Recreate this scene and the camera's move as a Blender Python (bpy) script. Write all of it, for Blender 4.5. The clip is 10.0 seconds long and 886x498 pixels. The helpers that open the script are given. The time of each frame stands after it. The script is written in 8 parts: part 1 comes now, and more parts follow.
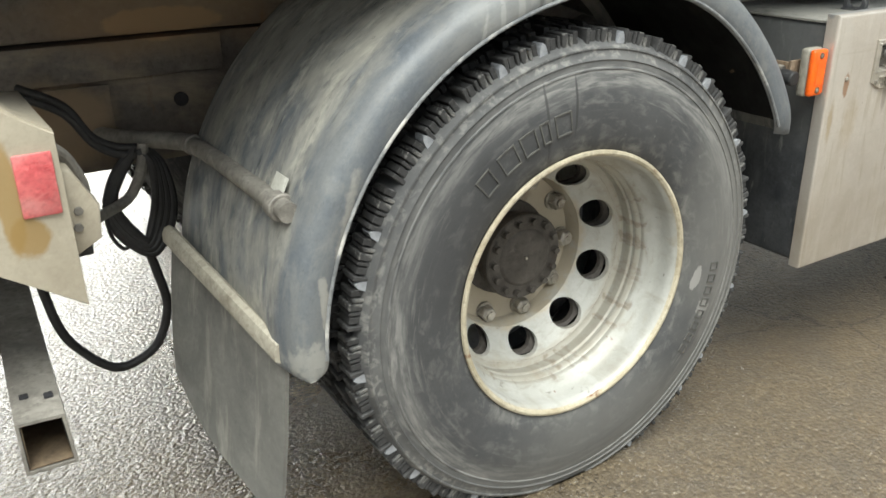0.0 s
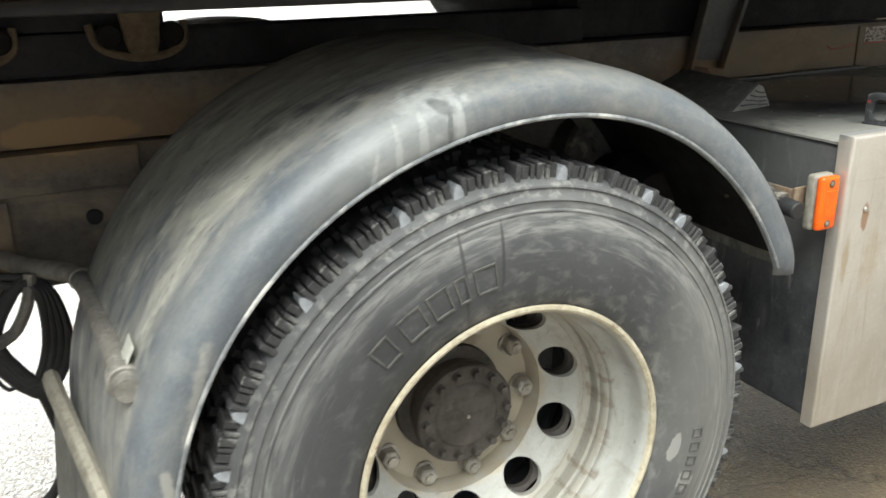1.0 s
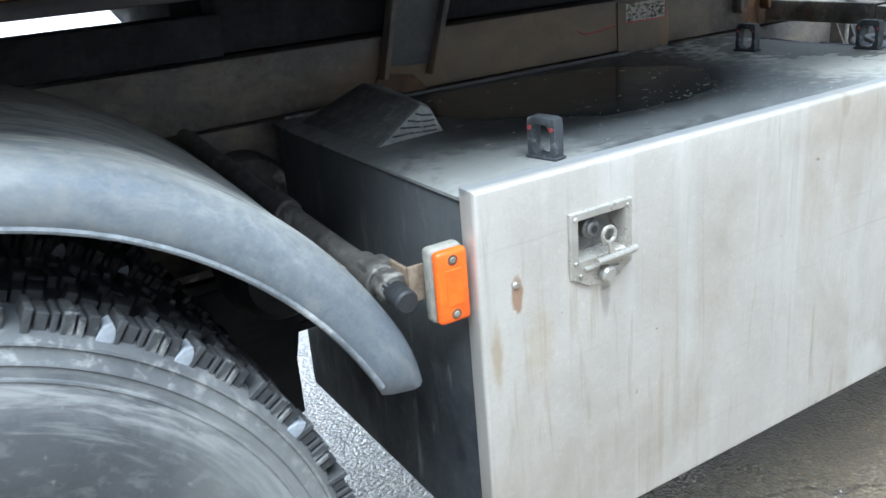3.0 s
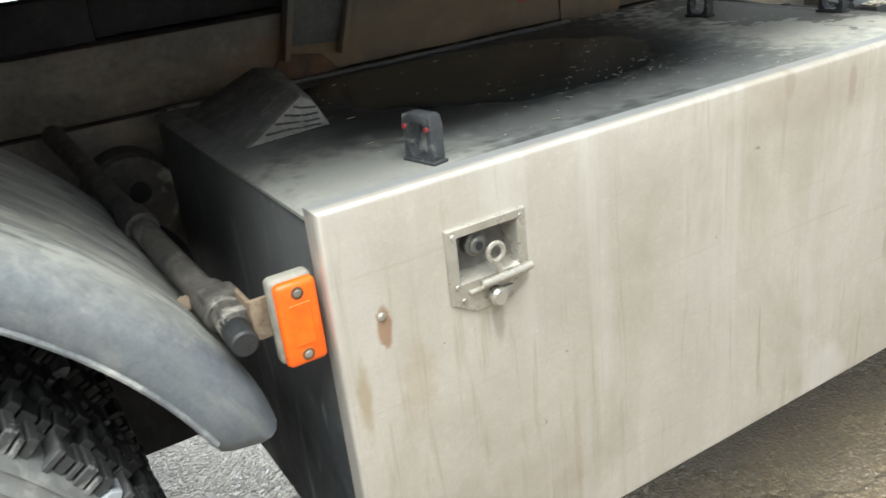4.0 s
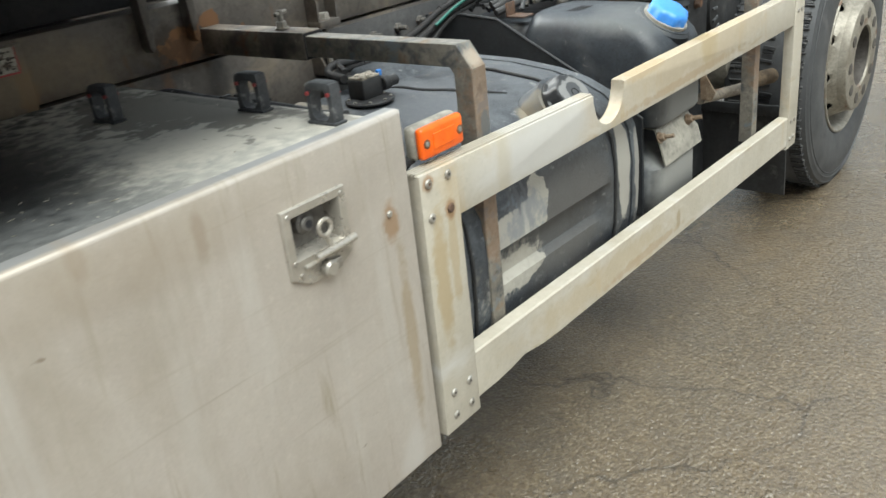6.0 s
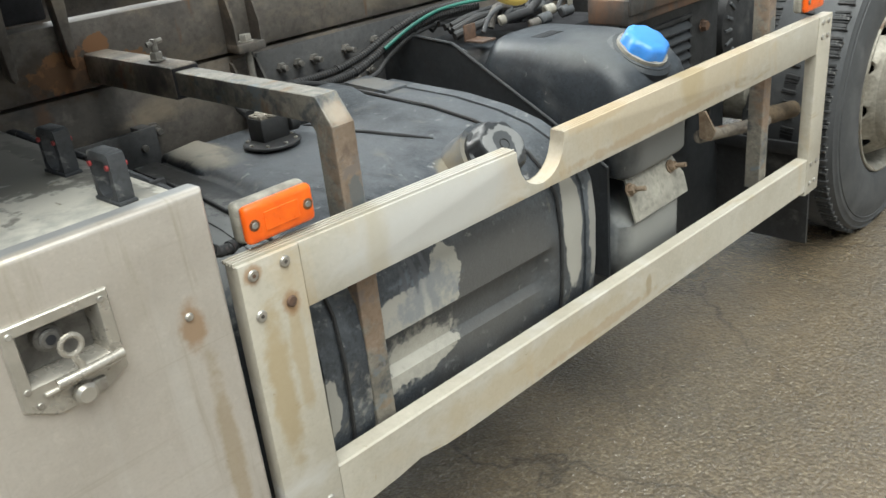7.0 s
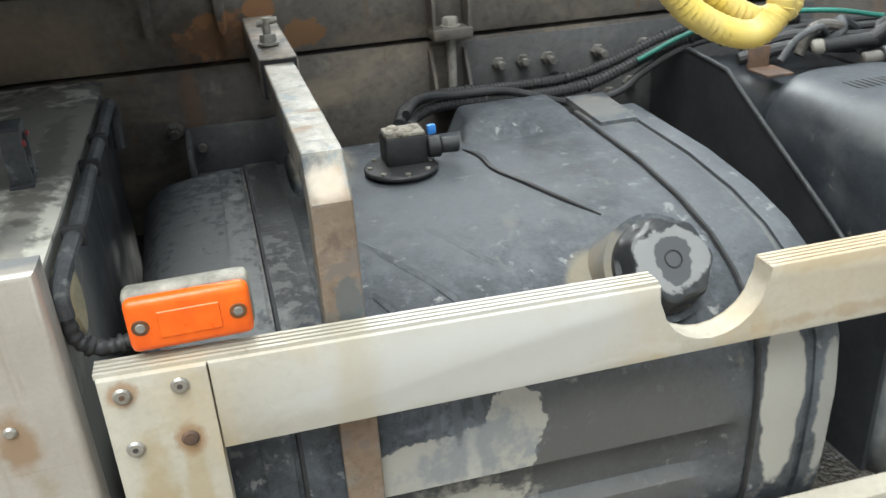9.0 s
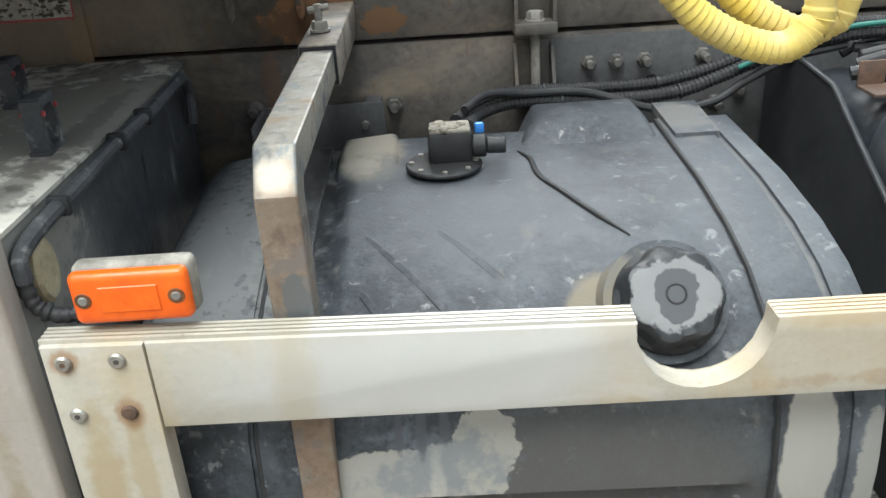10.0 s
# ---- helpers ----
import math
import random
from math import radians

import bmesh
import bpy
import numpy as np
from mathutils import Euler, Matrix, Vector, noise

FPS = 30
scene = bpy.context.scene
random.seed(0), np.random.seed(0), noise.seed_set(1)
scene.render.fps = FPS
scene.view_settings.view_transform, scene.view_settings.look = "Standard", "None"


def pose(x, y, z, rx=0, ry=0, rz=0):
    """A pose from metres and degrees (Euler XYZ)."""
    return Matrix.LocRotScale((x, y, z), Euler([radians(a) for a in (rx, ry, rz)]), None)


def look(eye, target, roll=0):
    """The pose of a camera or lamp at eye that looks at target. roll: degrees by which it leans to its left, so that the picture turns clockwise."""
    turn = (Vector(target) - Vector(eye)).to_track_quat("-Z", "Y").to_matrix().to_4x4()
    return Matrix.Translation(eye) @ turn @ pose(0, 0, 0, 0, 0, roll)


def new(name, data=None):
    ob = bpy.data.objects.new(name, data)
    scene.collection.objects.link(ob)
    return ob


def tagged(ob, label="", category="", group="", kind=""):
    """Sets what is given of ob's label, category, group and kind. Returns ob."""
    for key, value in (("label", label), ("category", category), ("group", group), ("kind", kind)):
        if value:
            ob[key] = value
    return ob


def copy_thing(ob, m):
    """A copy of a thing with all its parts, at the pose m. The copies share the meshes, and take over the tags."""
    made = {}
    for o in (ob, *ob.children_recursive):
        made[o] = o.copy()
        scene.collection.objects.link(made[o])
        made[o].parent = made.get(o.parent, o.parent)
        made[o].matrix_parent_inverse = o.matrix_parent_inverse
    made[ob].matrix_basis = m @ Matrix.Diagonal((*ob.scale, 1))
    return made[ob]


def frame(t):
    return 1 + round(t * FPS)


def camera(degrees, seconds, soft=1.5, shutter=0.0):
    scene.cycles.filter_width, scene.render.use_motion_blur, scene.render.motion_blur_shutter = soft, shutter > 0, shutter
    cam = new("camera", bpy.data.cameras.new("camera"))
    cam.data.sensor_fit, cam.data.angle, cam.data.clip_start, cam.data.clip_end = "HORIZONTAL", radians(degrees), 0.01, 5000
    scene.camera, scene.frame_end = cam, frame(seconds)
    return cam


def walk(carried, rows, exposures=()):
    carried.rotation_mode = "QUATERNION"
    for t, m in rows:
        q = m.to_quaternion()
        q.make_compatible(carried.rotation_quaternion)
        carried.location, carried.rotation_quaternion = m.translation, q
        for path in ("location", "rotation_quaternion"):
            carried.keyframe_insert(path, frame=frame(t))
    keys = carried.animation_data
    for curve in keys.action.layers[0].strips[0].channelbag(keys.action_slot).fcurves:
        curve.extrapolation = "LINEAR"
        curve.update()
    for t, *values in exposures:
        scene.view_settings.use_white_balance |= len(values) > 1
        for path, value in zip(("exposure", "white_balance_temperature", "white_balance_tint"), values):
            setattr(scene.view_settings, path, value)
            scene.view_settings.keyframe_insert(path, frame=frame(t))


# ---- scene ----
cam = camera(55.4, 10.0, shutter=0.25)
PATH = [
    (0, (0.006, 0.004, 1.279), (0.962, 1.58, 0.502), -0.8),
    (0.5, (0.181, 0.05, 1.319), (1.061, 1.691, 0.589), -1.0),
    (1, (0.415, 0.152, 1.349), (1.252, 1.846, 0.694), -1.0),
    (1.5, (0.67, 0.212, 1.36), (1.525, 1.89, 0.689), -3.9),
    (2, (0.95, 0.232, 1.365), (1.785, 1.924, 0.701), -3.5),
    (2.5, (1.132, 0.251, 1.356), (2.048, 1.887, 0.661), -4.2),
    (2.7, (1.178, 0.279, 1.344), (2.118, 1.901, 0.647), -4.5),
    (3.8, (1.488, 0.387, 1.344), (2.374, 1.996, 0.553), -6.3),
    (4, (1.531, 0.391, 1.336), (2.422, 1.992, 0.534), -6.6),
    (4.5, (1.684, 0.374, 1.34), (2.611, 1.958, 0.544), -6.3),
    (5, (1.853, 0.337, 1.34), (2.902, 1.845, 0.548), -6.3),
    (5.5, (2.027, 0.321, 1.346), (3.265, 1.66, 0.524), -7.3),
    (6, (2.269, 0.368, 1.342), (3.644, 1.563, 0.517), -6.5),
    (6.2, (2.395, 0.404, 1.334), (3.772, 1.593, 0.503), -6.9),
    (7.3, (2.827, 0.317, 1.338), (4.017, 1.693, 0.508), -5.8),
    (7.5, (2.893, 0.317, 1.331), (4.035, 1.733, 0.5), -5.8),
    (8, (3.054, 0.383, 1.313), (4.042, 1.916, 0.492), -5.0),
    (8.5, (3.228, 0.497, 1.319), (3.98, 2.142, 0.464), -4.3),
    (9, (3.382, 0.529, 1.313), (3.833, 2.274, 0.445), -3.5),
    (9.5, (3.541, 0.523, 1.303), (3.644, 2.318, 0.426), -1.5),
    (10, (3.623, 0.542, 1.3), (3.622, 2.343, 0.431), -3.7),
]

walk(cam, [(t, look(eye, target, roll)) for t, eye, target, roll in PATH],
     exposures=[(0, 1.27, 6450, 3), (0.5, 1.32, 6450, 3), (1.0, 1.47, 6400, 3), (1.15, 1.5, 6300, 3), (1.45, 1.65, 5100, 2), (2.7, 1.75, 5000, 2), (3.8, 1.62, 6150, 2), (5.5, 1.25, 6200, 2), (7.3, 0.95, 6250, 2), (8.5, 0.98, 6200, 2), (9.5, 1.15, 6000, 3), (10, 1.15, 6000, 3)])

# ---- light: bright overcast sky, palest low behind the truck ----
world = bpy.data.worlds.new("sky")
scene.world = world
world.use_nodes = True
wn, wl = world.node_tree.nodes, world.node_tree.links
sky = wn.new("ShaderNodeTexSky")
sky.sky_type, sky.sun_disc = "NISHITA", False
sky.sun_elevation, sky.sun_rotation = radians(40), radians(350)
sky.air_density, sky.dust_density, sky.ozone_density = 1.0, 6.0, 1.0
pale = wn.new("ShaderNodeHueSaturation")
pale.inputs["Saturation"].default_value = 0.22
wl.new(sky.outputs[0], pale.inputs["Color"])
wl.new(pale.outputs[0], wn["Background"].inputs[0])
wn["Background"].inputs[1].default_value = 0.15
sun = new("sun", bpy.data.lights.new("sun", "SUN"))
sun.data.energy, sun.data.angle, sun.data.color = 3.0, radians(50), (1.0, 0.97, 0.92)
sun.matrix_world = look((-1.0, -1.7, 4.4), (0, 0, 0))


# ---- materials ----
def ramp(nt, fac, stops):
    r = nt.nodes.new("ShaderNodeValToRGB")
    while len(r.color_ramp.elements) < len(stops):
        r.color_ramp.elements.new(0.5)
    for e, (p, c) in zip(r.color_ramp.elements, stops):
        e.position = p
        e.color = (*c, 1) if isinstance(c, tuple) else (c, c, c, 1)
    nt.links.new(fac, r.inputs[0])
    return r.outputs[0]


def noise_tex(nt, scale, detail=6, rough=0.6, stretch=(1, 1, 1), turn=(0, 0, 0), shift=(0, 0, 0), warp=0.0):
    tc = nt.nodes.new("ShaderNodeTexCoord")
    mp = nt.nodes.new("ShaderNodeMapping")
    mp.inputs["Scale"].default_value = stretch
    mp.inputs["Rotation"].default_value = [radians(a) for a in turn]
    mp.inputs["Location"].default_value = shift
    nt.links.new(tc.outputs["Object"], mp.inputs[0])
    n = nt.nodes.new("ShaderNodeTexNoise")
    n.inputs["Scale"].default_value, n.inputs["Detail"].default_value = scale, detail
    n.inputs["Roughness"].default_value, n.inputs["Distortion"].default_value = rough, warp
    nt.links.new(mp.outputs[0], n.inputs["Vector"])
    return n.outputs[0]


def streak_tex(nt, centre, along, across, scale, shift):
    """Noise drawn out round an axle along y: centre in x and z."""
    tc = nt.nodes.new("ShaderNodeTexCoord")
    sp = nt.nodes.new("ShaderNodeSeparateXYZ")
    nt.links.new(tc.outputs["Object"], sp.inputs[0])
    def off(sock, v):
        m = nt.nodes.new("ShaderNodeMath")
        m.operation = "SUBTRACT"
        nt.links.new(sock, m.inputs[0])
        m.inputs[1].default_value = v
        return m.outputs[0]
    at = nt.nodes.new("ShaderNodeMath")
    at.operation = "ARCTAN2"
    nt.links.new(off(sp.outputs[2], centre[1]), at.inputs[0])
    nt.links.new(off(sp.outputs[0], centre[0]), at.inputs[1])
    deck = nt.nodes.new("ShaderNodeMapRange")
    nt.links.new(sp.outputs[1], deck.inputs["Value"])
    deck.inputs["From Min"].default_value, deck.inputs["From Max"].default_value = -0.225, -0.16
    deck.inputs["To Min"].default_value, deck.inputs["To Max"].default_value = 0.25, 1.0
    cb = nt.nodes.new("ShaderNodeCombineXYZ")
    flat = nt.nodes.new("ShaderNodeCombineXYZ")
    nt.links.new(off(sp.outputs[0], centre[0]), flat.inputs[0])
    nt.links.new(off(sp.outputs[2], centre[1]), flat.inputs[2])
    rad = nt.nodes.new("ShaderNodeVectorMath")
    rad.operation = "LENGTH"
    nt.links.new(flat.outputs[0], rad.inputs[0])
    for k, (sock, f) in enumerate(((at.outputs[0], along), (sp.outputs[1], across), (rad.outputs["Value"], across))):
        m = nt.nodes.new("ShaderNodeMath")
        m.operation = "MULTIPLY_ADD"
        nt.links.new(sock, m.inputs[0])
        m.inputs[1].default_value, m.inputs[2].default_value = f, shift
        nt.links.new(m.outputs[0], cb.inputs[k])
    n = nt.nodes.new("ShaderNodeTexNoise")
    n.inputs["Scale"].default_value, n.inputs["Detail"].default_value, n.inputs["Roughness"].default_value = scale, 8, 0.65
    n.inputs["Distortion"].default_value = 0.3
    nt.links.new(cb.outputs[0], n.inputs["Vector"])
    return n.outputs[0], deck.outputs[0]


def blend(nt, fac, a, b):
    m = nt.nodes.new("ShaderNodeMix")
    m.data_type = "RGBA"
    for key, v in ((0, fac), (6, a), (7, b)):
        if isinstance(v, tuple):
            m.inputs[key].default_value = (*v, 1)
        elif isinstance(v, (int, float)):
            m.inputs[key].default_value = v
        else:
            nt.links.new(v, m.inputs[key])
    return m.outputs[2]


def patch_mask(nt, centre, size, scale, ragged, soft, turn=0.0):
    """A stain of its own shape: an ellipsoid with a ragged edge."""
    tc = nt.nodes.new("ShaderNodeTexCoord")
    mp = nt.nodes.new("ShaderNodeMapping")
    mp.vector_type = "TEXTURE"
    mp.inputs["Location"].default_value = centre
    mp.inputs["Rotation"].default_value = (0, radians(turn), 0)
    mp.inputs["Scale"].default_value = size
    nt.links.new(tc.outputs["Object"], mp.inputs[0])
    ln = nt.nodes.new("ShaderNodeVectorMath")
    ln.operation = "LENGTH"
    nt.links.new(mp.outputs[0], ln.inputs[0])
    ad = nt.nodes.new("ShaderNodeMath")
    ad.operation = "MULTIPLY_ADD"
    nt.links.new(noise_tex(nt, scale, 8, 0.6, shift=centre), ad.inputs[0])
    ad.inputs[1].default_value = ragged
    nt.links.new(ln.outputs["Value"], ad.inputs[2])
    return _below(nt, ad.outputs[0], 1.0 + ragged * 0.5, soft)


def _below(nt, value, limit, soft):
    mr = nt.nodes.new("ShaderNodeMapRange")
    mr.interpolation_type = "SMOOTHSTEP"
    mr.inputs["From Min"].default_value, mr.inputs["From Max"].default_value = limit - soft, limit + soft
    mr.inputs["To Min"].default_value, mr.inputs["To Max"].default_value = 1.0, 0.0
    nt.links.new(value, mr.inputs["Value"])
    return mr.outputs[0]


def scaled(nt, fac, amount):
    m = nt.nodes.new("ShaderNodeMath")
    m.operation = "MULTIPLY"
    nt.links.new(fac, m.inputs[0])
    if isinstance(amount, (int, float)):
        m.inputs[1].default_value = amount
    else:
        nt.links.new(amount, m.inputs[1])
    return m.outputs[0]


def ring_mask(nt, r0, r1, soft, ragged, centre):
    """A dusty band round an axle that runs along y."""
    tc = nt.nodes.new("ShaderNodeTexCoord")
    mp = nt.nodes.new("ShaderNodeMapping")
    mp.inputs["Location"].default_value = (-centre[0], 0, -centre[2])
    mp.inputs["Scale"].default_value = (1, 0, 1)
    nt.links.new(tc.outputs["Object"], mp.inputs[0])
    ln = nt.nodes.new("ShaderNodeVectorMath")
    ln.operation = "LENGTH"
    nt.links.new(mp.outputs[0], ln.inputs[0])
    ad = nt.nodes.new("ShaderNodeMath")
    ad.operation = "MULTIPLY_ADD"
    nt.links.new(noise_tex(nt, 22, 7, 0.65), ad.inputs[0])
    ad.inputs[1].default_value = ragged
    nt.links.new(ln.outputs["Value"], ad.inputs[2])
    sb = nt.nodes.new("ShaderNodeMath")
    sb.operation = "SUBTRACT"
    sb.inputs[0].default_value = 1.0
    nt.links.new(_below(nt, ad.outputs[0], r0 + ragged / 2, soft), sb.inputs[1])
    return scaled(nt, sb.outputs[0], _below(nt, ad.outputs[0], r1 + ragged / 2, soft))


def polar_noise(nt, centre, along, across, shift):
    """Noise drawn out round an axle along y, without a seam."""
    tc = nt.nodes.new("ShaderNodeTexCoord")
    mp = nt.nodes.new("ShaderNodeMapping")
    mp.inputs["Location"].default_value = (-centre[0], 0, -centre[2])
    mp.inputs["Scale"].default_value = (1, 0, 1)
    nt.links.new(tc.outputs["Object"], mp.inputs[0])
    ln = nt.nodes.new("ShaderNodeVectorMath")
    ln.operation = "LENGTH"
    nt.links.new(mp.outputs[0], ln.inputs[0])
    un = nt.nodes.new("ShaderNodeVectorMath")
    un.operation = "NORMALIZE"
    nt.links.new(mp.outputs[0], un.inputs[0])
    sc = nt.nodes.new("ShaderNodeVectorMath")
    sc.operation = "SCALE"
    sc.inputs["Scale"].default_value = along
    nt.links.new(un.outputs[0], sc.inputs[0])
    dist = nt.nodes.new("ShaderNodeMath")
    dist.operation = "MULTIPLY_ADD"
    nt.links.new(ln.outputs["Value"], dist.inputs[0])
    dist.inputs[1].default_value, dist.inputs[2].default_value = across, shift
    up = nt.nodes.new("ShaderNodeCombineXYZ")
    nt.links.new(dist.outputs[0], up.inputs[1])
    ad = nt.nodes.new("ShaderNodeVectorMath")
    ad.operation = "ADD"
    nt.links.new(sc.outputs[0], ad.inputs[0])
    nt.links.new(up.outputs[0], ad.inputs[1])
    n = nt.nodes.new("ShaderNodeTexNoise")
    n.inputs["Scale"].default_value, n.inputs["Detail"].default_value, n.inputs["Roughness"].default_value = 1.0, 8, 0.65
    n.inputs["Distortion"].default_value = 0.4
    nt.links.new(ad.outputs[0], n.inputs["Vector"])
    return n.outputs[0]


def material(name, base, dark=None, rough=(0.5, 0.7), metal=0.0, grain=60, coarse=5, bump=0.15, layers=(), shade=0.35, spec=0.5, patches=(), rings=(), origin=(0, 0, 0), bumpd=0.004, streaks=(), mottle=0.45, wave=0.0, swirls=()):
    """base and dark: two tones mixed by coarse and fine noise. layers: (colour, scale, stretch, low, high, rough or None, shift)."""
    m = bpy.data.materials.new(name)
    m.use_nodes = True
    nt = m.node_tree
    p = nt.nodes["Principled BSDF"]
    dark = dark or tuple(c * (1 - shade) for c in base)
    big = ramp(nt, noise_tex(nt, coarse, 8, 0.65, warp=0.6), [(0.35, 0.0), (0.68, 1.0)])
    fine = noise_tex(nt, grain, 5, 0.7)
    col = blend(nt, big, dark, base)
    speck = noise_tex(nt, grain * 0.33, 8, 0.75, shift=(5, 5, 5))
    col = blend(nt, ramp(nt, fine, [(0.36, mottle), (0.52, 0.0)]), col, tuple(c * 0.55 for c in dark))
    col = blend(nt, ramp(nt, speck, [(0.53, 0.0), (0.70, mottle * 1.3)]), col, tuple(min(0.9, c * 1.45) for c in base))
    col = blend(nt, ramp(nt, speck, [(0.30, mottle), (0.45, 0.0)]), col, tuple(c * 0.7 for c in dark))
    ro = ramp(nt, noise_tex(nt, coarse * 2.3, 6, 0.6), [(0.3, rough[0]), (0.7, rough[1])])
    for lay in layers:
        c, sc, st, lo, hi, lr, sh = lay
        f = ramp(nt, noise_tex(nt, sc, 9, 0.62, st, (0, 0, 0), sh, 0.4), [(lo, 0.0), (hi, 1.0)])
        col = blend(nt, f, col, c)
        if lr is not None:
            ro = blend(nt, f, ro, (lr, lr, lr))
    for c, r0, r1, soft, ragged, amount in rings:
        col = blend(nt, scaled(nt, ring_mask(nt, r0, r1, soft, ragged, [a - o for a, o in zip((AXLE[0], 0, 0.5), origin)]), amount), col, c)
    for c, r0, r1, soft, along, across, lo, hi, amount, sh in swirls:
        hub = [a - o for a, o in zip((AXLE[0], 0, 0.5), origin)]
        f = ramp(nt, polar_noise(nt, hub, along, across, sh), [(lo, 0.0), (hi, 1.0)])
        col = blend(nt, scaled(nt, scaled(nt, f, ring_mask(nt, r0, r1, soft, 0.03, hub)), amount), col, c)
    for c, centre, size, sc, ragged, soft, amount, lr, turn in patches:
        f = scaled(nt, patch_mask(nt, [a - o for a, o in zip(centre, origin)], size, sc, ragged, soft, turn), amount)
        col = blend(nt, f, col, c)
        if lr is not None:
            ro = blend(nt, f, ro, (lr, lr, lr))
    for c, along, across, sc, lo, hi, amount, sh in streaks:
        tex, deck = streak_tex(nt, (GUARD[0] - origin[0], GUARD[1] - origin[2]), along, across, sc, sh)
        f = scaled(nt, scaled(nt, ramp(nt, tex, [(lo, 0.0), (hi, 1.0)]), amount), deck)
        col = blend(nt, f, col, c)
    nt.links.new(col, p.inputs["Base Color"])
    nt.links.new(ro, p.inputs["Roughness"])
    p.inputs["Metallic"].default_value = metal
    p.inputs["Specular IOR Level"].default_value = spec
    if bump:
        b = nt.nodes.new("ShaderNodeBump")
        b.inputs["Strength"].default_value, b.inputs["Distance"].default_value = bump, bumpd
        nt.links.new(fine, b.inputs["Height"])
        nt.links.new(b.outputs[0], p.inputs["Normal"])
        if wave:                                   # shallow dents of the sheet
            d = nt.nodes.new("ShaderNodeBump")
            d.inputs["Strength"].default_value, d.inputs["Distance"].default_value = wave, 0.02
            nt.links.new(noise_tex(nt, 4.5, 3, 0.5), d.inputs["Height"])
            nt.links.new(d.outputs[0], b.inputs["Normal"])
    return m


FACE = 1.2375          # outer plane of the truck's side
AXLE = (1.096, 0.0, 0.5)
FRONT_AXLE = (5.82, 0.0, 0.5)
GUARD = (1.112, 0.5)     # centre of the mudguard's arc
RUST = (0.16, 0.055, 0.018)


def asphalt():
    """Wet gritty asphalt: stones of several tones, a wet film in patches, fine cracks."""
    m = bpy.data.materials.new("wet_asphalt")
    m.use_nodes = True
    nt = m.node_tree
    p = nt.nodes["Principled BSDF"]
    tc = nt.nodes.new("ShaderNodeTexCoord")

    def cells(scale, feature="F1", rnd=1.0, warp=None):
        v = nt.nodes.new("ShaderNodeTexVoronoi")
        v.feature = feature
        v.inputs["Scale"].default_value, v.inputs["Randomness"].default_value = scale, rnd
        nt.links.new(warp or tc.outputs["Object"], v.inputs["Vector"])
        return v
    stones, grit = cells(120), cells(310)
    tone = ramp(nt, stones.outputs["Color"], [(0.1, (0.070, 0.055, 0.037)), (0.45, (0.102, 0.080, 0.053)), (0.75, (0.135, 0.107, 0.070)), (0.95, (0.21, 0.175, 0.122))])
    mud = ramp(nt, noise_tex(nt, 1.1, 8, 0.65, warp=0.5), [(0.35, 0.0), (0.7, 1.0)])
    col = blend(nt, scaled(nt, mud, 0.5), tone, (0.175, 0.13, 0.078))
    col = blend(nt, ramp(nt, noise_tex(nt, 7, 8, 0.7), [(0.42, 0.0), (0.7, 0.55)]), col, (0.09, 0.078, 0.062))
    # cracks
    w = nt.nodes.new("ShaderNodeVectorMath")
    w.operation = "ADD"
    nx = nt.nodes.new("ShaderNodeTexNoise")
    nx.inputs["Scale"].default_value, nx.inputs["Detail"].default_value = 5, 8
    nt.links.new(tc.outputs["Object"], nx.inputs["Vector"])
    sc = nt.nodes.new("ShaderNodeVectorMath")
    sc.operation = "SCALE"
    sc.inputs["Scale"].default_value = 0.25
    nt.links.new(nx.outputs["Color"], sc.inputs[0])
    nt.links.new(tc.outputs["Object"], w.inputs[0])
    nt.links.new(sc.outputs[0], w.inputs[1])
    crack = cells(1.05, "DISTANCE_TO_EDGE", 1.0, w.outputs[0])
    some = ramp(nt, noise_tex(nt, 0.9, 4, 0.5, shift=(3, 7, 0)), [(0.38, 0.0), (0.5, 1.0)])
    cm = scaled(nt, ramp(nt, crack.outputs["Distance"], [(0.0, 1.0), (0.003, 0.7), (0.008, 0.0)]), some)
    col = blend(nt, scaled(nt, cm, 0.7), col, (0.030, 0.024, 0.018))
    nt.links.new(col, p.inputs["Base Color"])
    wet = ramp(nt, noise_tex(nt, 0.75, 7, 0.6, shift=(1, 2, 0)), [(0.4, 0.0), (0.62, 1.0)])
    pool = patch_mask(nt, (7.0, 0.1, 0.0), (2.6, 1.1, 1.0), 1.6, 0.9, 0.3)      # standing water farther along the yard
    wet = blend(nt, pool, wet, (1.0, 1.0, 1.0))
    nt.links.new(blend(nt, wet, (0.40, 0.40, 0.40), (0.22, 0.22, 0.22)), p.inputs["Roughness"])
    p.inputs["Coat Weight"].default_value, p.inputs["Coat IOR"].default_value = 1.0, 1.41
    nt.links.new(blend(nt, wet, (0.10, 0.10, 0.10), (0.035, 0.035, 0.035)), p.inputs["Coat Roughness"])
    h = nt.nodes.new("ShaderNodeMath")
    h.operation = "MULTIPLY_ADD"
    nt.links.new(stones.outputs["Distance"], h.inputs[0])
    h.inputs[1].default_value = -1.0
    nt.links.new(scaled(nt, grit.outputs["Distance"], -0.45), h.inputs[2])
    b = nt.nodes.new("ShaderNodeBump")
    b.inputs["Strength"].default_value, b.inputs["Distance"].default_value = 0.55, 0.006
    nt.links.new(h.outputs[0], b.inputs["Height"])
    # rounded lumps of coarse aggregate under the water film
    lumps = nt.nodes.new("ShaderNodeTexVoronoi")
    lumps.feature = "SMOOTH_F1"
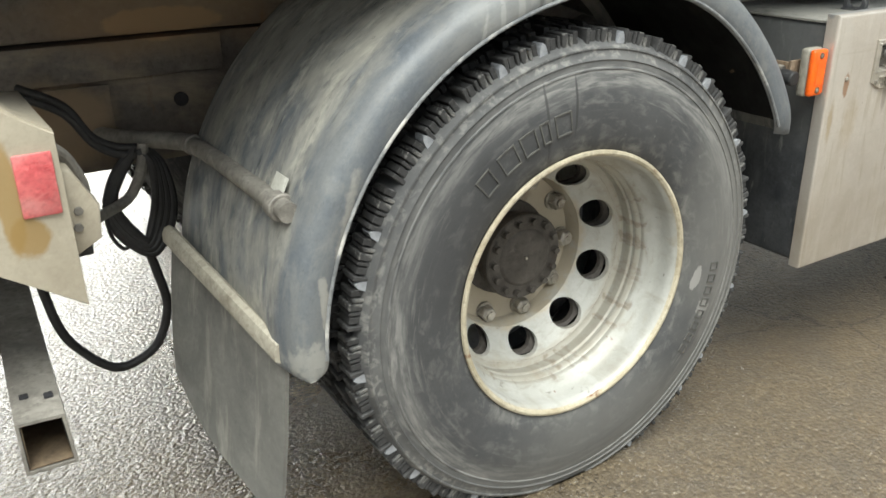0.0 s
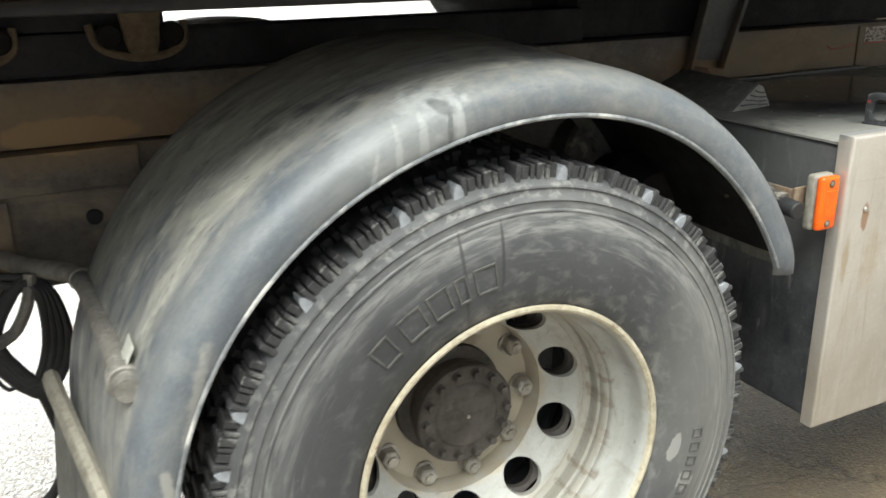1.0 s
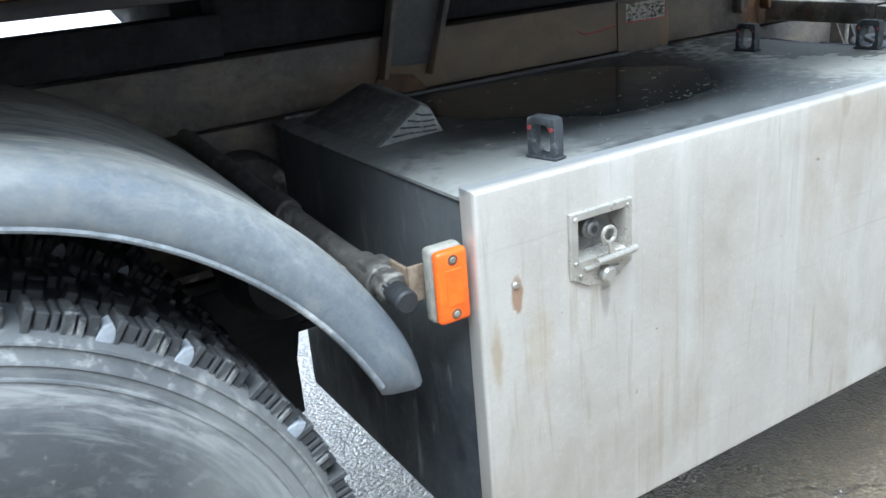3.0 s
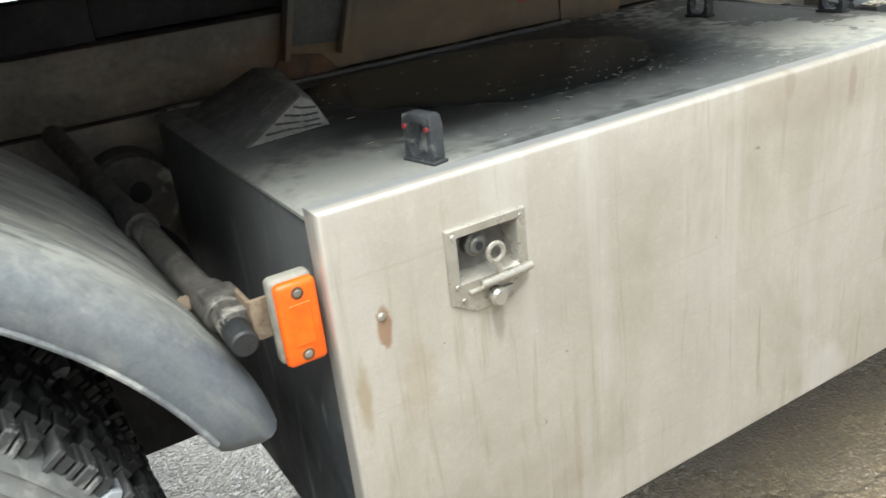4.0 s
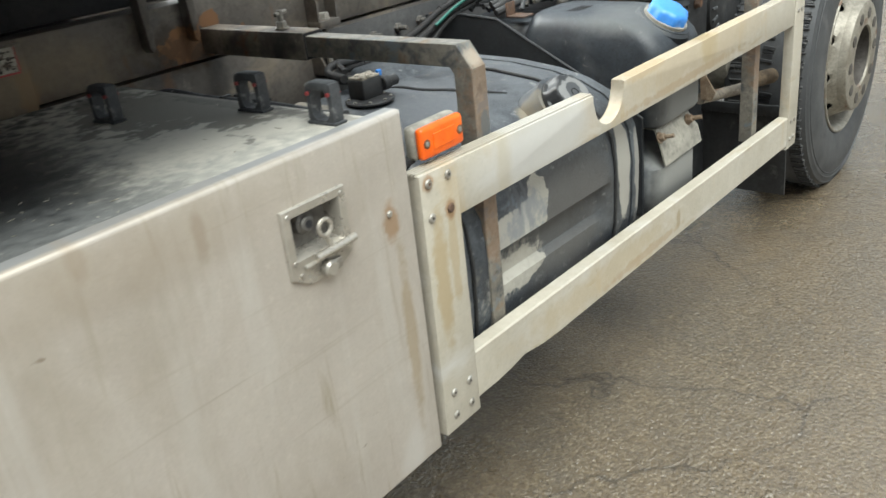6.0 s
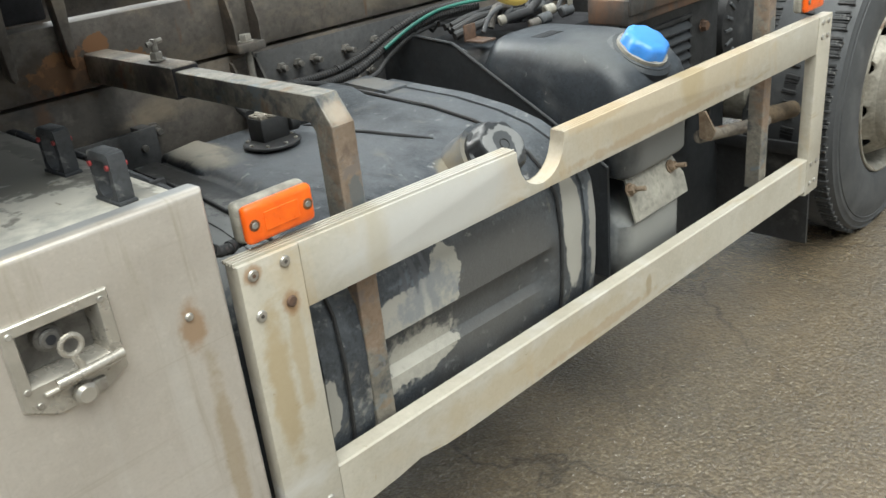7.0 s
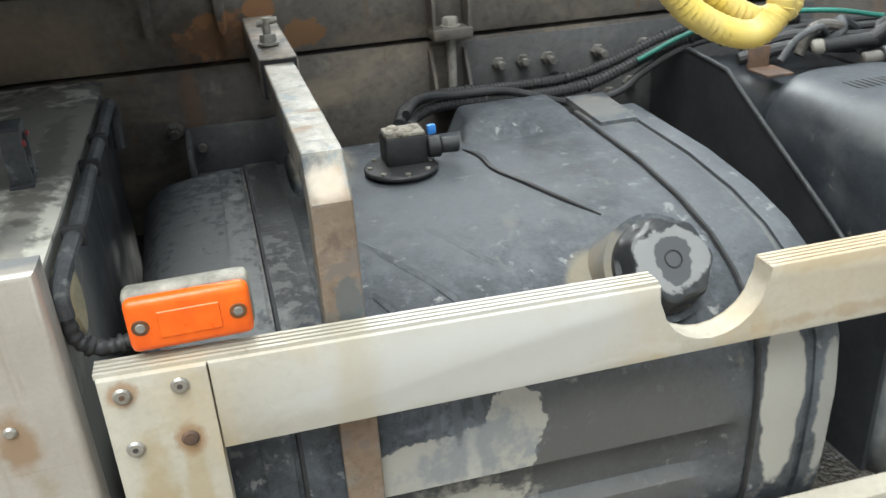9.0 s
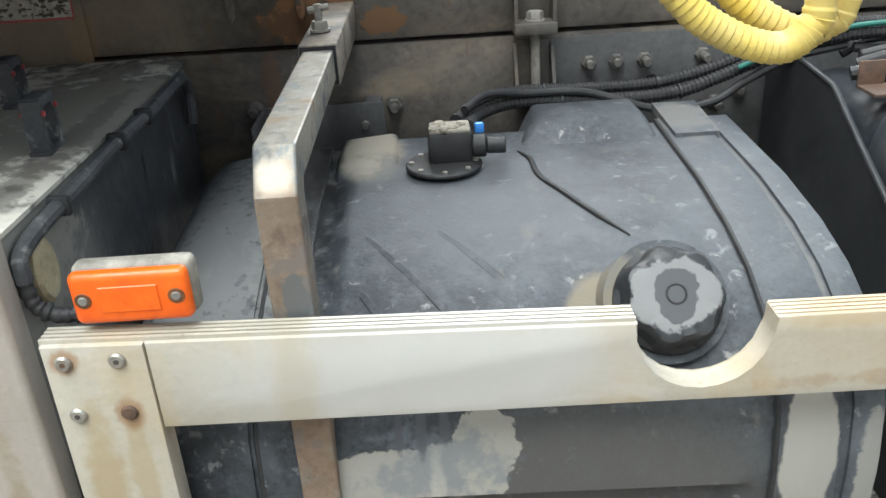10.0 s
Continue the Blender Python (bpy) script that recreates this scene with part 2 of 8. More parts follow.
    lumps.inputs["Scale"].default_value, lumps.inputs["Smoothness"].default_value = 85, 0.4
    nt.links.new(tc.outputs["Object"], lumps.inputs["Vector"])
    b2 = nt.nodes.new("ShaderNodeBump")
    b2.invert = True
    b2.inputs["Strength"].default_value, b2.inputs["Distance"].default_value = 0.85, 0.0075
    nt.links.new(lumps.outputs["Distance"], b2.inputs["Height"])
    b3 = nt.nodes.new("ShaderNodeBump")
    b3.inputs["Strength"].default_value, b3.inputs["Distance"].default_value = 0.4, 0.03
    nt.links.new(noise_tex(nt, 14, 6, 0.6), b3.inputs["Height"])
    nt.links.new(b3.outputs[0], b2.inputs["Normal"])
    nt.links.new(b.outputs[0], p.inputs["Normal"])
    nt.links.new(b2.outputs[0], p.inputs["Coat Normal"])
    return m


M_ASPHALT = asphalt()
M_TYRE = material("tyre_rubber", (0.068, 0.070, 0.074), (0.054, 0.056, 0.059), (0.5, 0.75), grain=160, coarse=5, bump=0.12, mottle=0.22, origin=(AXLE[0], 1.54, 0.0),
                  layers=[((0.090, 0.092, 0.095), 6, (1, 1, 1), 0.5, 0.8, 0.75, (3, 1, 2)), ((0.18, 0.18, 0.176), 60, (1, 1, 1), 0.67, 0.72, 0.9, (5, 1, 0))],
                  swirls=[((0.150, 0.150, 0.148), 0.430, 0.515, 0.016, 4.0, 16, 0.30, 0.62, 0.65, 1.0), ((0.050, 0.051, 0.055), 0.31, 0.425, 0.03, 2.2, 6, 0.30, 0.70, 0.5, 4.0),
                          ((0.27, 0.267, 0.257), 0.432, 0.472, 0.012, 6.0, 90, 0.44, 0.62, 0.7, 9.0), ((0.20, 0.198, 0.192), 0.395, 0.450, 0.016, 4.0, 110, 0.52, 0.66, 0.6, 15.0),
                          ((0.15, 0.15, 0.148), 0.33, 0.43, 0.02, 9.0, 40, 0.52, 0.64, 0.5, 21.0), ((0.25, 0.245, 0.23), 0.298, 0.335, 0.012, 8.0, 30, 0.48, 0.66, 0.5, 27.0),
                          ((0.30, 0.295, 0.28), 0.484, 0.51, 0.006, 22.0, 60, 0.50, 0.62, 0.6, 31.0)],
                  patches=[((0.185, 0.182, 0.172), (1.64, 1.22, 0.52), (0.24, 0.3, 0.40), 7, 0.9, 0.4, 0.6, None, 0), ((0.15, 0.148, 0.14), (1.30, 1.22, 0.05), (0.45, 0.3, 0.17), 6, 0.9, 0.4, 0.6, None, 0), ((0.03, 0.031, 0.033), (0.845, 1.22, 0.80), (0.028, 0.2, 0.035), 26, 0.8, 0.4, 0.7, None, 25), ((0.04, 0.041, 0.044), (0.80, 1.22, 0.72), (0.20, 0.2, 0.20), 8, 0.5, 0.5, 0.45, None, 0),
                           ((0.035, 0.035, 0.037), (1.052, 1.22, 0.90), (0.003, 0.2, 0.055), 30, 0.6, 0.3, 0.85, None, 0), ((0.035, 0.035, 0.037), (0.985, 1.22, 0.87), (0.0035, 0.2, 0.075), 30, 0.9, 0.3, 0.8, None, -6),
                           ((0.33, 0.325, 0.31), (1.44, 1.22, 0.44), (0.014, 0.2, 0.03), 70, 1.6, 0.1, 0.7, None, 20), ((0.33, 0.325, 0.31), (1.47, 1.22, 0.36), (0.02, 0.2, 0.02), 80, 2.0, 0.1, 0.6, None, 20)])
# rubber of the inner lugs, darkened to carry the shade under the guard
M_TREAD = material("tread_rubber", (0.030, 0.030, 0.032), (0.011, 0.011, 0.012), (0.55, 0.85), grain=80, coarse=9,
                   layers=[((0.17, 0.172, 0.172), 30, (1, 1, 1), 0.60, 0.68, 0.8, (1, 5, 2))])
M_SHOULDER = material("shoulder_rubber", (0.055, 0.055, 0.056), (0.022, 0.022, 0.023), (0.6, 0.85), grain=80, coarse=14,
                      layers=[((0.25, 0.247, 0.235), 30, (1, 1, 1), 0.56, 0.68, 0.85, (1, 5, 2)), ((0.03, 0.03, 0.03), 26, (1, 1, 1), 0.55, 0.64, 0.6, (4, 5, 2))])
M_PLAINTYRE = material("plain_tyre_rubber", (0.062, 0.064, 0.068), (0.045, 0.047, 0.05), (0.5, 0.7), grain=140, coarse=6, bump=0.1, mottle=0.25,
                       layers=[((0.10, 0.10, 0.10), 9, (1, 1, 1), 0.52, 0.75, 0.8, (2, 1, 4))])
M_MARK = material("scuffed_mark", (0.11, 0.107, 0.098), (0.065, 0.065, 0.064), (0.5, 0.7), grain=90, coarse=30)
M_CHIP = material("tread_chip", (0.33, 0.345, 0.37), (0.19, 0.20, 0.22), (0.35, 0.6), grain=60, coarse=20)
M_RIM = material("rim_paint", (0.465, 0.47, 0.45), (0.38, 0.38, 0.355), (0.34, 0.52), mottle=0.12, metal=0.08, grain=110, coarse=6, bump=0.06, origin=(AXLE[0], 1.54, 0.0),
                 layers=[((0.33, 0.28, 0.2), 8, (1, 1, 1), 0.58, 0.8, 0.8, (0, 4, 1)), (RUST, 26, (1, 1, 1), 0.69, 0.75, 0.85, (2, 2, 0)), ((0.2, 0.19, 0.17), 30, (1, 1, 1), 0.64, 0.72, 0.7, (8, 2, 0))],
                 rings=[((0.40, 0.335, 0.235), 0.10, 0.192, 0.008, 0.05, 0.7), ((0.34, 0.31, 0.25), 0.246, 0.266, 0.004, 0.02, 0.55)],
                 swirls=[((0.27, 0.245, 0.20), 0.20, 0.295, 0.01, 5.0, 70, 0.50, 0.66, 0.55, 3.0), ((0.16, 0.12, 0.08), 0.258, 0.27, 0.003, 7.0, 30, 0.52, 0.62, 0.6, 8.0)],
                 patches=[((0.34, 0.29, 0.205), (1.02, 1.4, 0.76), (0.26, 0.2, 0.09), 9, 1.0, 0.5, 0.55, None, 0), ((0.13, 0.09, 0.055), (1.10, 1.52, 0.64), (0.06, 0.1, 0.05), 26, 1.8, 0.4, 0.6, None, 0)])
M_DULL = material("dull_rim", (0.33, 0.31, 0.265), (0.19, 0.17, 0.135), (0.4, 0.6), metal=0.3, grain=90, coarse=8, bump=0.1,
                  layers=[(RUST, 14, (1, 1, 1), 0.6, 0.72, 0.85, (2, 2, 0))])
M_LIP = material("rim_lip", (0.50, 0.46, 0.36), (0.38, 0.33, 0.235), (0.4, 0.6), grain=70, coarse=12, bump=0.1,
                 layers=[(RUST, 18, (1, 1, 1), 0.6, 0.68, 0.85, (2, 2, 0)), ((0.12, 0.08, 0.05), 30, (1, 1, 1), 0.66, 0.72, 0.85, (5, 2, 0))])
M_HUB = material("hub_steel", (0.11, 0.10, 0.09), (0.055, 0.048, 0.043), (0.5, 0.8), metal=0.3, grain=70, coarse=10, bump=0.2)
M_NUT = material("zinc_nut", (0.55, 0.53, 0.49), (0.3, 0.275, 0.24), (0.3, 0.5), metal=0.7, grain=90, coarse=14)
M_FENDER = material("mudguard_plastic", (0.126, 0.141, 0.159), (0.102, 0.115, 0.132), (0.46, 0.56), grain=180, coarse=3, bump=0.06, origin=(1.112, 1.5, 0.95), mottle=0.3,
                    layers=[((0.16, 0.165, 0.168), 3, (1.0, 1.5, 1.0), 0.5, 0.85, None, (1, 0, 3))],
                    streaks=[((0.045, 0.051, 0.06), 3.0, 9, 2.4, 0.46, 0.62, 0.65, 1.0), ((0.13, 0.14, 0.15), 2.2, 30, 2.0, 0.50, 0.60, 0.6, 4.0), ((0.03, 0.033, 0.038), 4.0, 34, 2.2, 0.60, 0.67, 0.8, 9.0),
                             ((0.31, 0.30, 0.265), 2.0, 8, 1.8, 0.42, 0.62, 0.8, 2.0), ((0.43, 0.415, 0.36), 3.0, 9, 2.4, 0.53, 0.68, 0.65, 17.0), ((0.06, 0.063, 0.068), 3.0, 12, 2.2, 0.58, 0.70, 0.7, 6.0), ((0.03, 0.032, 0.035), 5.0, 22, 3.0, 0.655, 0.70, 0.8, 12.0)],
                    # brown dust on the crown, paled to carry the light along the crest
                    patches=[((0.30, 0.275, 0.225), (1.14, 1.63, 1.12), (0.62, 0.335, 0.34), 40, 0.7, 0.3, 0.8, 0.85, 0),
                             ((0.34, 0.335, 0.30), (0.62, 1.36, 0.90), (0.20, 0.035, 0.22), 30, 1.4, 0.25, 0.55, 0.85, 0),
                             ((0.38, 0.39, 0.39), (0.965, 1.29, 1.125), (0.060, 0.05, 0.040), 40, 2.0, 0.3, 0.7, 0.6, 20), ((0.24, 0.25, 0.255), (0.90, 1.27, 1.08), (0.11, 0.06, 0.07), 18, 1.6, 0.4, 0.6, 0.6, 25),
                             ((0.32, 0.33, 0.33), (0.985, 1.26, 1.10), (0.008, 0.06, 0.045), 60, 1.0, 0.25, 0.8, 0.6, 0), ((0.32, 0.33, 0.33), (0.925, 1.26, 1.085), (0.008, 0.06, 0.05), 60, 1.2, 0.25, 0.75, 0.6, 0),
                             ((0.32, 0.33, 0.33), (0.885, 1.26, 1.07), (0.006, 0.06, 0.05), 60, 1.2, 0.25, 0.7, 0.6, 0), ((0.32, 0.33, 0.33), (0.84, 1.26, 1.03), (0.005, 0.06, 0.06), 60, 1.2, 0.25, 0.65, 0.6, 12),
                             ((0.045, 0.05, 0.055), (0.962, 1.28, 1.14), (0.02, 0.05, 0.011), 40, 0.8, 0.2, 0.85, 0.5, 15), ((0.06, 0.066, 0.072), (0.968, 1.26, 1.11), (0.005, 0.05, 0.03), 40, 0.8, 0.2, 0.8, 0.5, 0),
                             ((0.52, 0.505, 0.46), (1.56, 1.49, 0.98), (0.36, 0.212, 0.34), 60, 0.4, 0.25, 0.85, 0.8, 0),
                             ((0.40, 0.39, 0.35), (0.515, 1.24, 0.60), (0.010, 0.02, 0.075), 40, 1.6, 0.15, 0.6, 0.8, -4),
                             ((0.34, 0.335, 0.305), (0.49, 1.25, 0.51), (0.045, 0.06, 0.035), 50, 2.4, 0.3, 0.6, 0.8, 0), ((0.36, 0.35, 0.315), (0.56, 1.245, 0.74), (0.012, 0.03, 0.10), 40, 2.0, 0.3, 0.55, 0.8, 14)])
M_NEARBLACK = material("near_black", (0.018, 0.018, 0.019), (0.010, 0.010, 0.011), (0.6, 0.9), grain=60, coarse=7, bump=0.3,
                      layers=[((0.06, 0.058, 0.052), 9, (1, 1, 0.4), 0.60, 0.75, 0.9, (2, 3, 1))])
M_EDGE = material("pale_edge", (0.24, 0.25, 0.255), (0.12, 0.128, 0.138), (0.4, 0.6), grain=120, coarse=10, bump=0.1,
                  layers=[((0.55, 0.54, 0.51), 12, (1, 1, 1), 0.52, 0.7, 0.7, (2, 3, 1))])
M_FLAP = material("rubber_flap", (0.24, 0.238, 0.22), (0.14, 0.14, 0.132), (0.6, 0.85), mottle=0.2, grain=90, coarse=5,
                  layers=[((0.38, 0.37, 0.33), 4, (1, 5, 0.8), 0.55, 0.75, 0.9, (2, 3, 1))])
M_GALV = material("dull_tube", (0.30, 0.285, 0.255), (0.16, 0.15, 0.135), (0.5, 0.75), metal=0.2, grain=80, coarse=9)
M_GREASE = material("greasy_steel", (0.125, 0.115, 0.102), (0.06, 0.055, 0.05), (0.4, 0.7), metal=0.1, grain=90, coarse=14, bump=0.2,
                    layers=[((0.03, 0.03, 0.03), 12, (1, 1, 1), 0.58, 0.68, 0.35, (1, 2, 3)), ((0.30, 0.28, 0.245), 20, (1, 1, 1), 0.58, 0.7, 0.8, (4, 2, 3))])
M_BLACK = material("black_plastic", (0.03, 0.031, 0.033), (0.014, 0.014, 0.015), (0.45, 0.7), grain=90, coarse=8,
                   layers=[((0.14, 0.135, 0.125), 8, (1, 1, 1), 0.6, 0.82, 0.85, (0, 2, 5))])
M_CAP = material("cap_plastic", (0.034, 0.036, 0.039), (0.018, 0.019, 0.021), (0.3, 0.5), grain=90, coarse=8, origin=(3.69, 1.6, 0.37),
                 patches=[((0.20, 0.203, 0.203), (3.868, 1.318, 0.856), (0.046, 0.034, 0.044), 24, 1.5, 0.05, 0.9, 0.8, 0), ((0.045, 0.048, 0.052), (3.866, 1.318, 0.855), (0.026, 0.03, 0.028), 26, 1.2, 0.04, 0.95, 0.5, 0)])
M_CLIP = material("dusty_rubber", (0.075, 0.079, 0.085), (0.038, 0.04, 0.044), (0.55, 0.8), grain=140, coarse=14, bump=0.2,
                  layers=[((0.24, 0.24, 0.23), 30, (1, 1, 1), 0.58, 0.7, 0.85, (0, 2, 5))])
M_CABLE = material("cable_rubber", (0.03, 0.03, 0.032), (0.015, 0.015, 0.016), (0.5, 0.7), grain=90, coarse=15)
M_BOX = material("box_plastic", (0.062, 0.065, 0.07), (0.033, 0.036, 0.04), (0.45, 0.7), grain=120, coarse=6, origin=(2.525, 1.6, 0.362),
                 # the last patch paints sky light from the gap onto the right end wall
                 patches=[((0.29, 0.28, 0.25), (3.202, 1.30, 0.94), (0.03, 0.15, 0.09), 40, 2.4, 0.3, 0.75, 0.85, 0), ((0.22, 0.215, 0.195), (3.202, 1.58, 0.985), (0.03, 0.40, 0.02), 40, 2.0, 0.3, 0.6, 0.85, 0), ((0.17, 0.172, 0.168), (1.848, 1.6, 0.86), (0.03, 0.42, 0.17), 14, 1.2, 0.5, 0.5, 0.8, 0), ((0.24, 0.235, 0.215), (3.202, 1.37, 0.78), (0.03, 0.13, 0.16), 12, 1.2, 0.5, 0.6, 0.85, 0)],
                 layers=[((0.10, 0.104, 0.105), 5, (2.5, 2.5, 0.8), 0.56, 0.8, 0.85, (1, 7, 2)), ((0.20, 0.203, 0.19), 16, (2.0, 2.0, 0.4), 0.575, 0.69, 0.85, (3, 2, 2)), ((0.015, 0.018, 0.024), 9, (2, 2, 0.4), 0.58, 0.7, 0.3, (8, 2, 2))])
M_BAR = material("dirty_pale_bar", (0.45, 0.425, 0.355), (0.33, 0.305, 0.25), (0.5, 0.75), grain=90, coarse=10, bump=0.15,
                 layers=[((0.20, 0.175, 0.135), 12, (1, 1, 1), 0.58, 0.72, 0.8, (2, 3, 1))])
M_PAD = material("cream_plastic", (0.50, 0.44, 0.29), (0.38, 0.33, 0.21), (0.5, 0.7), grain=90, coarse=14, bump=0.08)
M_SHEET = material("grey_rubber_sheet", (0.20, 0.195, 0.18), (0.12, 0.117, 0.11), (0.5, 0.75), grain=120, coarse=10, bump=0.25,
                   layers=[((0.32, 0.31, 0.285), 24, (1, 1, 1), 0.55, 0.68, 0.85, (2, 6, 1)), ((0.07, 0.07, 0.068), 14, (1, 1, 1), 0.58, 0.7, 0.5, (5, 1, 3))])
# paler copy of the sheet for the wedge's lit end, with pale flecks
M_WEDGE = material("lit_wedge_end", (0.27, 0.26, 0.24), (0.17, 0.165, 0.15), (0.5, 0.75), grain=120, coarse=12, bump=0.25,
                   layers=[((0.13, 0.13, 0.125), 16, (1, 1, 1), 0.56, 0.66, 0.5, (3, 1, 2)), ((0.60, 0.49, 0.42), 70, (1, 1, 1), 0.64, 0.70, 0.85, (5, 1, 0))])
M_LID = material("box_lid", (0.135, 0.136, 0.131), (0.075, 0.076, 0.075), (0.5, 0.75), grain=170, coarse=9, bump=0.3, spec=0.28, origin=(2.525, 1.6, 0.362),
                 layers=[((0.05, 0.051, 0.053), 7, (1, 1.6, 1), 0.50, 0.62, 0.5, (3, 2, 2)), ((0.22, 0.222, 0.215), 20, (0.45, 2.0, 1), 0.52, 0.74, 0.85, (1, 7, 2)), ((0.055, 0.056, 0.058), 34, (0.7, 1.2, 1), 0.56, 0.66, 0.55, (8, 1, 2)), ((0.38, 0.37, 0.34), 90, (1, 1, 1), 0.62, 0.69, 0.85, (1, 7, 2))],
                 patches=[((0.11, 0.09, 0.066), (2.15, 1.95, 1.0), (0.25, 0.06, 0.5), 9, 0.9, 0.3, 0.6, 0.6, 0), ((0.045, 0.044, 0.043), (2.93, 1.86, 1.0), (0.16, 0.14, 0.5), 16, 1.8, 0.3, 0.8, 0.55, 0),
                          # dust at the right end, made paler to offset the body's shade
                          ((0.30, 0.292, 0.268), (1.93, 1.58, 1.0), (0.18, 0.40, 0.5), 34, 2.4, 0.5, 0.7, 0.8, 0), ((0.52, 0.50, 0.44), (3.11, 1.47, 1.0), (0.27, 0.40, 0.5), 8, 0.8, 0.35, 0.93, 0.8, 0), ((0.60, 0.57, 0.50), (3.08, 1.60, 1.0), (0.24, 0.40, 0.5), 40, 3.0, 0.35, 0.8, 0.85, 0), ((0.085, 0.078, 0.067), (3.14, 1.72, 1.0), (0.16, 0.26, 0.5), 20, 3.2, 0.15, 0.7, 0.7, 0), ((0.12, 0.11, 0.095), (3.17, 1.50, 1.0), (0.02, 0.30, 0.5), 26, 3.0, 0.2, 0.6, 0.7, 0),
                          ((0.20, 0.205, 0.20), (2.62, 1.335, 1.0), (0.50, 0.05, 0.5), 34, 3.0, 0.6, 0.5, 0.85, 0), ((0.05, 0.05, 0.05), (1.95, 1.40, 1.0), (0.10, 0.10, 0.5), 22, 2.0, 0.3, 0.6, 0.6, 0), ((0.30, 0.295, 0.27), (1.98, 1.37, 1.0), (0.16, 0.12, 0.5), 30, 2.4, 0.3, 0.75, 0.8, 0),
                          ((0.036, 0.039, 0.040), (2.42, 1.725, 1.0), (0.46, 0.40, 0.5), 30, 1.0, 0.26, 0.93, 0.28, 0), ((0.22, 0.225, 0.22), (2.38, 1.40, 1.0), (0.40, 0.06, 0.5), 70, 3.0, 0.7, 0.5, 0.85, 0)])
M_ALU = material("brushed_aluminium", (0.575, 0.535, 0.487), (0.475, 0.434, 0.386), (0.28, 0.44), wave=0.35, mottle=0.12, metal=0.45, grain=220, coarse=2.5, bump=0.02, origin=(2.525, 1.6, 0.362),
                 layers=[((0.36, 0.31, 0.24), 2.6, (1.5, 1, 0.8), 0.50, 0.82, 0.6, (2, 0, 7)), ((0.62, 0.60, 0.565), 3, (4, 1, 0.4), 0.52, 0.85, 0.34, (9, 0, 2)),
                         ((0.38, 0.33, 0.25), 7, (6, 1, 0.45), 0.58, 0.76, 0.6, (3, 0, 5)), ((0.30, 0.255, 0.2), 40, (1, 1, 1), 0.70, 0.74, 0.7, (3, 0, 1)),
                         ((0.42, 0.38, 0.32), 9, (0.25, 1, 9), 0.60, 0.82, 0.45, (5, 0, 8)), ((0.44, 0.40, 0.34), 18, (7, 1, 0.15), 0.60, 0.82, 0.5, (8, 0, 1))],
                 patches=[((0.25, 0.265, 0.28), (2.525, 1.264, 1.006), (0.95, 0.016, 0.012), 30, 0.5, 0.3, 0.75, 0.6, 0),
                          ((0.27, 0.13, 0.05), (1.907, 1.235, 0.836), (0.010, 0.1, 0.026), 60, 1.4, 0.25, 0.75, 0.8, 0),
                          ((0.36, 0.27, 0.15), (1.945, 1.235, 0.74), (0.025, 0.1, 0.06), 30, 1.8, 0.5, 0.35, 0.8, 0),
                          ((0.33, 0.19, 0.08), (3.152, 1.235, 0.838), (0.017, 0.1, 0.032), 50, 1.4, 0.4, 0.7, 0.8, 0),
                          ((0.34, 0.25, 0.13), (3.165, 1.235, 0.62), (0.013, 0.1, 0.16), 30, 1.8, 0.4, 0.55, 0.8, 0),
                          ((0.22, 0.19, 0.15), (2.075, 1.235, 0.79), (0.010, 0.1, 0.035), 40, 1.0, 0.4, 0.5, 0.8, 0),
                          ((0.33, 0.27, 0.20), (2.812, 1.235, 0.955), (0.010, 0.1, 0.035), 30, 1.4, 0.5, 0.6, 0.7, 0), ((0.34, 0.28, 0.21), (2.652, 1.235, 0.985), (0.012, 0.1, 0.022), 30, 1.4, 0.5, 0.6, 0.7, 0),
                          ((0.36, 0.30, 0.23), (2.72, 1.235, 0.955), (0.20, 0.1, 0.045), 12, 1.6, 0.6, 0.4, 0.6, 0), ((0.64, 0.62, 0.59), (2.80, 1.235, 0.40), (0.05, 0.1, 0.05), 14, 1.2, 0.4, 0.6, 0.5, 20), ((0.64, 0.62, 0.59), (3.13, 1.235, 0.40), (0.03, 0.1, 0.05), 14, 1.2, 0.4, 0.6, 0.5, 20),
                          ((0.34, 0.25, 0.13), (1.866, 1.235, 0.745), (0.009, 0.1, 0.05), 30, 1.6, 0.5, 0.6, 0.8, 0), ((0.36, 0.27, 0.15), (2.20, 1.235, 0.52), (0.006, 0.1, 0.12), 30, 1.6, 0.5, 0.25, 0.8, 0)])
M_PLATE = material("stainless_plate", (0.50, 0.47, 0.42), (0.38, 0.355, 0.31), (0.22, 0.38), mottle=0.12, metal=0.6, grain=120, coarse=14, bump=0.03)
